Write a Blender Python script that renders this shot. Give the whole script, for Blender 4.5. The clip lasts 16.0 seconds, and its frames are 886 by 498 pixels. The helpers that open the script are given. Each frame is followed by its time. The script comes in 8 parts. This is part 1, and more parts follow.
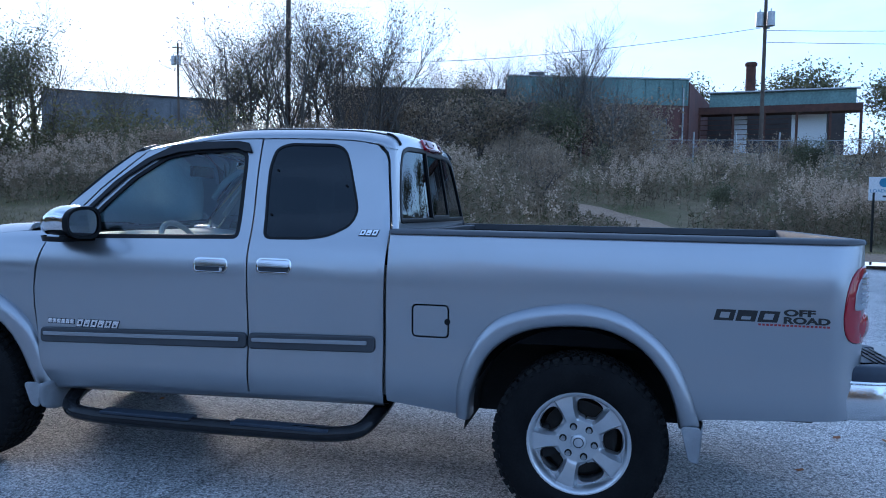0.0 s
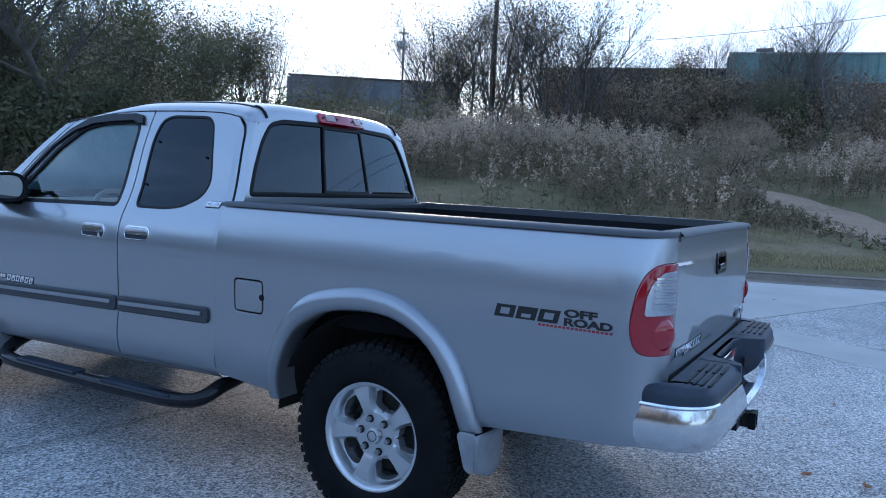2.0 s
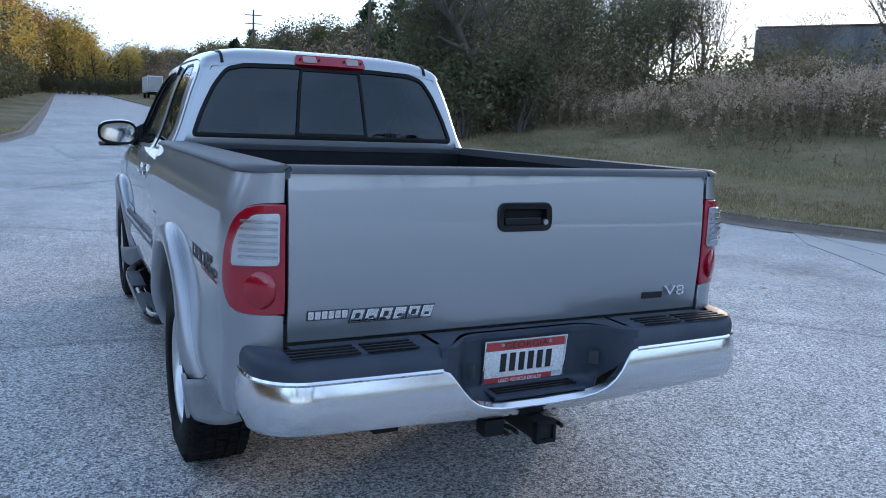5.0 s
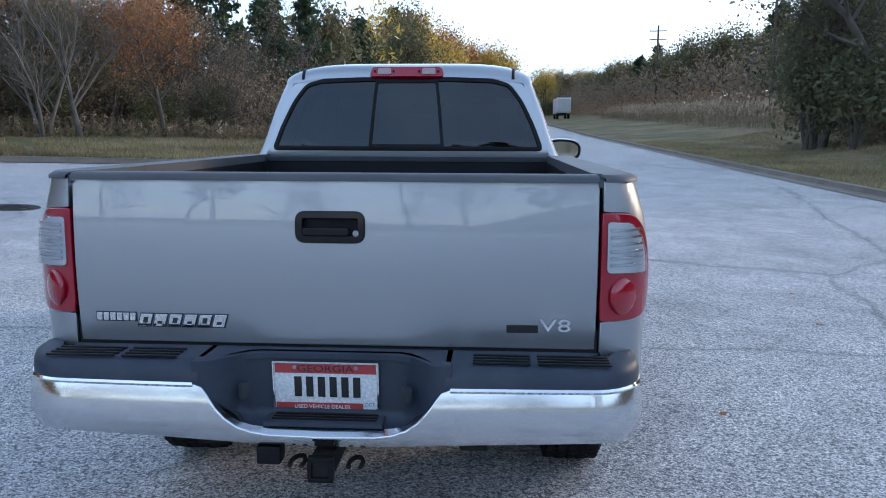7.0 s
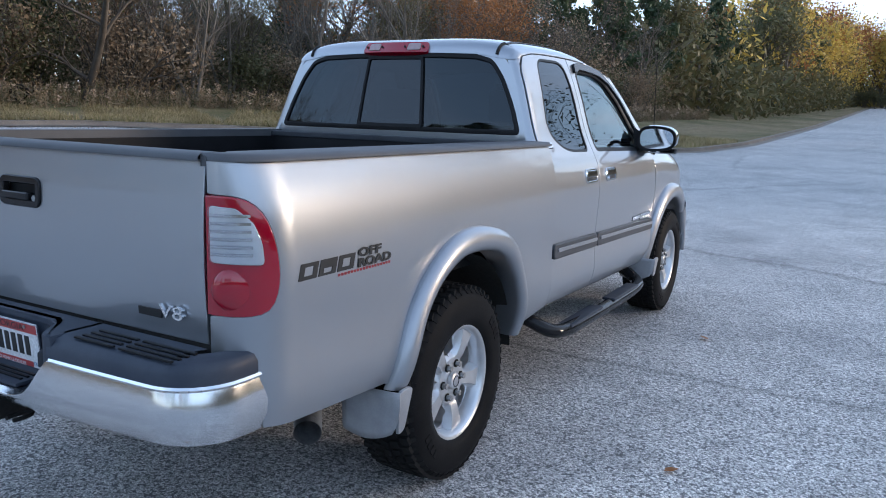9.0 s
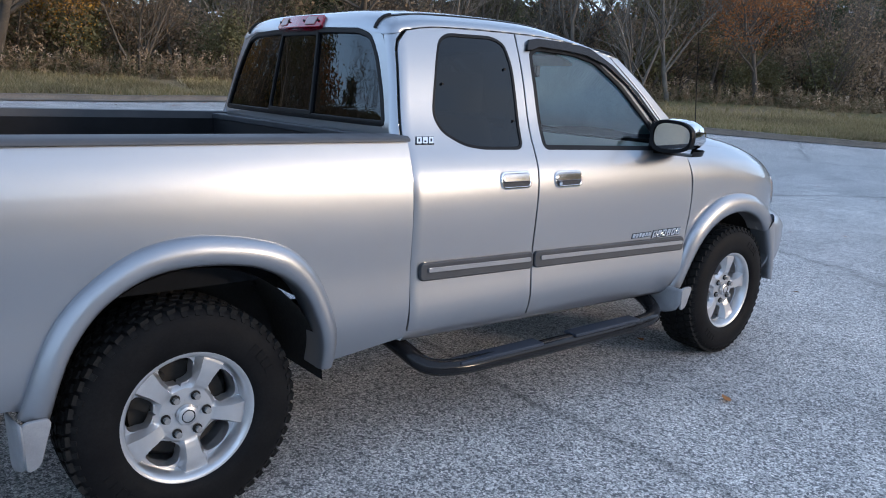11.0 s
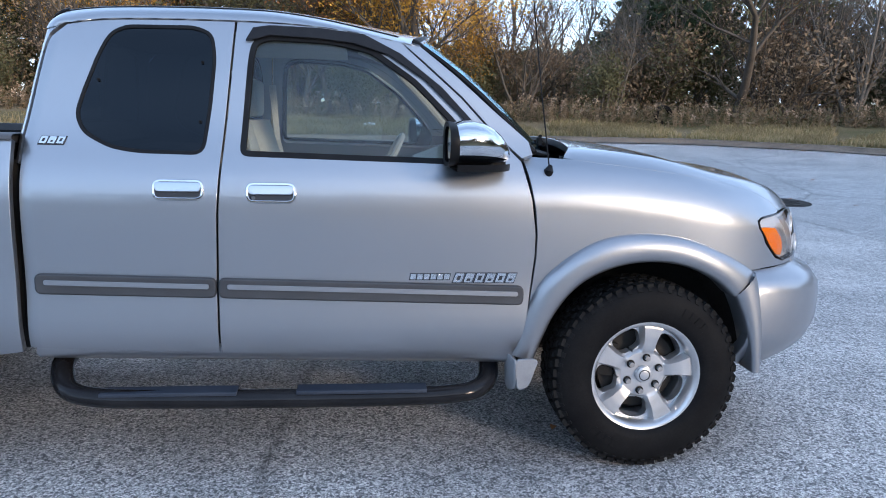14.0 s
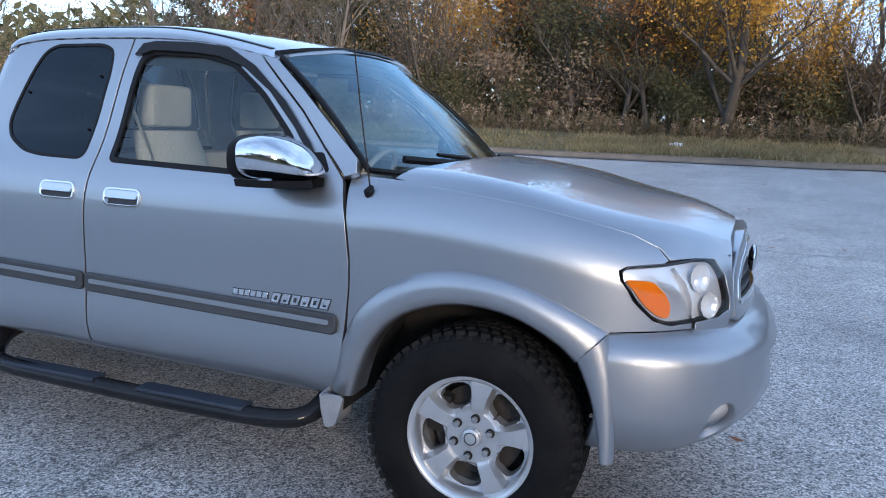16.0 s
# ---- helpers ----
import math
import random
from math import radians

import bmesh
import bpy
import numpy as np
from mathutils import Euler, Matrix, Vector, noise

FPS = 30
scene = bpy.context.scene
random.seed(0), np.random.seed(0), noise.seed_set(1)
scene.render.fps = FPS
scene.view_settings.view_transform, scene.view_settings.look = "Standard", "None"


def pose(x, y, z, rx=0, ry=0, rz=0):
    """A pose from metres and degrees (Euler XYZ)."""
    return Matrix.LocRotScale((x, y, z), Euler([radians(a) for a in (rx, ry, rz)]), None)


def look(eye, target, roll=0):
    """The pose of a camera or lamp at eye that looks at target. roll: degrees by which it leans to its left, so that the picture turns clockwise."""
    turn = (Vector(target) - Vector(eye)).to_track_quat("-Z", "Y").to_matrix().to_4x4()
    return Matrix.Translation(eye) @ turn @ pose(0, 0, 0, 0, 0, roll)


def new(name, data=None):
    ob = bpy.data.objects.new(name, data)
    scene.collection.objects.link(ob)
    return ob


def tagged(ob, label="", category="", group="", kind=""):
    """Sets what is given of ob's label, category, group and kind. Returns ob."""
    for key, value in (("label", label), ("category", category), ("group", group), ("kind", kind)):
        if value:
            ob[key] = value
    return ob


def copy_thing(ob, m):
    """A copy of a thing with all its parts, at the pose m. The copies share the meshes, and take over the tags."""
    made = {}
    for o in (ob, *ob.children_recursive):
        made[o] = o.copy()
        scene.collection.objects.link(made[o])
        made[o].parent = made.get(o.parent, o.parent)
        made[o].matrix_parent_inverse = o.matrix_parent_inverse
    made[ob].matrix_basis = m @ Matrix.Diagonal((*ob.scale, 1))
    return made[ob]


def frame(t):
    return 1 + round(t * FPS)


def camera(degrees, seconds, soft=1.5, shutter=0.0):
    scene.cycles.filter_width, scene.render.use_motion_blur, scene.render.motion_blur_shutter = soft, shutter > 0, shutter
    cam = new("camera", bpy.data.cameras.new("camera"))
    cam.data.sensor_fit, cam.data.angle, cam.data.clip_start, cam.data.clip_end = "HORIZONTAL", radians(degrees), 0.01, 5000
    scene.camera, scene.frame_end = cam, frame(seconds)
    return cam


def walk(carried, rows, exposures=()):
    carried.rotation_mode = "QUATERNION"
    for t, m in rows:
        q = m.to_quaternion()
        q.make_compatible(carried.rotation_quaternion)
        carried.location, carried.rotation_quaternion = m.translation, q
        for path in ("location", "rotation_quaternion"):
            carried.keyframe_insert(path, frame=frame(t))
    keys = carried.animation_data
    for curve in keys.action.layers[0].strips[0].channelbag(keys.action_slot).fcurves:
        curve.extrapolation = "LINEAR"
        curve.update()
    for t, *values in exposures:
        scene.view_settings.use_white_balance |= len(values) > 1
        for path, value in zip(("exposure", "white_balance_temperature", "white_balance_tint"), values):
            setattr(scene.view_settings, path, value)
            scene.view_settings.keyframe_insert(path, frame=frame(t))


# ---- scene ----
cam = camera(59.8, 16.0, soft=1.0)
PATH = [
    (0, (-0.156, 4.296, 1.405), (0.293, 2.35, 1.299), 1.0),
    (0.5, (-0.574, 4.154, 1.429), (0.006, 2.244, 1.309), 1.4),
    (1, (-0.959, 3.926, 1.402), (-0.248, 2.061, 1.265), 1.8),
    (1.5, (-1.33, 3.695, 1.401), (-0.483, 1.89, 1.248), 2.3),
    (2, (-1.744, 3.469, 1.432), (-0.761, 1.735, 1.263), 2.7),
    (2.5, (-2.059, 3.139, 1.388), (-0.936, 1.495, 1.203), 3.0),
    (3, (-2.369, 2.838, 1.392), (-1.108, 1.3, 1.18), 3.2),
    (3.5, (-2.677, 2.523, 1.407), (-1.283, 1.109, 1.164), 3.3),
    (4, (-2.873, 2.108, 1.385), (-1.348, 0.843, 1.112), 3.2),
    (4.5, (-3.097, 1.731, 1.404), (-1.443, 0.647, 1.109), 2.8),
    (4.7, (-3.18, 1.578, 1.43), (-1.478, 0.572, 1.126), 2.6),
    (6.8, (-3.383, -0.287, 1.413), (-1.406, -0.261, 1.112), 0.2),
    (7, (-3.348, -0.465, 1.418), (-1.374, -0.342, 1.123), 0.2),
    (7.5, (-3.265, -0.961, 1.432), (-1.321, -0.6, 1.136), 0.3),
    (8, (-3.067, -1.41, 1.402), (-1.179, -0.827, 1.096), 0.6),
    (8.5, (-2.808, -1.847, 1.418), (-0.999, -1.059, 1.094), 1.2),
    (8.7, (-2.712, -2.034, 1.418), (-0.94, -1.168, 1.086), 1.4),
    (10.8, (-1.088, -3.179, 1.497), (0.213, -1.72, 1.076), 2.9),
    (11, (-0.887, -3.266, 1.502), (0.36, -1.759, 1.085), 2.7),
    (11.5, (-0.415, -3.471, 1.51), (0.704, -1.864, 1.106), 2.6),
    (12, (0.084, -3.568, 1.46), (1.066, -1.868, 1.078), 2.2),
    (12.5, (0.58, -3.682, 1.428), (1.411, -1.899, 1.067), 1.7),
    (13, (1.048, -3.759, 1.389), (1.708, -1.904, 1.041), 1.4),
    (13.5, (1.568, -3.751, 1.399), (2.022, -1.834, 1.05), 1.4),
    (14, (2.094, -3.792, 1.404), (2.318, -1.835, 1.063), 1.4),
    (14.5, (2.579, -3.733, 1.4), (2.554, -1.757, 1.091), 1.5),
    (15, (3.077, -3.63, 1.418), (2.82, -1.668, 1.127), 1.8),
    (15.5, (3.565, -3.515, 1.447), (3.098, -1.593, 1.146), 2.1),
    (16, (4.007, -3.298, 1.455), (3.327, -1.446, 1.129), 2.5),
]
walk(cam, [(t, look(eye, target, roll)) for t, eye, target, roll in PATH], [(0.0, 1.22, 4950, 12), (3.5, 1.40, 5550, 12), (7.0, 1.47, 6050, 14), (11.0, 1.45, 6150, 14), (13.5, 1.70, 6000, 14), (16.0, 1.43, 5700, 13)])

# ---- world and sun ----
SUN_AZ, SUN_EL = 147.0, 9.0          # the low sun stands behind the far building and its trees
world = bpy.data.worlds.new("world")
scene.world = world
world.use_nodes = True
wn, wl = world.node_tree.nodes, world.node_tree.links
wn.clear()
w_out = wn.new("ShaderNodeOutputWorld")
w_bg = wn.new("ShaderNodeBackground")
w_sky = wn.new("ShaderNodeTexSky")
w_sky.sky_type = "NISHITA"
w_sky.sun_disc = False
w_sky.sun_elevation = radians(SUN_EL)
w_sky.sun_rotation = radians(SUN_AZ)
w_sky.altitude = 250
w_sky.air_density, w_sky.dust_density, w_sky.ozone_density = 1.0, 0.15, 1.6
w_co = wn.new("ShaderNodeTexCoord")
w_sep = wn.new("ShaderNodeSeparateXYZ")
wl.new(w_co.outputs["Generated"], w_sep.inputs[0])
w_add = wn.new("ShaderNodeMath")
w_add.operation = "ADD"
w_add.inputs[1].default_value = 0.12
w_abs = wn.new("ShaderNodeMath")
w_abs.operation = "MAXIMUM"
w_abs.inputs[1].default_value = 0.0
wl.new(w_sep.outputs["Z"], w_abs.inputs[0])
wl.new(w_abs.outputs[0], w_add.inputs[0])
w_dx, w_dy = wn.new("ShaderNodeMath"), wn.new("ShaderNodeMath")
for node, axis in ((w_dx, "X"), (w_dy, "Y")):
    node.operation = "DIVIDE"
    wl.new(w_sep.outputs[axis], node.inputs[0])
    wl.new(w_add.outputs[0], node.inputs[1])
w_com = wn.new("ShaderNodeCombineXYZ")
wl.new(w_dx.outputs[0], w_com.inputs[0])
wl.new(w_dy.outputs[0], w_com.inputs[1])
w_noise = wn.new("ShaderNodeTexNoise")
w_noise.inputs["Scale"].default_value = 1.3
w_noise.inputs["Detail"].default_value = 7.0
w_noise.inputs["Roughness"].default_value = 0.55
wl.new(w_com.outputs[0], w_noise.inputs["Vector"])
w_ramp = wn.new("ShaderNodeValToRGB")
w_ramp.color_ramp.elements[0].position, w_ramp.color_ramp.elements[1].position = 0.44, 0.57
wl.new(w_noise.outputs["Fac"], w_ramp.inputs[0])
w_amt = wn.new("ShaderNodeMath")
w_amt.operation = "MULTIPLY_ADD"
w_amt.inputs[1].default_value = 0.42
w_amt.inputs[2].default_value = 0.52
wl.new(w_ramp.outputs[0], w_amt.inputs[0])
w_cloud = wn.new("ShaderNodeMix")
w_cloud.data_type = "RGBA"
w_dot = wn.new("ShaderNodeVectorMath")         # cloud near the sun is white and warm, elsewhere blue-grey
w_dot.operation = "DOT_PRODUCT"
w_dot.inputs[1].default_value = (math.sin(radians(SUN_AZ)) * 0.98, math.cos(radians(SUN_AZ)) * 0.98, 0.2)
wl.new(w_co.outputs["Generated"], w_dot.inputs[0])
w_warm = wn.new("ShaderNodeMapRange")
w_warm.inputs["From Min"].default_value, w_warm.inputs["From Max"].default_value = 0.6, 1.0
wl.new(w_dot.outputs["Value"], w_warm.inputs["Value"])
w_tint = wn.new("ShaderNodeMix")
w_tint.data_type = "RGBA"
w_tint.inputs[6].default_value = (3.7, 4.7, 6.1, 1)
w_tint.inputs[7].default_value = (4.9, 4.75, 4.55, 1)
wl.new(w_warm.outputs[0], w_tint.inputs[0])
w_lum = wn.new("ShaderNodeMath")              # the veil is bright low down and thins overhead
w_lum.operation = "MULTIPLY_ADD"
w_lum.inputs[1].default_value, w_lum.inputs[2].default_value = 0.06, 0.72
wl.new(w_abs.outputs[0], w_lum.inputs[0])
w_shade = wn.new("ShaderNodeVectorMath")
w_shade.operation = "SCALE"
wl.new(w_tint.outputs[2], w_shade.inputs[0])
wl.new(w_lum.outputs[0], w_shade.inputs["Scale"])
wl.new(w_shade.outputs[0], w_cloud.inputs[7])
w_hor = wn.new("ShaderNodeMapRange")      # the veil of cloud thins towards the zenith
w_hor.inputs["From Min"].default_value, w_hor.inputs["From Max"].default_value = 0.15, 0.95
w_hor.inputs["To Min"].default_value, w_hor.inputs["To Max"].default_value = 1.0, 0.36
wl.new(w_abs.outputs[0], w_hor.inputs["Value"])
w_veil = wn.new("ShaderNodeMath")
w_veil.operation = "MULTIPLY"
wl.new(w_amt.outputs[0], w_veil.inputs[0])
wl.new(w_hor.outputs[0], w_veil.inputs[1])
wl.new(w_veil.outputs[0], w_cloud.inputs[0])
wl.new(w_sky.outputs[0], w_cloud.inputs[6])
wl.new(w_cloud.outputs[2], w_bg.inputs[0])
w_bg.inputs[1].default_value = 0.15
wl.new(w_bg.outputs[0], w_out.inputs[0])

sun = new("sun", bpy.data.lights.new("sun", "SUN"))
sun.data.energy, sun.data.angle, sun.data.color = 1.7, radians(12.0), (1.0, 0.78, 0.55)
sun_dir = Vector((math.sin(radians(SUN_AZ)) * math.cos(radians(SUN_EL)), math.cos(radians(SUN_AZ)) * math.cos(radians(SUN_EL)), math.sin(radians(SUN_EL))))
sun.matrix_world = look(sun_dir * 200, (0, 0, 0))

# ---- materials ----
def material(name):
    m = bpy.data.materials.new(name)
    m.use_nodes = True
    nt = m.node_tree
    return m, nt.nodes, nt.links, nt.nodes["Principled BSDF"]


def noise_node(n, l, scale, detail=4.0, rough=0.55, vec=None):
    t = n.new("ShaderNodeTexNoise")
    t.inputs["Scale"].default_value, t.inputs["Detail"].default_value, t.inputs["Roughness"].default_value = scale, detail, rough
    if vec is not None:
        l.new(vec, t.inputs["Vector"])
    return t


def ramp_node(n, l, src, lo, hi, c0=(0, 0, 0, 1), c1=(1, 1, 1, 1)):
    r = n.new("ShaderNodeValToRGB")
    e = r.color_ramp.elements
    e[0].position, e[1].position, e[0].color, e[1].color = lo, hi, c0, c1
    l.new(src, r.inputs[0])
    return r


def mix_node(n, l, fac, a, b, blend="MIX"):
    m = n.new("ShaderNodeMix")
    m.data_type, m.blend_type = "RGBA", blend
    for sock, v in ((m.inputs[0], fac), (m.inputs[6], a), (m.inputs[7], b)):
        if isinstance(v, (int, float)):
            sock.default_value = v
        elif isinstance(v, tuple):
            sock.default_value = (*v[:3], 1)
        else:
            l.new(v, sock)
    return m.outputs[2]


def surface(name, color, color2=None, rough=0.6, metal=0.0, scale=4.0, fine=60.0, bump=0.2, dist=0.003, coat=0.0, spec=0.5, rnd=0.0, obj=True, grit=1.0):
    """A two-scale procedural surface: broad patches, fine grain, relief, and a shift per piece."""
    m, n, l, p = material(name)
    co = n.new("ShaderNodeTexCoord").outputs["Object"] if obj else n.new("ShaderNodeNewGeometry").outputs["Position"]
    broad, grain = noise_node(n, l, scale, 4, 0.6, co), noise_node(n, l, fine, 3, 0.6, co)
    c2 = color2 or tuple(c * 0.7 for c in color)
    col = mix_node(n, l, ramp_node(n, l, broad.outputs["Fac"], 0.35, 0.65).outputs[0], color, c2)
    dark = ramp_node(n, l, grain.outputs["Fac"], 0.3, 0.7, (1 - 0.28 * grit,) * 3 + (1,), (1 + 0.12 * grit,) * 3 + (1,))
    col = mix_node(n, l, 1.0, col, dark.outputs[0], "MULTIPLY")
    if rnd:
        info = n.new("ShaderNodeNewGeometry").outputs["Random Per Island"]
        rr = ramp_node(n, l, info, 0.0, 1.0, (1 - rnd, 1 - rnd, 1 - rnd, 1), (1 + rnd, 1 + rnd, 1 + rnd, 1))
        col = mix_node(n, l, 1.0, col, rr.outputs[0], "MULTIPLY")
    l.new(col, p.inputs["Base Color"])
    rv = ramp_node(n, l, grain.outputs["Fac"], 0.2, 0.8, (rough * 0.85,) * 3 + (1,), (min(1, rough * 1.15),) * 3 + (1,))
    l.new(rv.outputs[0], p.inputs["Roughness"])
    p.inputs["Metallic"].default_value = metal
    p.inputs["Coat Weight"].default_value = coat
    p.inputs["Specular IOR Level"].default_value = spec
    if bump:
        b = n.new("ShaderNodeBump")
        b.inputs["Strength"].default_value, b.inputs["Distance"].default_value = bump, dist
        l.new(grain.outputs["Fac"], b.inputs["Height"])
        l.new(b.outputs[0], p.inputs["Normal"])
    return m


def paint_material(name, color):
    """Metallic car paint: fine flake under a sharp clear coat, thin dust and faint water marks."""
    m, n, l, p = material(name)
    co = n.new("ShaderNodeTexCoord").outputs["Object"]
    flake = noise_node(n, l, 1400, 2, 0.7, co)
    dust = noise_node(n, l, 2.2, 7, 0.68, co)
    film = noise_node(n, l, 19, 5, 0.6, co)
    fl = ramp_node(n, l, flake.outputs["Fac"], 0.3, 0.7, (0.97, 0.97, 0.97, 1), (1.03, 1.03, 1.03, 1))
    c = mix_node(n, l, 1.0, color, fl.outputs[0], "MULTIPLY")
    c = mix_node(n, l, ramp_node(n, l, dust.outputs["Fac"], 0.52, 0.85, (0, 0, 0, 1), (0.16, 0.16, 0.16, 1)).outputs[0], c, (0.34, 0.34, 0.335))
    l.new(c, p.inputs["Base Color"])
    dr = ramp_node(n, l, dust.outputs["Fac"], 0.3, 0.75, (0.37, 0.37, 0.37, 1), (0.41, 0.41, 0.41, 1))
    l.new(dr.outputs[0], p.inputs["Roughness"])
    p.inputs["Metallic"].default_value = 0.90
    p.inputs["Coat Weight"].default_value = 1.0
    p.inputs["Coat IOR"].default_value = 1.62
    cr = ramp_node(n, l, film.outputs["Fac"], 0.35, 0.8, (0.006, 0.006, 0.006, 1), (0.035, 0.035, 0.035, 1))
    l.new(cr.outputs[0], p.inputs["Coat Roughness"])
    return m


def glass_material(name, tint, gloss=0.02, ior=1.5, sheen=(0.95, 0.97, 1.0)):
    m, n, l, p = material(name)
    n.remove(p)
    out = n["Material Output"]
    tr, gl, fr, mx = n.new("ShaderNodeBsdfTransparent"), n.new("ShaderNodeBsdfGlossy"), n.new("ShaderNodeFresnel"), n.new("ShaderNodeMixShader")
    tr.inputs[0].default_value = (*tint, 1)
    gl.inputs["Roughness"].default_value = gloss
    gl.inputs["Color"].default_value = (*sheen, 1)
    fr.inputs["IOR"].default_value = ior
    l.new(fr.outputs[0], mx.inputs[0])
    l.new(tr.outputs[0], mx.inputs[1])
    l.new(gl.outputs[0], mx.inputs[2])
    l.new(mx.outputs[0], out.inputs["Surface"])
    return m


def lens_material(name, color, trans=0.6):
    m, n, l, p = material(name)
    p.inputs["Base Color"].default_value = (*color, 1)
    p.inputs["Roughness"].default_value = 0.08
    p.inputs["Transmission Weight"].default_value = trans
    p.inputs["IOR"].default_value = 1.45
    p.inputs["Coat Weight"].default_value = 1.0
    p.inputs["Coat Roughness"].default_value = 0.01
    return m


def asphalt_material():
    """Pale worn chip-seal: close-set stones with dark pits, single light and dark chips, patches, cracks."""
    m, n, l, p = material("asphalt")
    co = n.new("ShaderNodeNewGeometry").outputs["Position"]

    def cells(scale, feature="F1"):
        v = n.new("ShaderNodeTexVoronoi")
        v.feature = feature
        v.inputs["Scale"].default_value = scale
        l.new(co, v.inputs["Vector"])
        return v

    stone, chip = cells(150.0), cells(92.0)
    big, mid, patch = noise_node(n, l, 0.16, 5, 0.6, co), noise_node(n, l, 1.3, 6, 0.68, co), noise_node(n, l, 0.45, 4, 0.55, co)
    grain = noise_node(n, l, 320, 3, 0.7, co)
    pits = noise_node(n, l, 170, 2, 0.6, co)
    c = mix_node(n, l, ramp_node(n, l, stone.outputs["Color"], 0.15, 0.9).outputs[0], (0.28, 0.277, 0.271), (0.84, 0.828, 0.808))
    c = mix_node(n, l, ramp_node(n, l, chip.outputs["Color"], 0.70, 0.76).outputs[0], c, (0.88, 0.865, 0.84))
    c = mix_node(n, l, ramp_node(n, l, chip.outputs["Color"], 0.24, 0.30, (1, 1, 1, 1), (0, 0, 0, 1)).outputs[0], c, (0.155, 0.155, 0.158))
    c = mix_node(n, l, ramp_node(n, l, stone.outputs["Distance"], 0.55, 0.85).outputs[0], c, (0.14, 0.14, 0.14))
    c = mix_node(n, l, ramp_node(n, l, pits.outputs["Fac"], 0.62, 0.70).outputs[0], c, (0.17, 0.168, 0.165))
    c = mix_node(n, l, 1.0, c, ramp_node(n, l, grain.outputs["Fac"], 0.3, 0.7, (0.86, 0.86, 0.86, 1), (1.14, 1.14, 1.14, 1)).outputs[0], "MULTIPLY")
    c = mix_node(n, l, 1.0, c, ramp_node(n, l, big.outputs["Fac"], 0.3, 0.7, (0.84, 0.84, 0.85, 1), (1.12, 1.1, 1.08, 1)).outputs[0], "MULTIPLY")
    c = mix_node(n, l, 1.0, c, ramp_node(n, l, mid.outputs["Fac"], 0.3, 0.72, (0.80, 0.80, 0.80, 1), (1.14, 1.14, 1.14, 1)).outputs[0], "MULTIPLY")
    c = mix_node(n, l, 1.0, c, ramp_node(n, l, patch.outputs["Fac"], 0.56, 0.68, (1, 1, 1, 1), (0.80, 0.80, 0.81, 1)).outputs[0], "MULTIPLY")
    # thin crooked cracks, filled darker
    warp = mix_node(n, l, 0.35, co, noise_node(n, l, 0.7, 5, 0.6, co).outputs["Color"])
    crack = n.new("ShaderNodeTexVoronoi")
    crack.feature = "DISTANCE_TO_EDGE"
    crack.inputs["Scale"].default_value = 0.16
    l.new(warp, crack.inputs["Vector"])
    cm = ramp_node(n, l, crack.outputs["Distance"], 0.0012, 0.0045, (0.62, 0.62, 0.62, 1), (1, 1, 1, 1))
    c = mix_node(n, l, 1.0, c, cm.outputs[0], "MULTIPLY")
    l.new(c, p.inputs["Base Color"])
    p.inputs["Roughness"].default_value = 0.74
    p.inputs["Specular IOR Level"].default_value = 0.5
    b = n.new("ShaderNodeBump")
    b.inputs["Strength"].default_value, b.inputs["Distance"].default_value = 0.9, 0.0045
    l.new(stone.outputs["Distance"], b.inputs["Height"])
    b.invert = True
    b2 = n.new("ShaderNodeBump")
    b2.inputs["Strength"].default_value, b2.inputs["Distance"].default_value = 0.4, 0.002
    l.new(pits.outputs["Fac"], b2.inputs["Height"])
    b2.invert = True
    l.new(b.outputs[0], b2.inputs["Normal"])
    l.new(b2.outputs[0], p.inputs["Normal"])
    return m


def earth_material(name, a, b_, c_, scale=0.5):
    m, n, l, p = material(name)
    co = n.new("ShaderNodeNewGeometry").outputs["Position"]
    big, mid, fin = noise_node(n, l, scale, 5, 0.6, co), noise_node(n, l, scale * 9, 5, 0.7, co), noise_node(n, l, 40, 4, 0.7, co)
    c = mix_node(n, l, ramp_node(n, l, big.outputs["Fac"], 0.4, 0.6).outputs[0], a, b_)
    c = mix_node(n, l, ramp_node(n, l, mid.outputs["Fac"], 0.45, 0.7).outputs[0], c, c_)
    c = mix_node(n, l, 1.0, c, ramp_node(n, l, fin.outputs["Fac"], 0.25, 0.75, (0.55, 0.55, 0.55, 1), (1.3, 1.3, 1.3, 1)).outputs[0], "MULTIPLY")
    l.new(c, p.inputs["Base Color"])
    p.inputs["Roughness"].default_value = 0.95
    p.inputs["Specular IOR Level"].default_value = 0.2
    b = n.new("ShaderNodeBump")
    b.inputs["Strength"].default_value, b.inputs["Distance"].default_value = 0.8, 0.03
    l.new(fin.outputs["Fac"], b.inputs["Height"])
    l.new(b.outputs[0], p.inputs["Normal"])
    return m


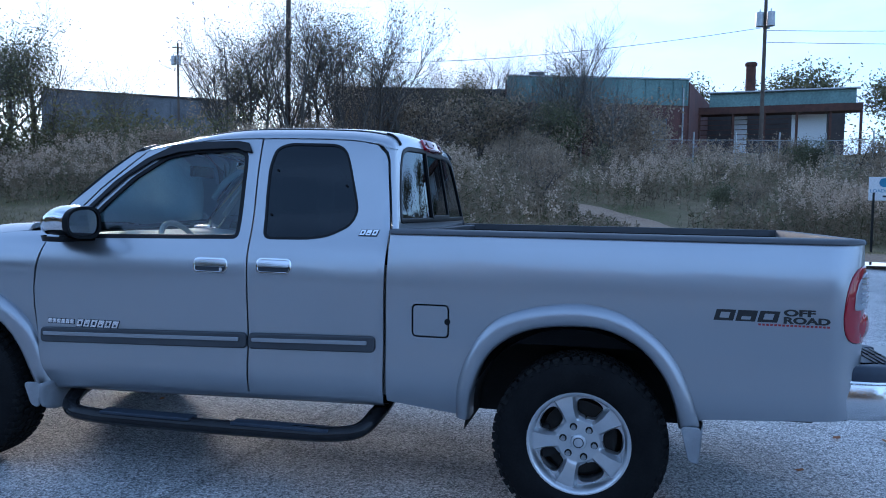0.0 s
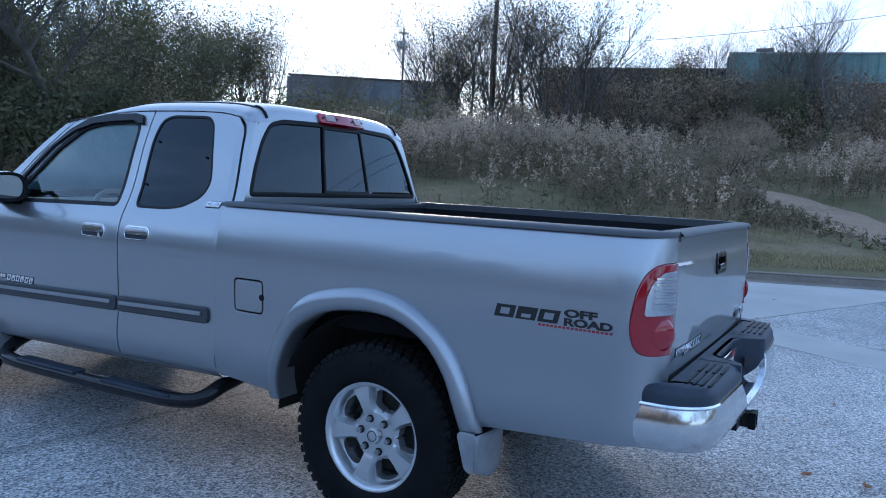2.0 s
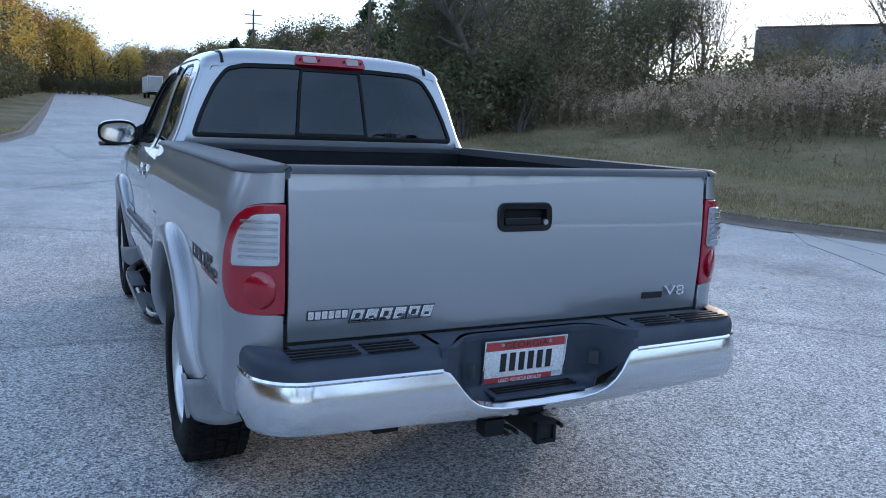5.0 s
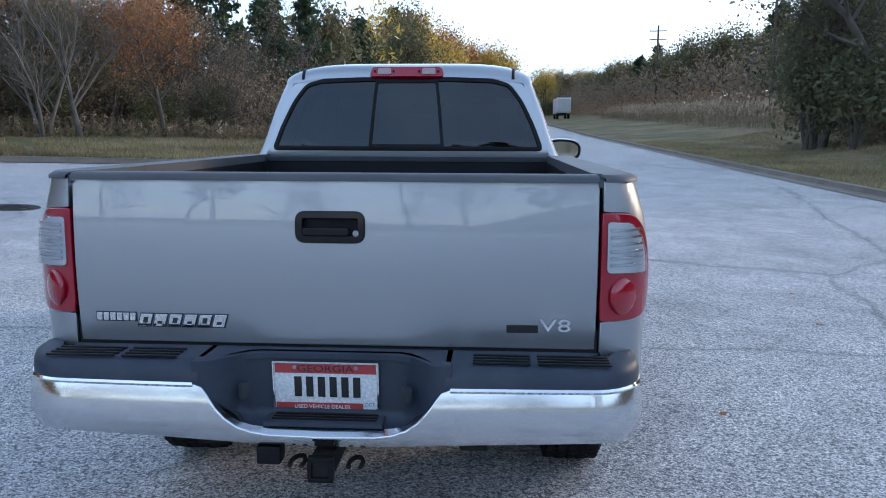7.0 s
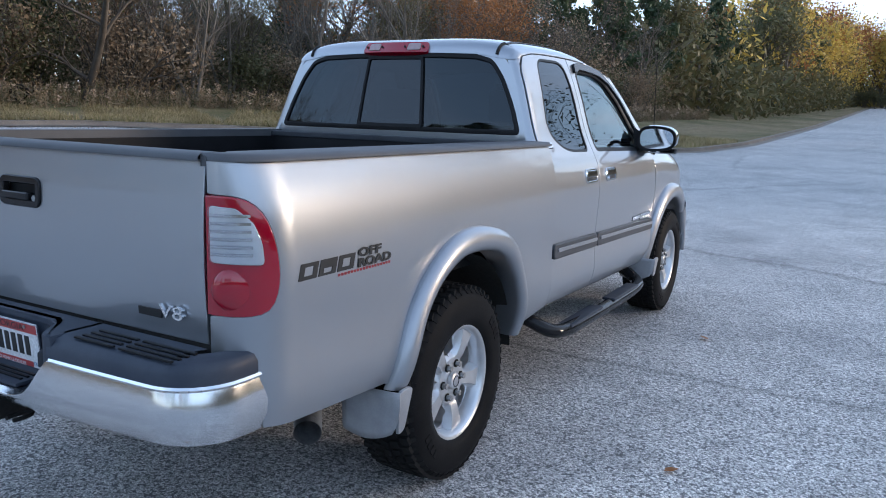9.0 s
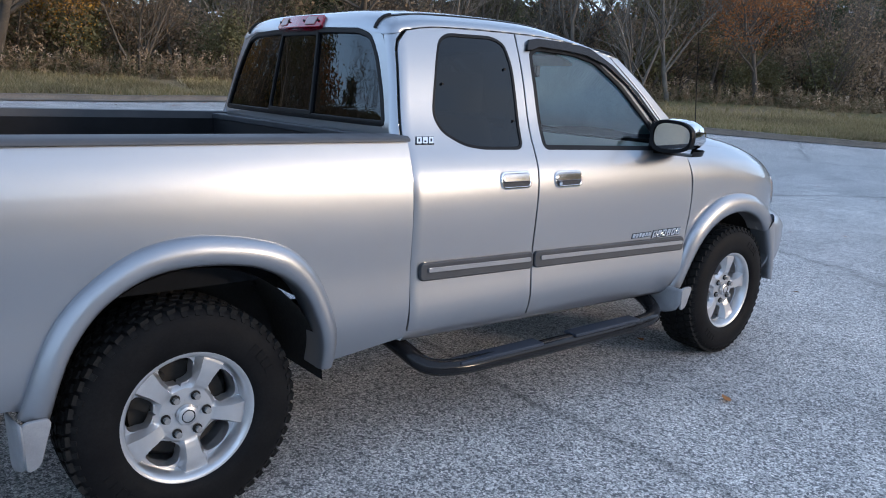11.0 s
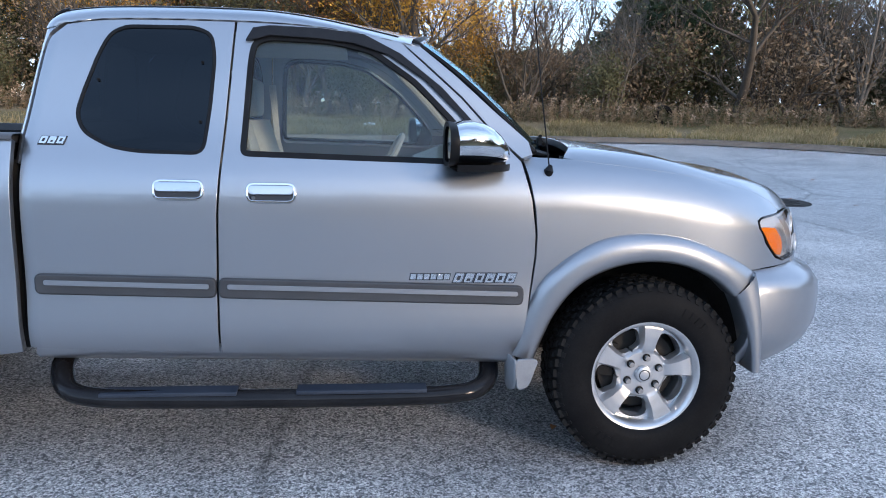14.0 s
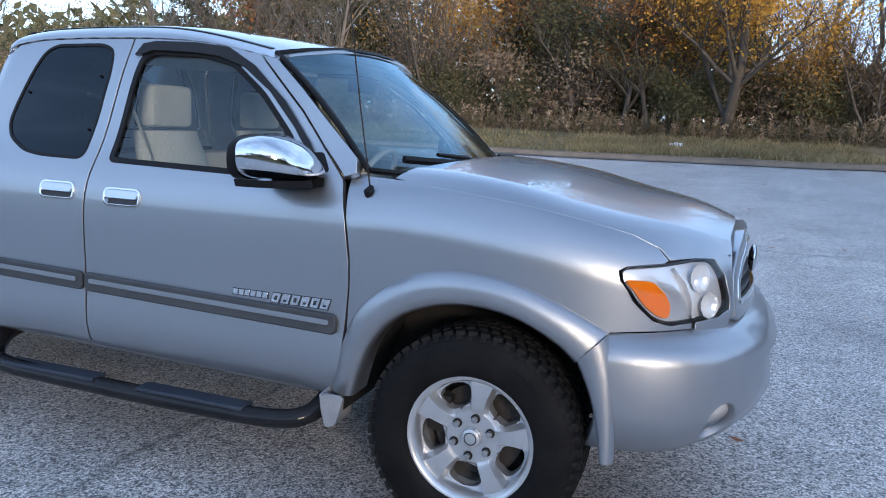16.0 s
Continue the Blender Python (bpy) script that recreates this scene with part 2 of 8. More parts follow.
def leaf_material(name, a, b_, shine=0.35):
    m, n, l, p = material(name)
    g = n.new("ShaderNodeNewGeometry")
    big = noise_node(n, l, 0.45, 3, 0.6, g.outputs["Position"])
    c = mix_node(n, l, g.outputs["Random Per Island"], a, b_)
    c = mix_node(n, l, 1.0, c, ramp_node(n, l, big.outputs["Fac"], 0.3, 0.7, (0.65, 0.65, 0.65, 1), (1.3, 1.3, 1.3, 1)).outputs[0], "MULTIPLY")
    l.new(c, p.inputs["Base Color"])
    p.inputs["Roughness"].default_value = 0.65
    p.inputs["Specular IOR Level"].default_value = shine
    out = n["Material Output"]
    tl, mx = n.new("ShaderNodeBsdfTranslucent"), n.new("ShaderNodeMixShader")
    l.new(c, tl.inputs[0])
    mx.inputs[0].default_value = 0.3
    l.new(p.outputs[0], mx.inputs[1])
    l.new(tl.outputs[0], mx.inputs[2])
    l.new(mx.outputs[0], out.inputs["Surface"])
    return m


M_PAINT = paint_material("silver_paint", (0.365, 0.387, 0.420))
M_FLARE = surface("silver_plastic", (0.37, 0.388, 0.418), (0.345, 0.362, 0.392), rough=0.40, metal=0.85, scale=5, fine=500, bump=0.01, coat=0.7, grit=0.15)
M_FLAP = surface("grey_flap", (0.36, 0.37, 0.39), (0.28, 0.29, 0.31), rough=0.5, metal=0.3, scale=9, fine=200, bump=0.05, grit=0.3)
def chrome_material(name, color, r0, r1, scale):
    m, n, l, p = material(name)
    co = n.new("ShaderNodeTexCoord").outputs["Object"]
    wear, fine = noise_node(n, l, scale, 5, 0.6, co), noise_node(n, l, scale * 12, 3, 0.6, co)
    l.new(mix_node(n, l, ramp_node(n, l, wear.outputs["Fac"], 0.55, 0.8).outputs[0], color, tuple(c * 0.86 for c in color)), p.inputs["Base Color"])
    mixed = mix_node(n, l, 0.35, wear.outputs["Fac"], fine.outputs["Fac"])
    l.new(ramp_node(n, l, mixed, 0.35, 0.75, (r0,) * 3 + (1,), (r1,) * 3 + (1,)).outputs[0], p.inputs["Roughness"])
    p.inputs["Metallic"].default_value = 1.0
    return m


M_CHROME = chrome_material("chrome", (0.78, 0.79, 0.81), 0.03, 0.09, 7)
M_LAMPSILVER = surface("lamp_reflector", (0.86, 0.87, 0.89), (0.80, 0.81, 0.83), rough=0.22, metal=0.5, scale=12, fine=25, bump=0.0, grit=0.2)
# chrome darkened in colour, for the dark bank mirrored in the handle levers
M_LEVER = chrome_material("darkened_chrome", (0.52, 0.54, 0.58), 0.10, 0.2, 9)
M_CHROME_WORN = chrome_material("scuffed_chrome", (0.72, 0.73, 0.75), 0.13, 0.24, 3)
M_ALLOY = surface("cast_alloy", (0.64, 0.65, 0.67), (0.58, 0.59, 0.605), rough=0.34, metal=0.8, scale=14, fine=300, bump=0.01, coat=0.6, grit=0.12)
M_RUBBER = surface("tyre_rubber", (0.008, 0.008, 0.009), (0.013, 0.013, 0.0135), rough=0.6, spec=0.08, scale=7, fine=120, bump=0.15, dist=0.002)
M_TREAD = surface("tread_rubber", (0.012, 0.012, 0.013), (0.02, 0.02, 0.0195), spec=0.1, rough=0.85, scale=9, fine=150, bump=0.3, dist=0.002)
M_BLACK = surface("black_plastic", (0.008, 0.0085, 0.010), (0.014, 0.015, 0.017), rough=0.42, spec=0.14, scale=8, fine=400, bump=0.06, dist=0.001)
M_TRIM = surface("dark_grey_plastic", (0.035, 0.04, 0.048), (0.05, 0.055, 0.065), rough=0.5, spec=0.2, scale=5, fine=500, bump=0.08, dist=0.001)
M_MOULD = surface("grey_moulding", (0.048, 0.052, 0.060), (0.062, 0.067, 0.075), rough=0.45, metal=0.1, scale=5, fine=400, bump=0.04, dist=0.001)
M_RAIL = surface("faded_grey_plastic", (0.075, 0.08, 0.09), (0.095, 0.10, 0.11), rough=0.5, spec=0.3, scale=4, fine=400, bump=0.05, dist=0.001, grit=0.5)
M_PADS = surface("step_plastic", (0.03, 0.04, 0.06), (0.045, 0.055, 0.075), rough=0.5, spec=0.3, scale=7, fine=450, bump=0.08, dist=0.001)
M_GLOSSBLACK = surface("gloss_black_paint", (0.012, 0.012, 0.014), (0.018, 0.018, 0.02), rough=0.10, spec=0.25, scale=8, fine=300, bump=0.01)
M_DARK = surface("underbody", (0.006, 0.006, 0.006), (0.011, 0.010, 0.009), rough=0.85, scale=8, fine=60, bump=0.2)
M_LINER = surface("bed_liner", (0.007, 0.008, 0.010), (0.012, 0.013, 0.016), rough=0.6, spec=0.15, scale=5, fine=300, bump=0.15)
M_GLASS = glass_material("clear_glass", (0.80, 0.90, 0.89), 0.004, 1.66, (0.9, 0.97, 1.0))
M_TINT = glass_material("tinted_glass", (0.012, 0.016, 0.024), 0.004, 1.46, (0.80, 0.9, 1.0))
M_TINT_REAR = glass_material("rear_tinted_glass", (0.02, 0.026, 0.036), 0.004, 1.54, (0.80, 0.9, 1.0))
M_SHIELD = glass_material("windscreen_glass", (0.62, 0.76, 0.80), 0.012, 1.95, (0.62, 0.86, 1.0))
M_RED = lens_material("red_lens", (0.30, 0.001, 0.016), 0.0)
M_FROST = surface("frosted_red_lens", (0.42, 0.30, 0.30), (0.36, 0.25, 0.25), rough=0.3, scale=30, fine=90, bump=0.0, grit=0.3)
M_CLEARLENS = glass_material("clear_lens", (0.9, 0.92, 0.94), 0.03, 1.45)
M_AMBER = lens_material("amber_lens", (0.95, 0.24, 0.005), 0.0)
M_SEAT = surface("pale_upholstery", (0.62, 0.63, 0.61), (0.55, 0.56, 0.54), rough=0.75, scale=6, fine=150, bump=0.1)
M_DASH = surface("grey_dash", (0.44, 0.45, 0.44), (0.38, 0.39, 0.38), rough=0.6, scale=6, fine=200, bump=0.06)
M_WHITE = surface("white_enamel", (0.75, 0.76, 0.78), (0.68, 0.69, 0.7), rough=0.4, scale=12, fine=120, bump=0.03)
M_PLATE_RED = surface("plate_red", (0.42, 0.05, 0.05), (0.36, 0.045, 0.045), rough=0.45, scale=20, fine=200, bump=0.02)
M_INK = surface("black_ink", (0.012, 0.012, 0.014), (0.02, 0.02, 0.02), rough=0.5, scale=20, fine=200, bump=0.0)
M_DECALRED = surface("decal_red", (0.35, 0.03, 0.04), (0.3, 0.03, 0.04), rough=0.4, scale=20, fine=200, bump=0.0)
M_ASPHALT = asphalt_material()
M_CONC = surface("weathered_concrete", (0.47, 0.455, 0.43), (0.39, 0.378, 0.36), rough=0.82, scale=0.8, fine=70, bump=0.3, dist=0.003, obj=False, grit=0.5)
M_KERB = surface("kerb_concrete", (0.25, 0.21, 0.17), (0.18, 0.15, 0.125), rough=0.8, scale=1.5, fine=40, bump=0.5, dist=0.006, obj=False)
M_EARTH = earth_material("verge_earth", (0.13, 0.125, 0.055), (0.27, 0.21, 0.125), (0.18, 0.14, 0.08), 0.25)
M_TRACK = earth_material("dirt", (0.36, 0.255, 0.175), (0.28, 0.195, 0.135), (0.42, 0.315, 0.225), 0.6)
M_BARK = surface("bark", (0.13, 0.11, 0.09), (0.085, 0.075, 0.065), rough=0.9, scale=3, fine=30, bump=0.6, dist=0.01, obj=False)
M_BARK_PALE = surface("pale_bark", (0.20, 0.182, 0.158), (0.135, 0.12, 0.105), rough=0.9, scale=3, fine=30, bump=0.5, dist=0.01, obj=False)
M_TIMBER = surface("weathered_timber", (0.11, 0.085, 0.065), (0.075, 0.06, 0.05), rough=0.9, scale=2, fine=40, bump=0.4)
M_LEAF_OLIVE = leaf_material("olive_leaves", (0.095, 0.098, 0.042), (0.165, 0.14, 0.068))
M_LEAF_GREEN = leaf_material("dark_green_leaves", (0.09, 0.098, 0.05), (0.165, 0.155, 0.08))
M_LEAF_ORANGE = leaf_material("rust_leaves", (0.28, 0.11, 0.04), (0.38, 0.18, 0.065))
M_LEAF_YELLOW = leaf_material("yellow_leaves", (0.46, 0.24, 0.03), (0.60, 0.36, 0.07))
# autumn gold, raised in colour to stand in for low sun on far crowns
M_LEAF_FARGOLD_LIT = leaf_material("far_gold_lit_leaves", (0.40, 0.31, 0.065), (0.60, 0.43, 0.11))
M_LEAF_PINE = leaf_material("pine_needles", (0.036, 0.062, 0.034), (0.058, 0.088, 0.045))
M_LEAF_BROWN = leaf_material("brown_leaves", (0.23, 0.175, 0.12), (0.34, 0.255, 0.17))
M_WEED = leaf_material("dry_weed", (0.21, 0.162, 0.105), (0.31, 0.235, 0.155))
M_WEEDGREEN = leaf_material("weed_leaf", (0.095, 0.095, 0.045), (0.155, 0.135, 0.072))
M_SEED = leaf_material("seed_head", (0.40, 0.30, 0.215), (0.56, 0.44, 0.33))
M_GRASS = leaf_material("grass_blade", (0.19, 0.17, 0.07), (0.41, 0.32, 0.19))
M_BRICK = surface("red_brick", (0.135, 0.06, 0.05), (0.10, 0.05, 0.045), rough=0.9, scale=0.7, fine=14, bump=0.3, dist=0.01, obj=False)
M_TEAL = surface("teal_sheet_metal", (0.16, 0.255, 0.24), (0.11, 0.18, 0.175), rough=0.5, metal=0.2, scale=0.5, fine=6, bump=0.1, obj=False)
M_GREYWALL = surface("grey_block", (0.16, 0.165, 0.18), (0.10, 0.105, 0.115), rough=0.9, scale=0.4, fine=5, bump=0.2, obj=False)
M_DARKWALL = surface("dark_wall", (0.07, 0.055, 0.05), (0.045, 0.04, 0.04), rough=0.9, scale=0.4, fine=6, bump=0.2, obj=False)
M_STEEL = surface("galvanised_steel", (0.42, 0.43, 0.44), (0.34, 0.35, 0.36), rough=0.45, metal=0.8, scale=3, fine=60, bump=0.05)
M_RUST = surface("rusty_steel", (0.11, 0.05, 0.035), (0.07, 0.035, 0.028), rough=0.85, metal=0.2, scale=2, fine=30, bump=0.3)
M_WIRE = surface("dark_cable", (0.02, 0.02, 0.022), (0.03, 0.03, 0.03), rough=0.6, scale=3, fine=30, bump=0.0)
M_BLUE = surface("sign_blue", (0.05, 0.22, 0.38), (0.05, 0.2, 0.34), rough=0.45, scale=9, fine=90, bump=0.0)
M_IRON = surface("cast_iron", (0.05, 0.045, 0.04), (0.035, 0.032, 0.03), rough=0.8, metal=0.4, scale=9, fine=60, bump=0.3)

# ---- building helpers ----
def link_mesh(name, verts, faces, mat, parent=None, smooth=True, label="", sharp=40.0, mats=None, face_mats=None):
    me = bpy.data.meshes.new(name)
    me.from_pydata([tuple(v) for v in verts], [], [tuple(f) for f in faces])
    for mm in (mats or [mat]):
        me.materials.append(mm)
    if face_mats is not None:
        me.polygons.foreach_set("material_index", face_mats)
    if smooth:
        me.polygons.foreach_set("use_smooth", [True] * len(me.polygons))
        if sharp:
            me.set_sharp_from_angle(angle=radians(sharp))
    me.update()
    ob = new(name, me)
    if parent is not None:
        ob.parent = parent
    if label:
        ob["label"] = label
    return ob


def part(name, bm, mat, parent, label="", smooth=True, sharp=40.0):
    bmesh.ops.recalc_face_normals(bm, faces=bm.faces)
    me = bpy.data.meshes.new(name)
    bm.to_mesh(me)
    bm.free()
    me.materials.append(mat)
    if smooth:
        me.polygons.foreach_set("use_smooth", [True] * len(me.polygons))
        me.set_sharp_from_angle(angle=radians(sharp))
    ob = new(name, me)
    if parent is not None:
        ob.parent = parent
    if label:
        ob["label"] = label
    return ob


def thing(name, label, category, group="", kind="", at=(0, 0, 0)):
    ob = new(name)
    ob.location = at
    return tagged(ob, label, category, group, kind)


def box_bm(size, at=(0, 0, 0), bevel=0.0, seg=2, rot=None, bm=None):
    bm = bm or bmesh.new()
    m = Matrix.Translation(at) @ (rot.to_4x4() if rot is not None else Matrix.Identity(4)) @ Matrix.Diagonal((*size, 1))
    r = bmesh.ops.create_cube(bm, size=1.0, matrix=m)
    if bevel:
        edges = {e for v in r["verts"] for e in v.link_edges}
        bmesh.ops.bevel(bm, geom=list(edges), offset=bevel, segments=seg, profile=0.7, affect="EDGES")
    return bm


def cyl_bm(r1, r2, depth, at=(0, 0, 0), axis="Z", seg=20, bm=None):
    bm = bm or bmesh.new()
    rot = {"Z": Matrix.Identity(4), "Y": Matrix.Rotation(radians(90), 4, "X"), "X": Matrix.Rotation(radians(90), 4, "Y")}[axis]
    bmesh.ops.create_cone(bm, cap_ends=True, segments=seg, radius1=r1, radius2=r2, depth=depth, matrix=Matrix.Translation(at) @ rot)
    return bm


def tube(points, radius, seg=8, squash=1.0, closed=False, cap=True):
    """Vertices and faces of a round bar swept along points; radius may be a list."""
    pts = [Vector(p) for p in points]
    n = len(pts)
    rad = radius if isinstance(radius, (list, tuple)) else [radius] * n
    verts, faces = [], []
    up = Vector((0, 0, 1))
    for i, p in enumerate(pts):
        d = (pts[min(i + 1, n - 1)] - pts[max(i - 1, 0)]).normalized()
        a = d.cross(up)
        if a.length < 0.05:
            a = d.cross(Vector((1, 0, 0)))
        a.normalize()
        b = a.cross(d).normalized()
        for k in range(seg):
            t = 2 * math.pi * k / seg
            verts.append(p + a * math.cos(t) * rad[i] + b * math.sin(t) * rad[i] * squash)
    for i in range(n - 1):
        for k in range(seg):
            k2 = (k + 1) % seg
            faces.append((i * seg + k, i * seg + k2, (i + 1) * seg + k2, (i + 1) * seg + k))
    if cap:
        faces.append(tuple(range(seg))[::-1])
        faces.append(tuple((n - 1) * seg + k for k in range(seg)))
    return verts, faces


def smooth_path(points, n=8):
    """Catmull-Rom through the points."""
    pts = [Vector(p) for p in points]
    out = []
    for i in range(len(pts) - 1):
        p0, p1, p2, p3 = pts[max(i - 1, 0)], pts[i], pts[i + 1], pts[min(i + 2, len(pts) - 1)]
        for k in range(n):
            t = k / n
            out.append(0.5 * (2 * p1 + (p2 - p0) * t + (2 * p0 - 5 * p1 + 4 * p2 - p3) * t * t + (3 * p1 - p0 - 3 * p2 + p3) * t ** 3))
    out.append(pts[-1])
    return out


def spline(xs, ys):
    """Natural cubic spline through the knots, straight beyond them."""
    xs, ys = np.array(xs, float), np.array(ys, float)
    n = len(xs)
    h = np.diff(xs)
    a, r = np.zeros((n, n)), np.zeros(n)
    a[0, 0] = a[-1, -1] = 1
    for i in range(1, n - 1):
        a[i, i - 1], a[i, i], a[i, i + 1] = h[i - 1], 2 * (h[i - 1] + h[i]), h[i]
        r[i] = 6 * ((ys[i + 1] - ys[i]) / h[i] - (ys[i] - ys[i - 1]) / h[i - 1])
    m = np.linalg.solve(a, r)
    s0 = (ys[1] - ys[0]) / h[0] - h[0] * m[1] / 6
    s1 = (ys[-1] - ys[-2]) / h[-1] + h[-1] * m[-2] / 6

    def f(v):
        if v <= xs[0]:
            return ys[0] + s0 * (v - xs[0])
        if v >= xs[-1]:
            return ys[-1] + s1 * (v - xs[-1])
        i = int(np.searchsorted(xs, v)) - 1
        p, q = xs[i + 1] - v, v - xs[i]
        return float((m[i] * p ** 3 + m[i + 1] * q ** 3) / (6 * h[i]) + (ys[i] / h[i] - m[i] * h[i] / 6) * p + (ys[i + 1] / h[i] - m[i + 1] * h[i] / 6) * q)
    return f


def smoothstep(a, b, v):
    t = min(1.0, max(0.0, (v - a) / (b - a)))
    return t * t * (3 - 2 * t)


def inside(poly, x, y):
    hit = False
    j = len(poly) - 1
    for i in range(len(poly)):
        (xi, yi), (xj, yj) = poly[i], poly[j]
        if (yi > y) != (yj > y) and x < (xj - xi) * (y - yi) / (yj - yi) + xi:
            hit = not hit
        j = i
    return hit


def dense(poly, step, closed=True):
    out = []
    n = len(poly)
    for i in range(n if closed else n - 1):
        a, b = poly[i], poly[(i + 1) % n]
        k = max(1, int(math.hypot(b[0] - a[0], b[1] - a[1]) / step + 0.5))
        out += [(a[0] + (b[0] - a[0]) * j / k, a[1] + (b[1] - a[1]) * j / k) for j in range(k)]
    if not closed:
        out.append(poly[-1])
    return out


def rounded(poly, r=0.02, n=4):
    """A polygon with its corners cut by small arcs."""
    out = []
    m = len(poly)
    for i in range(m):
        p, a, b = Vector(poly[i]), Vector(poly[i - 1]), Vector(poly[(i + 1) % m])
        da, db = (a - p), (b - p)
        ra = min(r, da.length * 0.45, db.length * 0.45)
        q0, q1 = p + da.normalized() * ra, p + db.normalized() * ra
        for k in range(n + 1):
            t = k / n
            q = q0 * (1 - t) ** 2 + p * 2 * t * (1 - t) + q1 * t * t
            out.append((q.x, q.y))
    return out


def shrink(poly, d):
    area = sum(poly[i][0] * poly[(i + 1) % len(poly)][1] - poly[(i + 1) % len(poly)][0] * poly[i][1] for i in range(len(poly)))
    s = 1 if area > 0 else -1
    out = []
    n = len(poly)
    for i in range(n):
        a, p, b = Vector(poly[i - 1]), Vector(poly[i]), Vector(poly[(i + 1) % n])
        e0, e1 = (p - a), (b - p)
        if e0.length < 1e-7 or e1.length < 1e-7:
            out.append((p.x, p.y))
            continue
        n0, n1 = Vector((-e0.y, e0.x)).normalized(), Vector((-e1.y, e1.x)).normalized()
        q = (n0 + n1)
        q = q / max(q.length_squared * 0.5, 0.35)
        out.append((p.x + q.x * d * s, p.y + q.y * d * s))
    return out


def flat_mesh(outline, holes, step):
    """Triangles that fill an outline less its holes, with an even net of points inside."""
    from mathutils.geometry import delaunay_2d_cdt
    loops = [dense(outline, step)] + [dense(h, step) for h in holes]
    pts, edges = [], []
    for lp in loops:
        k = len(pts)
        pts += lp
        edges += [(k + i, k + (i + 1) % len(lp)) for i in range(len(lp))]
    border = np.array(pts)
    u0, v0 = border.min(0)
    u1, v1 = border.max(0)
    nu, nv = max(1, int((u1 - u0) / step)), max(1, int((v1 - v0) / step))
    for i in range(nu + 1):
        for j in range(nv + 1):
            u, v = u0 + (u1 - u0) * (i + 0.01) / nu, v0 + (v1 - v0) * (j + 0.013) / nv
            if inside(loops[0], u, v) and not any(inside(h, u, v) for h in loops[1:]) and ((border - (u, v)) ** 2).sum(1).min() > (0.45 * step) ** 2:
                pts.append((u, v))
    vs, _, fs, *_ = delaunay_2d_cdt([Vector(p) for p in pts], edges, [], 0, 1e-6)
    keep = []
    for f in fs:
        cu, cv = sum(vs[i].x for i in f) / len(f), sum(vs[i].y for i in f) / len(f)
        a, b, c = (vs[i] for i in f[:3])
        if abs((b - a).cross(c - a)) > 4e-7 and inside(loops[0], cu, cv) and not any(inside(h, cu, cv) for h in loops[1:]):
            keep.append(f)
    return [(v.x, v.y) for v in vs], keep


def skin(name, outline, surf, mat, parent, holes=(), step=0.05, depth=0.02, gap=0.003, lip=0.003, away=(1.4, 0.0, 0.8), label="", lift=0.0):
    """A thin panel with a rolled edge, cut to an outline on a curved surface surf(u, v)."""
    ol = shrink(outline, gap + lip) if gap else outline
    hs = [shrink(h, -gap - lip) if gap else h for h in holes]
    uv, tris = flat_mesh(ol, hs, step)
    away = Vector(away)
    e = 1e-3
    pos, nor = [], []
    for u, v in uv:
        p = Vector(surf(u, v))
        n = (Vector(surf(u + e, v)) - Vector(surf(u - e, v))).cross(Vector(surf(u, v + e)) - Vector(surf(u, v - e)))
        nor.append(n.normalized() if n.length > 1e-12 else Vector((0, 0, 1)))
        pos.append(p)
    flip = sum(n.dot(p - away) for n, p in zip(nor, pos)) < 0
    if flip:
        nor = [-n for n in nor]
    if lift:
        pos = [p + n * lift for p, n in zip(pos, nor)]
    faces, norms = [], []
    for f in tris:
        a, b, c = (pos[i] for i in f[:3])
        if (b - a).cross(c - a).dot(nor[f[0]]) < 0:
            f = tuple(reversed(f))
        faces.append(tuple(f))
        norms += [nor[i] for i in f]
    count = {}
    for f in faces:
        for i in range(len(f)):
            a, b = f[i], f[(i + 1) % len(f)]
            count[(a, b)] = count.get((a, b), 0) + 1
    rim = [(a, b) for (a, b) in count if (b, a) not in count]
    out = {}
    for a, b in rim:
        o = (pos[b] - pos[a]).cross(nor[a])
        if o.length > 1e-9:
            for k in (a, b):
                out[k] = out.get(k, Vector()) + o.normalized()
    ring1, ring2 = {}, {}
    for k, o in out.items():
        out[k] = o.normalized() if o.length > 1e-6 else nor[k]
        ring1[k] = len(pos)
        pos.append(pos[k] + out[k] * lip - nor[k] * lip)
        ring2[k] = len(pos)
        pos.append(pos[k] + out[k] * lip - nor[k] * depth)
    for a, b in rim:
        if a in ring1 and b in ring1:
            faces.append((b, a, ring1[a], ring1[b]))
            norms += [nor[b], nor[a], out[a], out[b]]
            faces.append((ring1[b], ring1[a], ring2[a], ring2[b]))
            norms += [out[b], out[a], out[a], out[b]]
    ob = link_mesh(name, pos, faces, mat, parent, True, label, 0)
    ob.data.normals_split_custom_set([tuple(n) for n in norms])
    return ob


def lathe(profile, seg=48, axis="Y", closed=False):
    """Vertices and faces turned from (radius, along) pairs."""
    verts, faces = [], []
    n = len(profile)
    for k in range(seg):
        t = 2 * math.pi * k / seg
        for r, a in profile:
            verts.append((r * math.cos(t), a, r * math.sin(t)) if axis == "Y" else (r * math.cos(t), r * math.sin(t), a))
    for k in range(seg):
        k2 = (k + 1) % seg
        for i in range(n if closed else n - 1):
            j = (i + 1) % n
            faces.append((k * n + i, k * n + j, k2 * n + j, k2 * n + i))
    return verts, faces


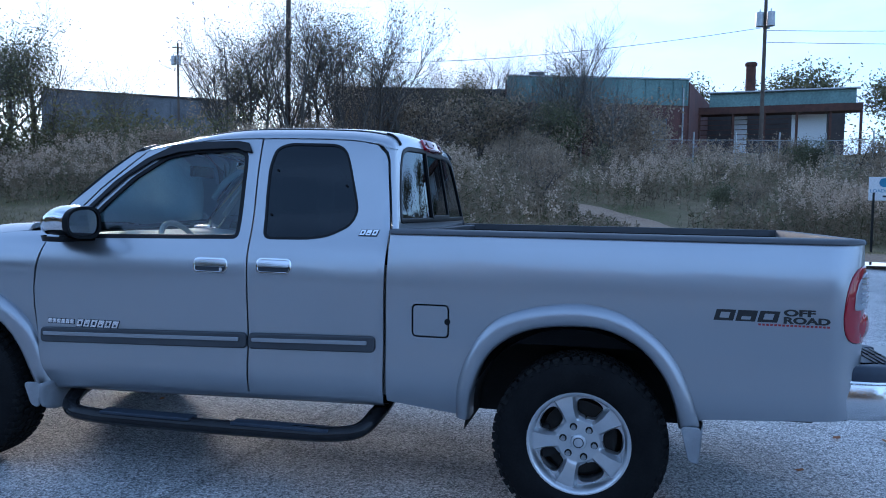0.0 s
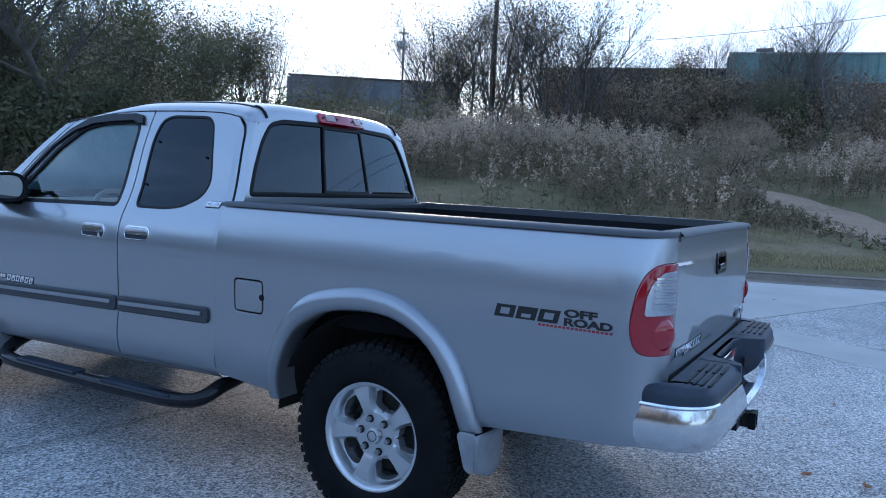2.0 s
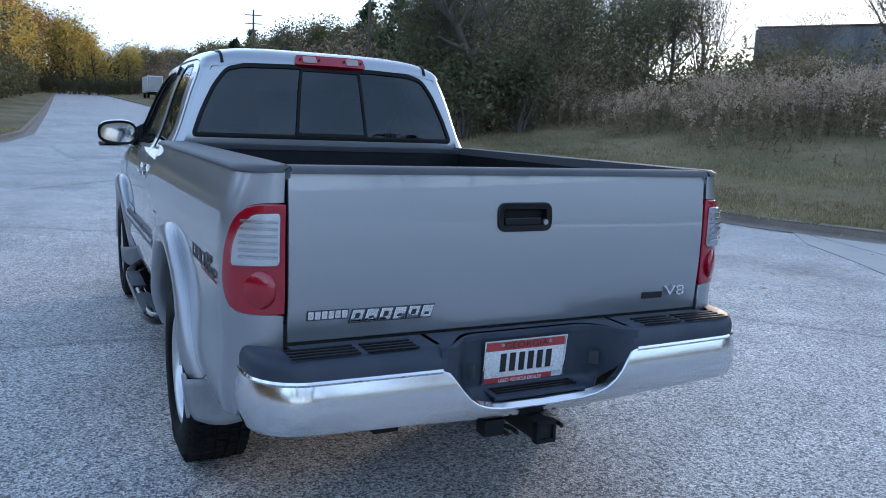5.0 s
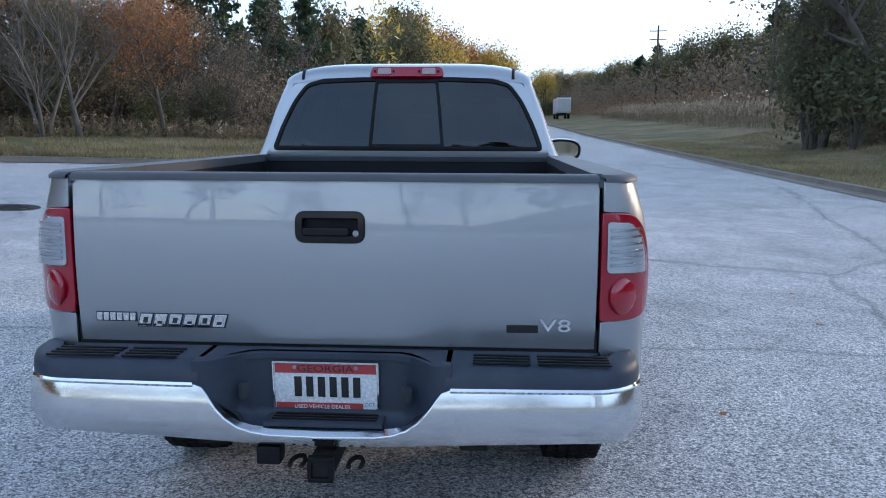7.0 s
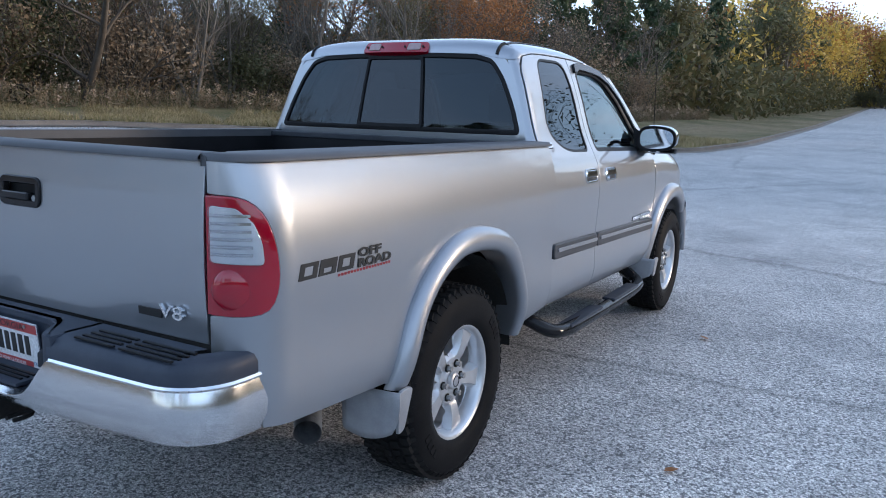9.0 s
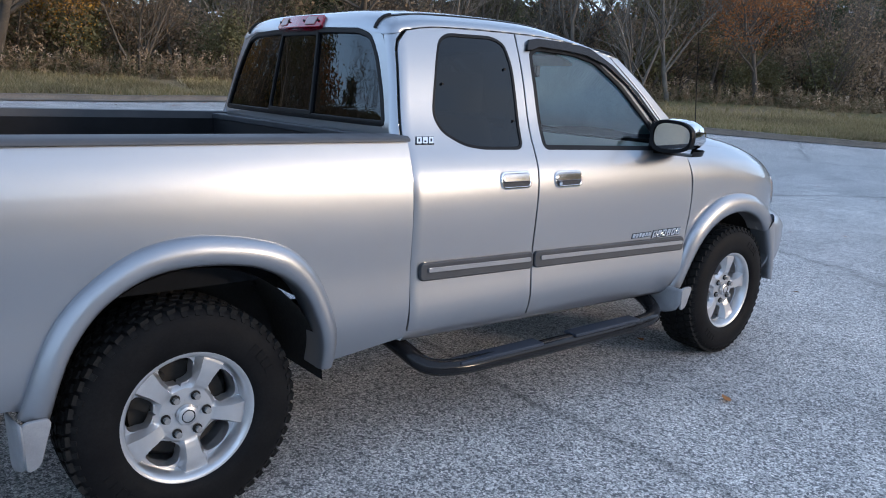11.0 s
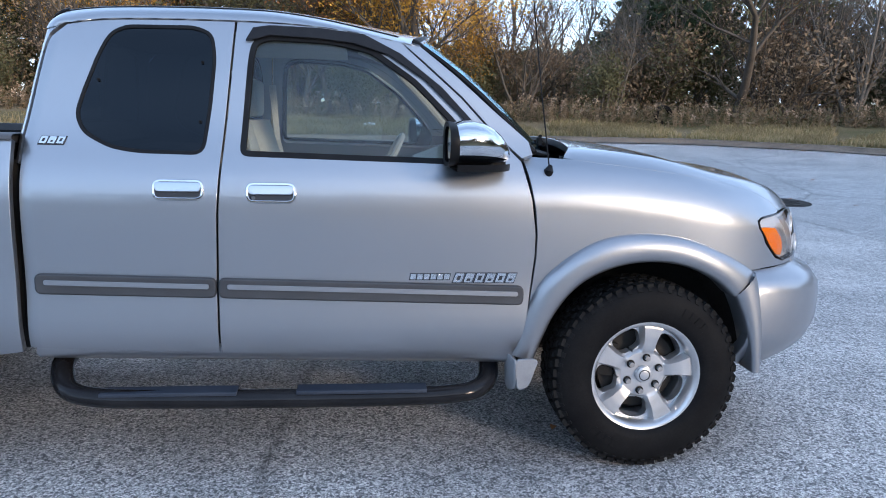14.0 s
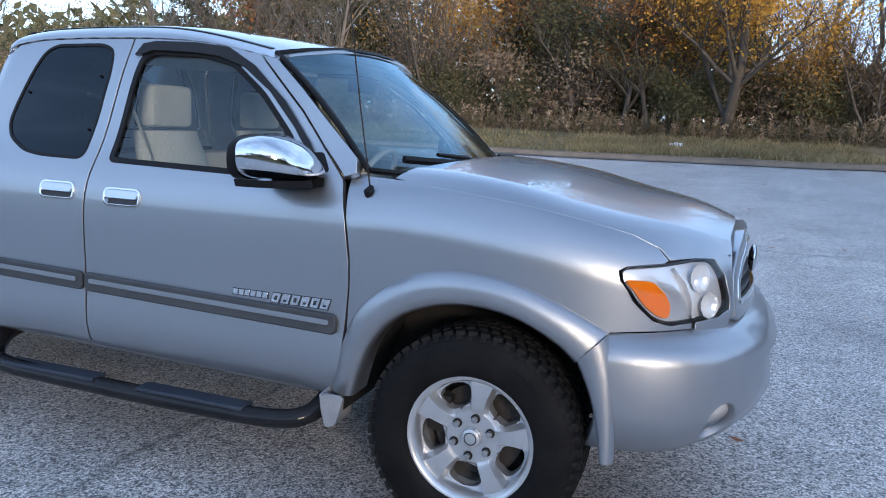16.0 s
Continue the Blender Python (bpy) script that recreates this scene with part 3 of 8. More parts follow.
def grid_loft(rows, closed=False):
    """Faces between rows of equally many points."""
    verts = [p for r in rows for p in r]
    m = len(rows[0])
    faces = []
    for i in range(len(rows) - 1):
        for j in range(m if closed else m - 1):
            k = (j + 1) % m
            faces.append((i * m + j, i * m + k, (i + 1) * m + k, (i + 1) * m + j))
    return verts, faces


def text_mesh(name, words, size, depth, mat, parent, m, width=None, bold=0.0):
    cu = bpy.data.curves.new(name, "FONT")
    cu.body, cu.size, cu.extrude, cu.align_x, cu.align_y, cu.offset = words, size, depth, "CENTER", "CENTER", bold
    tmp = bpy.data.objects.new(name, cu)
    scene.collection.objects.link(tmp)
    me = bpy.data.meshes.new_from_object(tmp.evaluated_get(bpy.context.evaluated_depsgraph_get()))
    bpy.data.objects.remove(tmp)
    if width:
        xs = [v.co.x for v in me.vertices]
        k = width / (max(xs) - min(xs))
        for v in me.vertices:
            v.co.x *= k
    me.transform(m)
    me.materials.clear()
    me.materials.append(mat)
    ob = new(name, me)
    ob.parent = parent
    return ob

# ---- ground, road, kerbs ----
SOUTH = [(260, -8.8), (60, -8.3), (20, -8.0), (9, -8.1), (5, -8.4), (3.5, -8.72), (1.6, -9.35), (0, -9.75), (-1.9, -10.3), (-3.4, -11.4), (-4.4, -13.2), (-4.9, -15.5)]
NORTH = [(260, 2.6), (60, 2.6), (30, 2.6), (24.5, 3.2), (21, 5.2), (18.6, 8.4), (16.6, 11.6), (14, 14.6), (11, 16.6), (7.5, 17.4), (4, 17.1), (0, 16.6), (-20, 17.5), (-34, 18.0)]
LOT = SOUTH + [(-12, -15.5), (-13, -11.5), (-16, -10.2), (-34, -10.0)] + NORTH[::-1]


def lot_height(x, y):
    a = 0.022 * max(0.0, x - 6) + 0.008 * max(0.0, x - 60)
    b = 0.055 * max(0.0, y - 4) if y > 0 else 0.02 * max(0.0, -y - 4)
    return a + min(b, 1.6)


edge_x, edge_y = np.arange(-110.0, 275.0), np.arange(-150.0, 130.0)
gx, gy = np.meshgrid(edge_x, edge_y, indexing="ij")
edge_d = np.full(gx.shape, 1e9)
for (ax, ay), (bx, by) in zip(LOT, LOT[1:] + LOT[:1]):
    lx, ly = bx - ax, by - ay
    t_ = np.clip(((gx - ax) * lx + (gy - ay) * ly) / (lx * lx + ly * ly), 0, 1)
    edge_d = np.minimum(edge_d, np.hypot(gx - ax - t_ * lx, gy - ay - t_ * ly))


def kerb_distance(x, y):
    """Distance from the edge of the asphalt."""
    i, j = min(max(x + 110.0, 0.0), 383.9), min(max(y + 150.0, 0.0), 278.9)
    a, b = int(i), int(j)
    u, w = i - a, j - b
    return float((edge_d[a, b] * (1 - u) + edge_d[a + 1, b] * u) * (1 - w) + (edge_d[a, b + 1] * (1 - u) + edge_d[a + 1, b + 1] * u) * w)


def land_height(x, y):
    """The land beyond the kerbs: a step up, then the weedy bank on the south side."""
    z = lot_height(x, max(y, -15.5)) + 0.125
    d = max(0.0, kerb_distance(x, y) - 0.25)
    if y < -7.5:
        rise = 0.02 * min(d, 3.2) + 0.165 * min(max(d - 3.2, 0), 9.5) + 0.12 * min(max(d - 12.7, 0), 38) + 0.02 * max(d - 50.7, 0)
        z += rise * (1.0 - 0.45 * smoothstep(22, 45, x))
        z += 0.25 * (noise.noise((x * 0.15, y * 0.15, 3.0))) * smoothstep(1, 6, d)
    else:
        z += 0.010 * d + 0.12 * noise.noise((x * 0.2, y * 0.2, 7.0)) * smoothstep(0.5, 5.0, d)
    return z


def sheet(name, pts, edges, keep, height, mat, label, category):
    from mathutils.geometry import delaunay_2d_cdt
    vs, _, fs, *_ = delaunay_2d_cdt([Vector(p) for p in pts], edges, [], 0, 1e-5)
    faces = []
    for f in fs:
        cx, cy = sum(vs[i].x for i in f) / 3, sum(vs[i].y for i in f) / 3
        if keep(cx, cy):
            a, b, c = (vs[i] for i in f[:3])
            faces.append(tuple(f) if (b - a).cross(c - a) > 0 else tuple(reversed(f)))
    ob = link_mesh(name, [(v.x, v.y, height(v.x, v.y)) for v in vs], faces, mat, None, True, "", 0)
    return tagged(ob, label, category, kind="structure")


lot_edge = dense(LOT, 1.5)
lot_ring = [(i, (i + 1) % len(lot_edge)) for i in range(len(lot_edge))]


def net(x0, x1, y0, y1, step):
    return [(x0 + i * step + 0.013, y0 + j * step + 0.017) for i in range(int((x1 - x0) / step) + 1) for j in range(int((y1 - y0) / step) + 1)]


lot_arr = np.array(lot_edge)


def clear_of_edge(p, d):
    return ((lot_arr - p) ** 2).sum(1).min() > d * d


road_pts = [p for p in net(-34, 50, -15, 19, 2.0) + net(52, 256, -9, 2, 4.0) if inside(LOT, *p) and clear_of_edge(p, 0.8)]
road = sheet("road", lot_edge + road_pts, lot_ring, lambda x, y: inside(LOT, x, y), lot_height, M_ASPHALT, "worn grey asphalt with coarse pale aggregate and thin cracks", "road")
land_pts = [p for p in net(-40, 70, -70, 50, 2.5) + net(-640, 640, -640, 640, 40.0) + net(-150, 260, -140, 120, 9.0) if not inside(LOT, *p) and clear_of_edge(p, 0.8)]
ground = sheet("ground", lot_edge + land_pts, lot_ring, lambda x, y: not inside(LOT, x, y), land_height, M_EARTH, "verge and bank of dry grass, moss and bare brown earth", "ground")


def ribbon(name, path, width, lift, mat, label, category, height):
    pts = smooth_path([(*p, 0) for p in path], 6)
    rows = []
    for i, p in enumerate(pts):
        d = (pts[min(i + 1, len(pts) - 1)] - pts[max(i - 1, 0)]).normalized()
        s = Vector((-d.y, d.x, 0))
        w = width * (1 + 0.18 * noise.noise((i * 0.35, 2.0, 0)))
        row = []
        for k in range(9):
            q = p + s * w * (k / 8 - 0.5)
            rut = -0.03 * (math.exp(-((k - 2) / 0.9) ** 2) + math.exp(-((k - 6) / 0.9) ** 2))
            edge = -0.06 if k in (0, 8) else 0
            row.append((q.x, q.y, height(q.x, q.y) + lift + rut + edge))
        rows.append(row)
    v, f = grid_loft(rows)
    return tagged(link_mesh(name, v, f, mat, None, True, "", 0), label, category, kind="structure")


ribbon("dirt_track", [(-10, -13.0), (-8, -14.4), (-5.6, -15.8), (-3.4, -17.2), (-2.2, -18.4), (-1.2, -19.8), (0.0, -21.6), (1.8, -23.6), (4.2, -25.2)], 2.6, 0.10, M_TRACK, "pale rutted dirt track climbing the weedy bank", "track", land_height)

# concrete apron, laid in slabs with open joints
pavement = tagged(new("pavement"), "pale concrete driveway apron in cracked slabs", "pavement", kind="structure")
mouth = [(4.5, -8.22), (3.7, -7.5), (2.5, -6.85), (1.3, -6.1), (0.6, -5.62), (-0.1, -5.12), (-0.9, -4.6), (-1.7, -4.15), (-2.8, -3.85), (-5, -3.8), (-9.6, -4.4), (-12.4, -9.0)]
gutter = [(4.42, -8.27), (3.6, -7.98), (2.58, -7.57), (1.38, -6.85), (0.5, -6.43), (-0.19, -6.12), (-0.5, -5.87), (-1.17, -5.27), (-2.0, -4.9), (-3.0, -4.65), (-5, -4.6), (-9, -5.2), (-11.6, -9.2)]
inner = [(x, y - 0.03) for x, y in gutter] + [(-11.4, -15.4), (-5.0, -15.4), (-4.5, -13.1), (-3.5, -11.3), (-2.0, -10.22), (0, -9.66), (1.6, -9.26), (3.4, -8.64)]


def slab(outline, planes):
    """One concrete slab: an outline cut by joints (point, normal; what lies beyond is dropped)."""
    bm = bmesh.new()
    bm.faces.new([bm.verts.new((p[0], p[1], 0)) for p in outline])
    for co, no in planes:
        bmesh.ops.bisect_plane(bm, geom=bm.faces[:] + bm.edges[:] + bm.verts[:], plane_co=(*co, 0), plane_no=(*no, 0), clear_outer=True)
    if not bm.faces:
        bm.free()
        return
    bmesh.ops.triangulate(bm, faces=bm.faces[:])
    for yy in (-5, -7, -9, -11, -13):
        bmesh.ops.bisect_plane(bm, geom=bm.faces[:] + bm.edges[:] + bm.verts[:], plane_co=(0, yy, 0), plane_no=(0, 1, 0))
    ext = bmesh.ops.extrude_face_region(bm, geom=bm.faces[:])
    top = [v for v in ext["geom"] if isinstance(v, bmesh.types.BMVert)]
    for v in bm.verts:
        v.co.z = lot_height(v.co.x, v.co.y) - 0.05
    for v in top:
        v.co.z += 0.060
    part("slab", bm, M_CONC, pavement, smooth=False)


JOINT = Vector((0.9, -0.436))
steps = [Vector((-0.5, -5.85)) + JOINT * 3.2 * k for k in (-4, -3, -2, -1, 0, 1, 2)]
for a, b in zip(steps, steps[1:]):
    slab(inner, [(b - JOINT * 0.008, JOINT), (a + JOINT * 0.008, -JOINT)])
slab(mouth + gutter[::-1], [])


def kerb_run(path, x_lo, x_hi, side, step=0.6):
    """Kerb sections, each about three metres, with a rolled top edge and a joint between."""
    pts = [p for p in dense(path, step, closed=False) if x_lo <= p[0] <= x_hi]
    run = []
    for i in range(0, len(pts) - 1, 5):
        run.append(pts[i:i + 6])
    for sec in run:
        if len(sec) < 2:
            continue
        rows = []
        for i, p in enumerate(sec):
            a, b = Vector(sec[max(i - 1, 0)]), Vector(sec[min(i + 1, len(sec) - 1)])
            d = (b - a).normalized()
            s = Vector((-d.y, d.x)) * side
            q = Vector(p)
            if i == 0:
                q += d * 0.002
            if i == len(sec) - 1:
                q -= d * 0.002
            base = lot_height(*p)
            prof = [(-0.34, 0.006), (-0.06, 0.012), (-0.01, 0.03), (0.0, 0.095), (0.015, 0.128), (0.05, 0.140), (0.16, 0.138), (0.17, 0.02)]
            rows.append([(q.x + s.x * o, q.y + s.y * o, base + h + 0.006 * noise.noise((q.x * 2, q.y * 2, o * 9))) for o, h in prof])
        v, f = grid_loft(rows)
        if side > 0:
            f = [tuple(reversed(q)) for q in f]
        link_mesh("kerb_section", v, f, M_KERB, kerb, True, "", 35)


kerb = tagged(new("kerb"), "stained concrete kerb with open joints and silt", "kerb", kind="structure")
kerb_run(SOUTH, -6, 100, 1)
kerb_run(NORTH, -30, 100, -1)
kerb_run(SOUTH, 98, 258, 1, 8.0)
kerb_run(NORTH, 98, 258, -1, 8.0)

# low grass on the verges
def blades(name, count, place, h0, h1, mat, label, width=0.012):
    rng = np.random.default_rng(5)
    verts, faces = [], []
    while len(faces) < count:
        x, y = place(rng)
        if inside(LOT, x, y):
            continue
        z = land_height(x, y)
        for _ in range(4):
            bx, by = x + rng.normal(0, 0.05), y + rng.normal(0, 0.05)
            t, hgt = rng.uniform(0, 6.28), rng.uniform(h0, h1)
            dx, dy = math.cos(t) * width, math.sin(t) * width
            lx, ly = rng.normal(0, 0.5) * hgt, rng.normal(0, 0.5) * hgt
            k = len(verts)
            verts += [(bx - dx, by - dy, z - 0.02), (bx + dx, by + dy, z - 0.02), (bx + lx, by + ly, z + hgt)]
            faces.append((k, k + 1, k + 2))
    ob = link_mesh(name, verts, faces, mat, None, False)
    return tagged(ob, label, "grass", kind="stuff")


def south_verge(rng):
    x = rng.uniform(-9, 40)
    return x, -8.3 - abs(rng.normal(0, 3.4)) - (0.45 if x < 5 else 0) * max(0, 5 - x)


def north_verge(rng):
    i = rng.integers(2, len(NORTH) - 2)
    a, b = Vector(NORTH[i]), Vector(NORTH[i + 1])
    p = a.lerp(b, rng.uniform(0, 1))
    n = Vector((-(b - a).y, (b - a).x)).normalized()
    p = p - n * (0.2 + abs(rng.normal(0, 3.0)))
    return p.x, p.y


blades("verge_grass", 95000, south_verge, 0.04, 0.13, M_GRASS, "short dry and green verge grass")
blades("verge_grass", 70000, north_verge, 0.05, 0.2, M_GRASS, "short dry and green grass along the woods", 0.018)

manhole = thing("manhole_cover", "dark cast-iron manhole cover set in the asphalt", "manhole", at=(8.5, 7.2, lot_height(8.5, 7.2) - 0.012))
manhole.rotation_euler = (math.atan(0.055), -math.atan(0.022), 0)
bm = cyl_bm(0.42, 0.42, 0.02, (0, 0, 0.006), seg=32)
part("frame", bm, M_IRON, manhole)
bm = cyl_bm(0.33, 0.33, 0.03, (0, 0, 0.008), seg=32)
for i in range(-3, 4):
    for j in range(-3, 4):
        if i * i + j * j < 10:
            box_bm((0.05, 0.05, 0.008), (i * 0.08, j * 0.08, 0.025), bm=bm)
part("lid", bm, M_IRON, manhole)

# ---- the pickup truck ----
truck = thing("pickup_truck", "silver extended-cab pickup truck parked on the asphalt", "pickup truck")
Y_CAB = spline([0.42, 0.50, 0.56, 0.63, 0.72, 0.85, 1.0, 1.10, 1.18, 1.28, 1.50, 1.66, 1.75], [0.858, 0.897, 0.915, 0.918, 0.912, 0.914, 0.920, 0.915, 0.893, 0.840, 0.757, 0.695, 0.652])
Y_BED = spline([0.44, 0.53, 0.60, 0.68, 0.78, 0.95, 1.08, 1.18, 1.29], [0.884, 0.920, 0.936, 0.939, 0.937, 0.944, 0.942, 0.926, 0.888])
Z_EDGE = spline([0.85, 1.0, 1.2, 1.6, 1.9, 2.1, 2.3], [1.690, 1.722, 1.738, 1.745, 1.738, 1.718, 1.682])   # where door tops meet the roof
Z_CROWN = spline([0.95, 1.05, 1.2, 1.6, 1.9, 2.15, 2.4], [1.788, 1.806, 1.818, 1.826, 1.814, 1.786, 1.740])


def Z_ROOF(x):
    """The roof's middle line, rolled down at the rear edge."""
    if x >= 0.965:
        return Z_CROWN(x)
    return Z_CROWN(0.965) - 0.062 * (1 - math.sqrt(max(0.0, 1 - ((0.965 - x) / 0.06) ** 2))) - 0.2 * (0.965 - x)


def cab_side(sg):
    """The cab's flank: along the body, then round the rear corner below x = 0.92."""
    def f(u, z):
        y = Y_CAB(z)
        lean = 0.16 * (z - 1.3) if z > 1.3 else 0.0
        w = smoothstep(1.3, 0.92, u)
        if u >= 0.92:
            return (u + lean * w, sg * y, z)
        a = min((0.92 - u) / 0.05, math.pi / 2)
        extra = max(0.0, (0.92 - u) - 0.05 * math.pi / 2)
        return (0.92 - 0.05 * math.sin(a) + lean * w, sg * (y - 0.05 * (1 - math.cos(a)) - extra), z)
    return f


def cab_back(u, z):
    half = Y_CAB(z) - 0.05
    y = u * half / 0.8
    lean = 0.16 * (z - 1.3) if z > 1.3 else 0.0
    lean += 0.30 * max(0.0, 1.335 - z)          # tucked in below the window
    return (0.87 + lean - 0.03 * (1 - (u / 0.8) ** 2), y, z)


def bed_side(sg):
    def f(u, z):
        y = Y_BED(z)
        if u >= -0.98:
            return (u, sg * y, z)
        a = (-0.98 - u) / 0.165
        if a <= math.pi / 2:
            return (-0.98 - 0.165 * math.sin(a), sg * (y - (y - 0.78) * (1 - math.cos(a))), z)
        return (-0.98 - 0.165, sg * (0.78 - (-0.98 - u - 0.165 * math.pi / 2)), z)
    return f


H_EDGE = spline([2.7, 3.0, 3.2, 3.4, 3.6, 3.8, 4.0, 4.1], [1.262, 1.262, 1.246, 1.214, 1.165, 1.105, 1.03, 0.985])


def front_half(x):
    return 0.922 if x < 3.3 else 0.922 * max(0.02, 1 - ((x - 3.3) / 0.85) ** 2.7) ** (1 / 2.7)


def nose(sg):
    """Fender, shoulder and bonnet: s 0-1 the flank, 1-2 the rounded shoulder, 2-3 to the middle line."""
    def f(x, s):
        w = front_half(x)
        a = min(0.21, 0.34 * w)
        b = 0.185 - 0.05 * smoothstep(3.2, 4.0, x)
        zt = H_EDGE(x) - 0.02
        zs = zt - b
        swell = 0.07 + 0.06 * smoothstep(3.5, 4.0, x)
        if s <= 1:
            z = 0.45 + s * (zs - 0.45)
            k = (zs - z) / 0.6
            return (x, sg * (w - 0.055 * k * k * smoothstep(3.7, 3.2, x)), z)
        if s <= 2:
            t = (s - 1) * math.pi / 2
            return (x, sg * (w - a + a * math.cos(t)), zs + b * math.sin(t) + swell * math.sin((s - 1) * math.pi / 4) ** 1.3)
        q = s - 2
        y = (w - a) * (1 - q)
        return (x, sg * y, zt + swell * math.sin((s - 1) * math.pi / 4) ** 1.3)
    return f


def s_of(x, z):
    b = 0.185 - 0.05 * smoothstep(3.2, 4.0, x)
    zs = H_EDGE(x) - 0.02 - b
    return (z - 0.45) / (zs - 0.45) if z <= zs else 1 + math.asin(min(1, (z - zs) / b)) / (math.pi / 2)


LAMP = [(3.712, 1.19), (3.732, 1.25), (3.84, 1.39), (3.936, 1.56), (3.98, 1.60), (4.016, 1.45), (4.038, 1.20), (4.04, 1.07), (4.008, 0.97), (3.94, 0.89), (3.872, 0.83), (3.824, 0.84), (3.76, 0.94), (3.72, 1.08)]
LAMP_REAR = [(3.84, 1.395), (3.732, 1.255), (3.710, 1.19), (3.717, 1.08), (3.758, 0.935), (3.822, 0.835), (3.872, 0.825)]
SEAM_NOSE = [(2.80, 1.69), (2.95, 1.66), (3.04, 1.62), (3.19, 1.607), (3.324, 1.62), (3.604, 1.67), (3.728, 1.64), (3.816, 1.55), (3.852, 1.44)]
SEAM = [(1.585, 0.487), (1.582, 0.76), (1.588, 1.03), (1.600, 1.235), (1.618, 1.5), (1.632, Z_EDGE(1.632))]
DOOR_FRONT = [(2.727, 1.24), (2.765, 1.10), (2.785, 0.96), (2.785, 0.87), (2.762, 0.62), (2.735, 0.458)]
FRONT_WIN = rounded([(1.668, 1.243), (1.688, 1.60), (1.70, 1.668), (1.76, 1.692), (2.0, 1.684), (2.15, 1.652), (2.32, 1.535), (2.47, 1.385), (2.535, 1.30), (2.53, 1.226)], 0.03)
REAR_WIN = rounded([(1.532, 1.245), (1.552, 1.43), (1.562, 1.60), (1.545, 1.69), (1.48, 1.715), (1.22, 1.710), (1.15, 1.68), (1.112, 1.60), (1.075, 1.46), (1.062, 1.38), (1.10, 1.315), (1.20, 1.263), (1.30, 1.248)], 0.04)
FLARE_R_OUT = [(0.552, 0.46), (0.535, 0.64), (0.455, 0.83), (0.32, 0.945), (0.072, 1.000), (-0.12, 0.985), (-0.262, 0.914), (-0.381, 0.80), (-0.455, 0.658), (-0.502, 0.505)]
FLARE_R_IN = [(0.49, 0.455), (0.468, 0.61), (0.39, 0.775), (0.245, 0.872), (0.06, 0.905), (-0.11, 0.895), (-0.25, 0.825), (-0.345, 0.715), (-0.395, 0.60), (-0.42, 0.49)]
FLARE_F_OUT = [(2.71, 0.47), (2.756, 0.642), (2.834, 0.799), (2.996, 0.922), (3.159, 0.966), (3.367, 0.954), (3.56, 0.885), (3.69, 0.814)]
FLARE_F_IN = [(2.80, 0.46), (2.868, 0.646), (2.965, 0.77), (3.10, 0.838), (3.25, 0.860), (3.40, 0.838), (3.53, 0.775), (3.60, 0.715)]


def top_edge(x0, x1, n=10):
    return [(x0 + (x1 - x0) * i / n, Z_EDGE(x0 + (x1 - x0) * i / n)) for i in range(n + 1)]


def along(poly, n):
    """n points at even steps along a smoothed line of (u, v) pairs."""
    p = smooth_path([(a, b, 0) for a, b in poly], 10)
    d = np.r_[0, np.cumsum([(p[i + 1] - p[i]).length for i in range(len(p) - 1)])]
    return [(float(np.interp(t, d, [q.x for q in p])), float(np.interp(t, d, [q.y for q in p]))) for t in np.linspace(0, d[-1], n)]


def letter_bars(name, surf, u0, u1, v0, v1, count, slant, mat, parent, label="", lift=0.006, weight=0.62, slot=0.0):
    """A word kept unlettered: a raised plain bar for each character, slotted where slot is given."""
    sl, w_ = slant * (v1 - v0), (u1 - u0) / count

    def quad(a, b, lo, hi):
        sa, sb = sl * (lo - v0) / (v1 - v0), sl * (hi - v0) / (v1 - v0)
        return [(a + sa, lo), (b + sa, lo), (b + sb, hi), (a + sb, hi)]

    for i in range(count):
        a, b = u0 + w_ * i, u0 + w_ * (i + weight + 0.14)
        # dark outline behind raised bars stands in for the shade round them
        if lift > 0.003:
            e = 0.0035 * (1 if u1 > u0 else -1)
            skin("badge_edge", quad(a - e, b + e, v0 - 0.0035, v1 + 0.0025), surf, M_TRIM, parent, step=0.03, depth=0.005, gap=0.0, lip=0.001, label="dark outline painted as shade round the badge", lift=lift - 0.003)
        holes = []
        if slot:
            k = (b - a) * slot
            hv = (v1 - v0) * slot
            holes = [quad(a + k, b - k, v0 + hv * 0.9, v1 - hv * 0.9)] if i % 2 == 0 else [quad(a + k, b - k, v0 + hv * 0.6, v0 + (v1 - v0) * 0.45)]
        skin(name, quad(a, b, v0, v1), surf, mat, parent, holes=holes, step=0.03, depth=0.008, gap=0.0, lip=0.0015 if lift > 0.003 else 0.0, label=label, lift=lift)


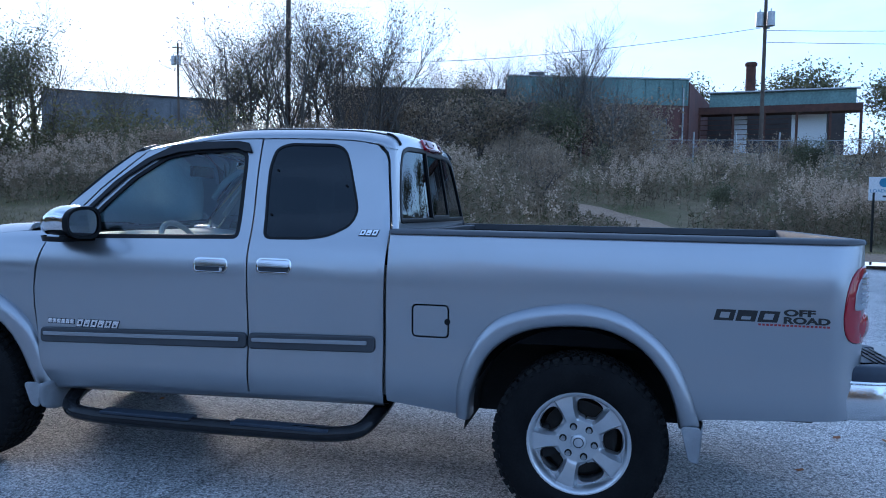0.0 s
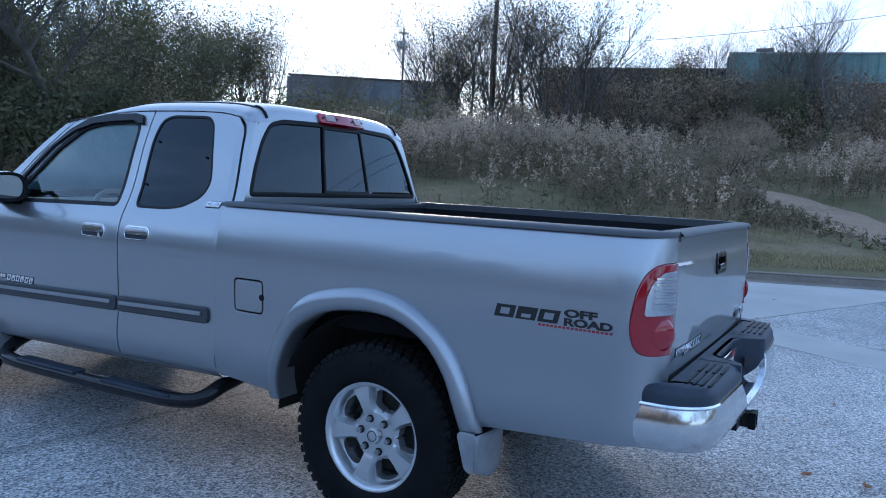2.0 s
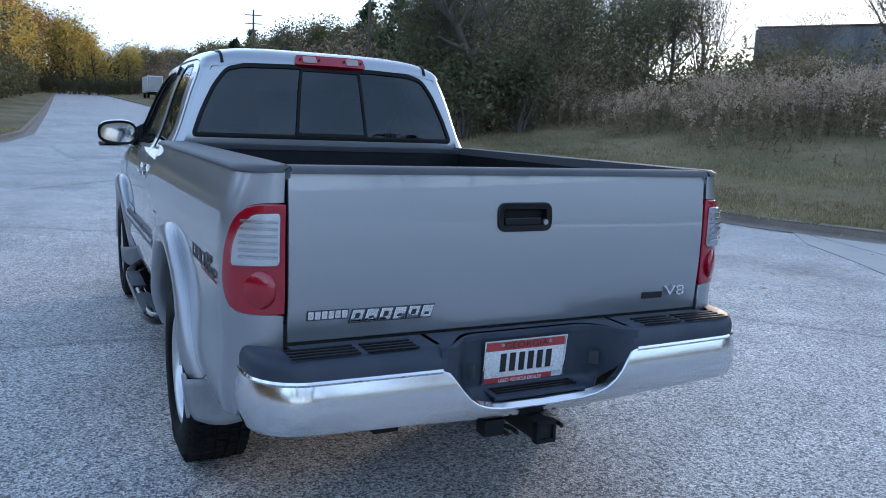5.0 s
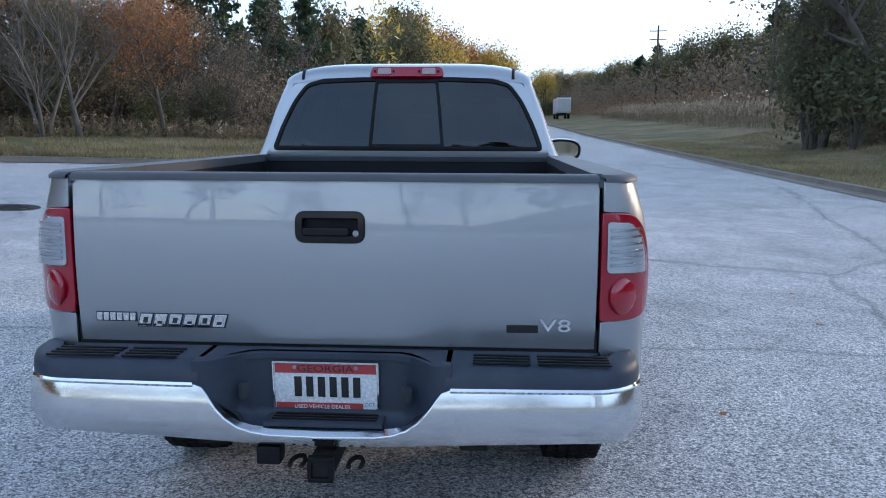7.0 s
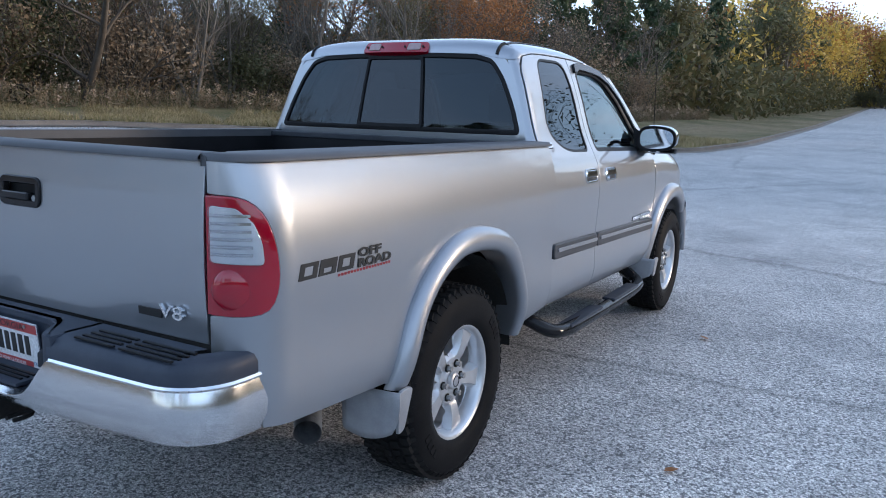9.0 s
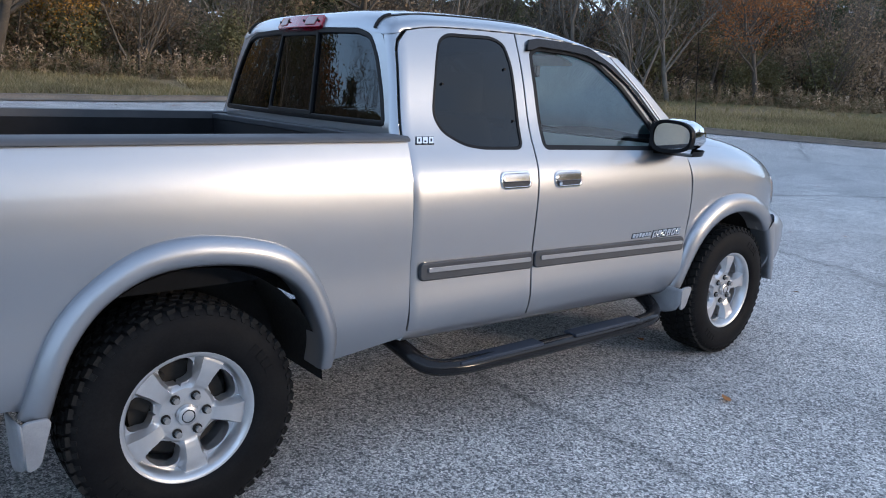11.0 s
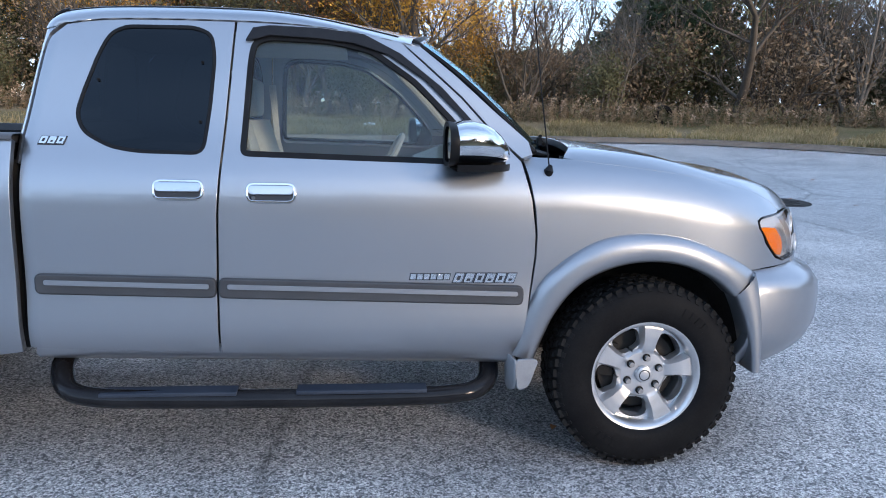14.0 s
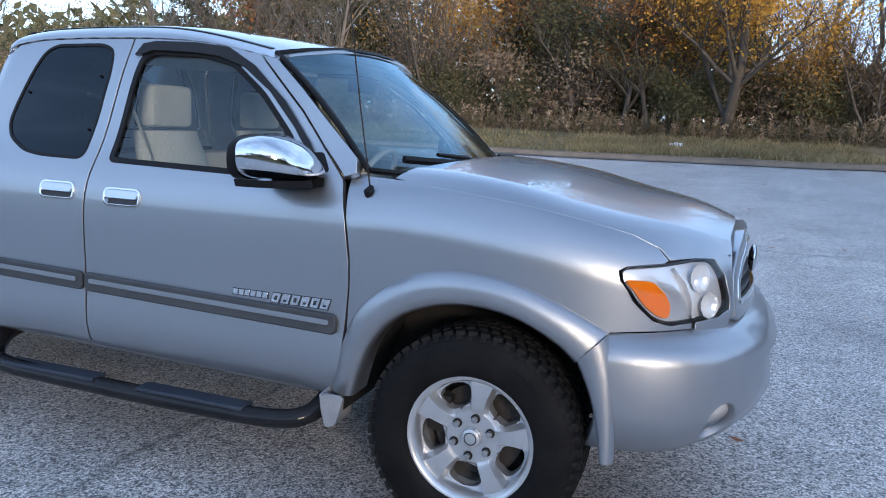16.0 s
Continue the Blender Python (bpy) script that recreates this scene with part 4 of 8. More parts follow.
# the flanks, left and right
for sg in (1, -1):
    side, bed, fr = cab_side(sg), bed_side(sg), nose(sg)
    # front door
    outline = SEAM + top_edge(1.66, 2.26, 8) + [(2.36, 1.60), (2.50, 1.475), (2.62, 1.345)] + DOOR_FRONT
    door = skin("front_door", outline, side, M_PAINT, truck, holes=[FRONT_WIN], step=0.045, depth=0.03, label="silver front door")
    part_glass = skin("window", shrink(FRONT_WIN, -0.006), side, M_GLASS, door, step=0.08, depth=0.004, gap=0, lift=-0.012, label="lightly tinted side window")
    part_glass.visible_shadow = False
    skin("window_seal", shrink(FRONT_WIN, -0.004), side, M_BLACK, door, holes=[shrink(FRONT_WIN, 0.014)], step=0.05, depth=0.012, gap=0, lift=0.001)
    vis = [(1.675, 1.668), (1.70, 1.712), (1.76, 1.722), (1.95, 1.718), (2.12, 1.700), (2.26, 1.630), (2.42, 1.505), (2.56, 1.355), (2.60, 1.30),
           (2.565, 1.318), (2.485, 1.412), (2.355, 1.537), (2.215, 1.628), (2.08, 1.668), (1.95, 1.681), (1.76, 1.688), (1.712, 1.672)]
    skin("rain_visor", vis, side, M_GLOSSBLACK, door, step=0.04, depth=0.02, gap=0, lift=0.016, label="dark smoked window visor")
    # rear access door
    outline = [(0.897, 0.52), (0.897, 1.0), (0.897, 1.3), (0.895, 1.5), (0.895, 1.63), (0.905, 1.665)] + top_edge(0.95, 1.632, 8)[:-1] + SEAM[::-1]
    rdoor = skin("rear_door", outline, side, M_PAINT, truck, holes=[REAR_WIN], step=0.045, depth=0.03, label="silver rear access door")
    skin("window", shrink(REAR_WIN, -0.006), side, M_TINT, rdoor, step=0.06, depth=0.004, gap=0, lift=-0.004, label="black-tinted window pane")
    skin("window_seal", shrink(REAR_WIN, -0.004), side, M_BLACK, rdoor, holes=[shrink(REAR_WIN, 0.006)], step=0.05, depth=0.012, gap=0, lift=0.001)
    for su, sv in ((1.13, 1.505), (1.515, 1.58), (1.515, 1.36)):
        p = Vector(side(su, sv))
        part("screw", cyl_bm(0.006, 0.005, 0.006, (p.x, p.y + sg * 0.001, p.z), "Y", 10), M_BLACK, rdoor)
    skin("cab_corner", [(0.840, 1.20), (0.889, 1.20), (0.889, 1.3), (0.887, 1.5), (0.887, 1.63), (0.896, 1.672), (0.917, 1.697), (0.942, 1.7145), (0.938, 1.717), (0.92, 1.700), (0.840, 1.694)], side, M_PAINT, truck, step=0.02, depth=0.03, gap=0.0, lip=0.0, label="silver rear corner of the cab")
    # door handles: chrome bezel, recess, lever
    for dr, hx, hz in ((door, 1.782, 1.108), (rdoor, 1.450, 1.115)):
        ring = rounded([(hx - 0.088, hz - 0.034), (hx + 0.088, hz - 0.034), (hx + 0.088, hz + 0.034), (hx - 0.088, hz + 0.034)], 0.028, 6)
        han = skin("handle_bezel", ring, side, M_CHROME, dr, holes=[shrink(ring, 0.0045)], step=0.03, depth=0.014, gap=0, lift=0.008, lip=0.004, label="chrome handle surround")
        skin("handle_cup", shrink(ring, 0.003), side, M_TRIM, han, step=0.03, depth=0.004, gap=0, lift=0.003)
        lev = rounded([(hx - 0.078, hz - 0.004), (hx + 0.078, hz - 0.004), (hx + 0.078, hz + 0.024), (hx - 0.078, hz + 0.024)], 0.01, 4)
        skin("handle_lever", lev, side, M_LEVER, han, step=0.03, depth=0.012, gap=0, lift=0.011, lip=0.004, label="chrome pull lever")
        if dr is door:
            p = Vector(side(hx - 0.062, hz - 0.016))
            part("key_lock", cyl_bm(0.009, 0.008, 0.012, (p.x, p.y + sg * 0.008, p.z), "Y", 14), M_CHROME, han)
    # mouldings with a bright insert
    for dr, x0, x1 in ((rdoor, 0.945, 1.572), (door, 1.592, 2.735)):
        zc = lambda x: 0.770 - (x - 0.945) * 0.0262
        ol = [(x0, zc(x0) - 0.033), (x1, zc(x1) - 0.033), (x1, zc(x1) + 0.030), (x0, zc(x0) + 0.030)]
        mo = skin("moulding", rounded(ol, 0.018, 4), side, M_MOULD, dr, step=0.05, depth=0.022, gap=0, lift=0.018, lip=0.007, label="dark grey rubbing strip")
        il = [(x0 + 0.03, zc(x0) - 0.002), (x1 - 0.02, zc(x1) - 0.002), (x1 - 0.02, zc(x1) + 0.014), (x0 + 0.03, zc(x0) + 0.014)]
        skin("moulding_insert", rounded(il, 0.006, 3), side, M_FLARE, mo, step=0.06, depth=0.006, gap=0, lift=0.027, lip=0.002, label="silver insert strip")
    # unlettered badges on the front door and the rear pillar
    u = (2.70, 2.545) if sg > 0 else (2.30, 2.455)
    letter_bars("badge_bar", side, u[0], u[1], 0.785, 0.805, 6, 0.15 * -sg, M_CHROME, door, "small chrome badge letter")
    u = (2.535, 2.29) if sg > 0 else (2.465, 2.71)
    letter_bars("badge_bar", side, u[0], u[1], 0.773, 0.808, 6, 0.35 * -sg, M_CHROME, door, "chrome badge letter", slot=0.27)
    u = (1.045, 0.955) if sg > 0 else (0.955, 1.045)
    letter_bars("badge_bar", side, u[0], u[1], 1.270, 1.294, 3, 0.35 * -sg, M_CHROME, rdoor, "chrome trim badge", slot=0.27)
    # bed flank with the wheel cut-out
    lamp = [(-1.236, 0.884), (-1.11, 0.886), (-1.065, 0.905), (-1.045, 0.96), (-1.046, 1.03), (-1.060, 1.105), (-1.086, 1.160), (-1.135, 1.190), (-1.236, 1.196)]
    lamp = along(lamp, 26)
    outline = [(0.884, 0.505), (0.884, 1.291)] + [(0.86 - 0.12 * i, 1.291) for i in range(1, 16)] + [(-1.238, 1.291), (-1.238, 1.198)] + lamp[::-1][1:-1] + [(-1.238, 0.882), (-1.238, 0.70), (-1.10, 0.66), (-1.085, 0.565), (-0.52, 0.528)] + along(FLARE_R_IN, 26)[::-1] + [(0.55, 0.462)]
    holes = []
    if sg > 0:
        fuel = rounded([(0.588, 0.822), (0.755, 0.822), (0.755, 0.967), (0.588, 0.967)], 0.022, 4)
        holes = [fuel]
    bs = skin("bed_side", outline, bed, M_PAINT, truck, holes=holes, step=0.05, depth=0.03, label="silver pickup bed side panel")
    if sg > 0:
        fd = skin("fuel_door", fuel, bed, M_PAINT, bs, step=0.04, depth=0.02, gap=0.003, label="silver fuel filler door")
        p = Vector(bed(0.592, 0.895))
        part("finger_notch", cyl_bm(0.014, 0.014, 0.006, (p.x, p.y, p.z), "Y", 14), M_BLACK, fd)
    # tail lamp
    tl = thing("tail_lamp", "", "")
    tl.parent = truck
    tl["label"] = "red and clear wrap-round tail lamp"
    body = skin("lens", shrink(lamp, 0.002), bed, M_RED, tl, step=0.03, depth=0.05, gap=0, lift=0.006, lip=0.005, label="red lamp lens")
    clear = [(-1.220, 1.026), (-1.084, 1.022), (-1.088, 1.08), (-1.106, 1.13), (-1.145, 1.166), (-1.220, 1.172)]
    cl = skin("reverse_lens", rounded(clear, 0.012, 3), bed, M_CLEARLENS, body, step=0.025, depth=0.004, gap=0, lift=0.014, lip=0.003, label="clear ribbed reversing lens")
    skin("reflector", rounded(clear, 0.012, 3), bed, M_LAMPSILVER, body, step=0.03, depth=0.003, gap=0, lift=0.0095, lip=0.001)
    for k in range(6):
        z = 1.045 + k * 0.02
        skin("lens_rib", [(-1.214, z), (-1.112, z), (-1.112, z + 0.006), (-1.214, z + 0.006)], bed, M_LEVER, cl, step=0.05, depth=0.003, gap=0, lift=0.0185, lip=0.001)
    bulge = Vector(bed(-1.16, 0.955))
    nb = Vector((-0.75, sg * 0.66, 0))
    bm = bmesh.new()
    bmesh.ops.create_uvsphere(bm, u_segments=24, v_segments=14, radius=1, matrix=Matrix.Translation(bulge - nb * 0.004) @ nb.to_track_quat("Z", "Y").to_matrix().to_4x4() @ Matrix.Diagonal((0.058, 0.06, 0.019, 1)))
    part("brake_lens", bm, M_RED, body, "domed red brake lens")
    # bed decal: plain bars for the brand, letters for the plain words
    us = -0.54 if sg > 0 else -0.98
    d = -1 if sg > 0 else 1
    letter_bars("decal_bar", bed, us, us + d * 0.255, 0.962, 1.008, 3, 0.25 * -sg, M_INK, bs, "black decal block", lift=0.0015, weight=0.76, slot=0.26)
    letter_bars("decal_mark", bed, us + d * 0.175, us + d * 0.45, 0.9475, 0.9555, 18, 0.0, M_DECALRED, bs, "small red decal letter", lift=0.001, weight=0.55)
    for word, zz, wd in (("OFF", 1.003, 0.12), ("ROAD", 0.972, 0.175)):
        xx = us + d * (0.27 + wd / 2)
        turn = Matrix.Rotation(radians(90), 4, "X") if sg < 0 else Matrix.Rotation(radians(180), 4, "Z") @ Matrix.Rotation(radians(90), 4, "X")
        text_mesh("decal_word", word, 0.036, 0.0006, M_INK, bs, Matrix.Translation((xx, sg * (Y_BED(zz) + 0.0025), zz)) @ turn, wd, 0.0016)
    # front fender
    def fp(x, z):
        return (x, s_of(x, z))
    arch = [fp(*p) for p in along(FLARE_F_IN, 26)]
    outline = [fp(*p) for p in DOOR_FRONT[::-1]] + [(2.76, 1.72)] + SEAM_NOSE + LAMP_REAR + [(3.94, 0.885), fp(3.94, 0.826), fp(3.86, 0.822), fp(3.70, 0.815), fp(3.66, 0.76)] + arch[::-1]
    fen = skin("front_fender", outline, fr, M_PAINT, truck, step=0.045, depth=0.03, gap=0.002, label="silver front wing")
    # headlamp
    hl = thing("headlamp", "", "")
    hl.parent = truck
    hl["label"] = "clear headlamp with amber side marker"
    K = 0.38
    fl = lambda x, w: fr(x, w / K)
    sc = lambda pts: [(x, v * K) for x, v in pts]
    lampo = rounded(sc(LAMP), 0.03, 4)
    skin("bezel", lampo, fl, M_BLACK, hl, holes=[shrink(lampo, 0.006)], step=0.03, depth=0.02, gap=0.0, lip=0.0, lift=-0.002)
    skin("reflector", shrink(lampo, 0.002), fl, M_LAMPSILVER, hl, step=0.03, depth=0.01, gap=0.0, lift=-0.016)
    amb = rounded(sc([(3.732, 1.10), (3.775, 1.135), (3.815, 1.16), (3.852, 1.06), (3.872, 0.95), (3.868, 0.875), (3.84, 0.87), (3.80, 0.915), (3.768, 0.98)]), 0.012, 3)
    skin("marker", amb, fl, M_AMBER, hl, step=0.03, depth=0.012, gap=0, lift=-0.006, lip=0.003, label="amber side marker")
    for k in range(6):
        o = k * 0.0085
        skin("marker_rib", sc([(3.826 + o, 1.19), (3.866 + o, 1.06), (3.882 + o, 0.95), (3.880 + o, 0.895), (3.8845 + o, 0.895), (3.8865 + o, 0.95), (3.8705 + o, 1.06), (3.8305 + o, 1.19)]), fl, M_CLEARLENS, hl, step=0.03, depth=0.006, gap=0, lift=-0.008, lip=0.001)
    skin("lamp_divider", sc([(3.866, 1.37), (3.905, 1.24), (3.928, 1.05), (3.932, 0.92), (3.940, 0.92), (3.936, 1.05), (3.913, 1.24), (3.874, 1.37)]), fl, M_LAMPSILVER, hl, step=0.03, depth=0.03, gap=0, lift=0.004, lip=0.002, label="bright divider in the lamp")
    for cx, cs, r in ((3.945, 1.34, 0.047), (3.982, 1.07, 0.044)):
        p = Vector(fr(cx, cs))
        v, f = lathe([(0.004, -0.004), (r * 0.3, -0.003), (r * 0.62, 0.001), (r * 0.9, 0.008), (r, 0.014)], 11, "Z")
        ob = link_mesh("lamp_bowl", v, f, M_LAMPSILVER, hl, False, "bright faceted lamp reflector", 60)
        ob.matrix_local = Matrix.Translation(p - Vector((0.72, sg * 0.62, 0.15)) * 0.012) @ Vector((0.78, sg * 0.6, 0.12)).to_track_quat("Z", "Y").to_matrix().to_4x4()
    skin("lens", shrink(lampo, 0.006), fl, M_CLEARLENS, hl, step=0.03, depth=0.004, gap=0.0, lift=0.008, lip=0.005, label="clear plastic lens")
    # wheel-arch flares: a rolled lip along each opening
    for surf, o_line, i_line, on_nose in ((bed, FLARE_R_OUT, FLARE_R_IN, False), (fr, FLARE_F_OUT, FLARE_F_IN, True)):
        n = 44
        oo, ii = along(o_line, n), along(i_line, n)
        rows = []
        for k in range(n):
            row = []
            for t, out_ in ((-0.01, -0.006), (0.0, 0.010), (0.015, 0.015), (0.07, 0.024), (0.22, 0.038), (0.45, 0.047), (0.7, 0.048), (0.9, 0.041), (1.0, 0.027), (1.03, 0.006), (1.0, -0.02), (0.98, -0.09)):
                x, z = oo[k][0] + (ii[k][0] - oo[k][0]) * t, oo[k][1] + (ii[k][1] - oo[k][1]) * t
                base = Vector(surf(x, s_of(x, z)) if on_nose else surf(x, z))
                row.append((base.x, base.y + sg * out_, base.z))
            rows.append(row)
        v, f = grid_loft(rows)
        if sg < 0:
            f = [tuple(reversed(q)) for q in f]
        link_mesh("wheel_arch_flare", v, f, M_FLARE, truck, True, "satin silver wheel-arch flare", 50)
    # mud flaps behind the wheels
    for x0, x1, z0, z1, yy in ((-0.512, -0.425, 0.330, 0.505, 0.83), (2.705, 2.80, 0.33, 0.475, 0.84)):
        ol = rounded([(x0 + 0.01, z1), (x1, z1), (x1 - 0.035, z0 + 0.035), (x0 + 0.02, z0 + 0.022)], 0.02, 4)
        fl = skin("mud_flap_side", ol, (lambda S: lambda u, v: (u, S * (0.975 - 0.25 * (z1 - v) * 0.25), v))(sg), M_FLAP, truck, step=0.03, depth=0.012, gap=0, lip=0.004, label="grey plastic mud flap edge")
        rows = []
        for i in range(9):
            t = i / 8
            yv = 0.975 - t * 0.24
            rows.append([(x0 + 0.006 - 0.012 * math.sin(t * 3.1) + 0.01 * q, sg * (yv - 0.035 * q ** 3 * (1 - t)), z1 - (z1 - z0 + 0.012 * math.sin(t * 3.1) - 0.02 * (1 - t) ** 4) * q) for q in np.linspace(0, 1, 8)])
        v, f = grid_loft(rows)
        if sg > 0:
            f = [tuple(reversed(q)) for q in f]
        ob = link_mesh("mud_flap", v, f, M_FLAP, truck, True, "grey plastic mud flap", 60)
        so = ob.modifiers.new("thick", "SOLIDIFY")
        so.thickness, so.offset = 0.006, 0
    # running board: bent black tube with two tread pads
    run = smooth_path([(2.62, sg * 0.60, 0.44), (2.64, sg * 0.76, 0.40), (2.60, sg * 0.875, 0.345), (2.45, sg * 0.925, 0.325), (2.0, sg * 0.93, 0.320), (1.4, sg * 0.93, 0.325), (1.15, sg * 0.925, 0.332), (1.02, sg * 0.885, 0.352), (0.965, sg * 0.78, 0.41), (0.96, sg * 0.62, 0.44)], 8)
    v, f = tube(run, 0.042, 16, 0.85)
    step_bar = link_mesh("running_board", v, f, M_GLOSSBLACK, truck, True, "glossy black tubular side step", 60)
    for xa in (1.30, 2.02):
        bm = box_bm((0.50, 0.080, 0.016), (xa + 0.1, sg * 0.925, 0.353), 0.007, 3)
        pad = part("step_pad", bm, M_PADS, step_bar, "ribbed black tread pad")
    # rocker under the doors
    rows = []
    for i in range(12):
        x = 0.91 + (2.72 - 0.91) * i / 11
        zt = 0.505 - (x - 0.91) * 0.0215
        rows.append([(x, sg * 0.872, zt + 0.02), (x, sg * 0.870, zt - 0.016), (x, sg * 0.845, zt - 0.038), (x, sg * 0.78, zt - 0.045)])
    v, f = grid_loft(rows)
    if sg < 0:
        f = [tuple(reversed(q)) for q in f]
    link_mesh("rocker_panel", v, f, M_PAINT, truck, True, "silver sill below the doors", 60)
    # door mirror: black foot, chrome shell, glass
    mir = thing("door_mirror", "", "")
    mir.parent = truck
    mir["label"] = "door mirror with a chrome shell"
    def mirror_ring(mx, top, low, out_, grow_=0.0):
        row = []
        for j in range(36):
            t = 2 * math.pi * j / 36
            cy, cz = math.cos(t), math.sin(t)
            cy, cz = math.copysign(abs(cy) ** 0.72, cy), math.copysign(abs(cz) ** 0.72, cz)
            hw, hh = (out_ - 0.875) / 2 + grow_, (top - low) / 2 + grow_
            row.append((mx, sg * (0.875 + (out_ - 0.875) / 2 + hw * cy), (top + low) / 2 + hh * cz * (1 - 0.08 * cy)))
        return row

    shape = ((2.445, 1.380, 1.232, 1.115), (2.475, 1.388, 1.232, 1.116), (2.51, 1.389, 1.233, 1.113), (2.545, 1.382, 1.234, 1.106), (2.58, 1.368, 1.235, 1.092), (2.61, 1.347, 1.237, 1.070), (2.635, 1.320, 1.240, 1.040), (2.652, 1.292, 1.246, 1.005), (2.660, 1.270, 1.254, 0.97))
    v, f = grid_loft([mirror_ring(*q) for q in shape] + [[(2.661, sg * 0.925, 1.262)] * 36], True)
    if sg > 0:
        f = [tuple(reversed(q)) for q in f]
    link_mesh("mirror_shell", v, f, M_CHROME, mir, True, "polished chrome mirror cap", 60)
    v, f = grid_loft([mirror_ring(2.422, 1.378, 1.226, 1.113, -0.012), mirror_ring(2.418, 1.380, 1.224, 1.115, 0.002), mirror_ring(2.43, 1.380, 1.226, 1.116, 0.004), mirror_ring(2.452, 1.378, 1.228, 1.115, 0.001)], True)
    if sg > 0:
        f = [tuple(reversed(q)) for q in f]
    link_mesh("mirror_housing", v, f, M_BLACK, mir, True, "black mirror housing rim", 50)
    ring = mirror_ring(2.428, 1.370, 1.236, 1.105, -0.004)
    link_mesh("mirror_glass", ring, [tuple(range(36))], M_CHROME, mir, False, "mirror glass")
    v, f = grid_loft([[(p[0], p[1], 1.236) for p in [mirror_ring(q[0], q[1], q[2], q[3])[j] for q in shape for j in (0, 18)]][0::2], [(q[0], sg * (q[3] - 0.01), 1.210) for q in shape], [(q[0], sg * 0.885, 1.210) for q in shape], [(q[0], sg * 0.880, 1.240) for q in shape]])
    link_mesh("mirror_skirt", v, f, M_BLACK, mir, True, "", 40)
    rows = [[(2.47, sg * 0.90, 1.22), (2.60, sg * 0.90, 1.22), (2.60, sg * 0.90, 1.30), (2.48, sg * 0.90, 1.33)], [(2.45, sg * 0.845, 1.222), (2.64, sg * 0.845, 1.235), (2.60, sg * 0.835, 1.31), (2.49, sg * 0.825, 1.37)]]
    v, f = grid_loft(rows, True)
    f += [(0, 1, 2, 3), (4, 5, 6, 7)]
    link_mesh("mirror_foot", v, f, M_BLACK, mir, True, "", 30)
    # black tri-corner of the front window
    skin("window_corner", rounded([(2.50, 1.228), (2.66, 1.262), (2.62, 1.325), (2.535, 1.318), (2.49, 1.37)], 0.012, 3), side, M_BLACK, door, step=0.04, depth=0.01, gap=0, lift=0.004)
    # screen pillar between door and windscreen
    pil = [(2.26, Z_EDGE(2.26)), (2.36, 1.60), (2.50, 1.475), (2.62, 1.345), (2.727, 1.245), (2.775, 1.262), (2.76, 1.315), (2.62, 1.435), (2.48, 1.56), (2.34, 1.672)]
    skin("screen_pillar", pil, side, M_PAINT, truck, step=0.04, depth=0.03, gap=0.002, label="silver windscreen pillar")

# roof
def roof_skin(x, q):
    """q from -1 to 1 across, wrapped on the door tops."""
    u = x
    for _ in range(8):
        u = x - 0.16 * (Z_EDGE(u) - 1.3) * smoothstep(1.3, 0.92, u)
    ze, zc = Z_EDGE(u) - 0.006, Z_ROOF(x)
    w = Y_CAB(Z_EDGE(u) - 0.006) + 0.005
    xr = x + 0.05 * (1 - q * q) * smoothstep(2.0, 2.4, x)
    k = smoothstep(1.7, 2.3, x)
    full, flat = max(0.0, 1 - abs(q) ** 4.5) ** 0.55, 1 - abs(q) ** 2.3
    return (xr, q * w, ze + (zc - ze) * (full * (1 - k) + flat * k))



# rear wall of the cab with its sliding window
wall = [(-0.80, 1.20), (0.80, 1.20), (0.80, 1.35), (0.80, 1.52), (0.80, 1.66), (0.79, 1.688), (0.70, 1.712), (0.4, 1.725), (0, 1.727), (-0.4, 1.725), (-0.70, 1.712), (-0.79, 1.688), (-0.80, 1.66), (-0.80, 1.52), (-0.80, 1.35)]
glass_out = rounded([(-0.772, 1.335), (0.772, 1.335), (0.768, 1.45), (0.74, 1.60), (0.70, 1.685), (0.60, 1.708), (0.3, 1.716), (-0.3, 1.716), (-0.60, 1.708), (-0.70, 1.685), (-0.74, 1.60), (-0.768, 1.45)], 0.03)
back = skin("cab_rear_wall", wall, cab_back, M_PAINT, truck, holes=[glass_out], step=0.05, depth=0.03, gap=0.0, lip=0.0, label="silver rear wall of the cab")
rw = thing("rear_window", "", "")
rw.parent = truck
rw["label"] = "dark tinted sliding rear window"
skin("window_seal", shrink(glass_out, -0.004), cab_back, M_BLACK, rw, holes=[shrink(glass_out, 0.012)], step=0.05, depth=0.014, gap=0, lift=0.004, lip=0.005, label="black rubber seal")
for y0, y1 in ((-0.79, -0.215), (0.215, 0.79)):
    pane = [p for p in glass_out]
    clipped = [(min(max(p[0], y0), y1), p[1]) for p in pane]
    cl = []
    for p in clipped:
        if not cl or (abs(p[0] - cl[-1][0]) + abs(p[1] - cl[-1][1])) > 0.004:
            cl.append(p)
    skin("pane", cl, cab_back, M_TINT_REAR, rw, step=0.06, depth=0.004, gap=0, lift=-0.006, lip=0, label="black-tinted pane")
mid = [(-0.205, 1.352), (0.205, 1.352), (0.205, 1.70), (-0.205, 1.70)]
skin("pane", mid, cab_back, M_TINT_REAR, rw, step=0.06, depth=0.004, gap=0, lift=-0.002, lip=0, label="black-tinted sliding pane")
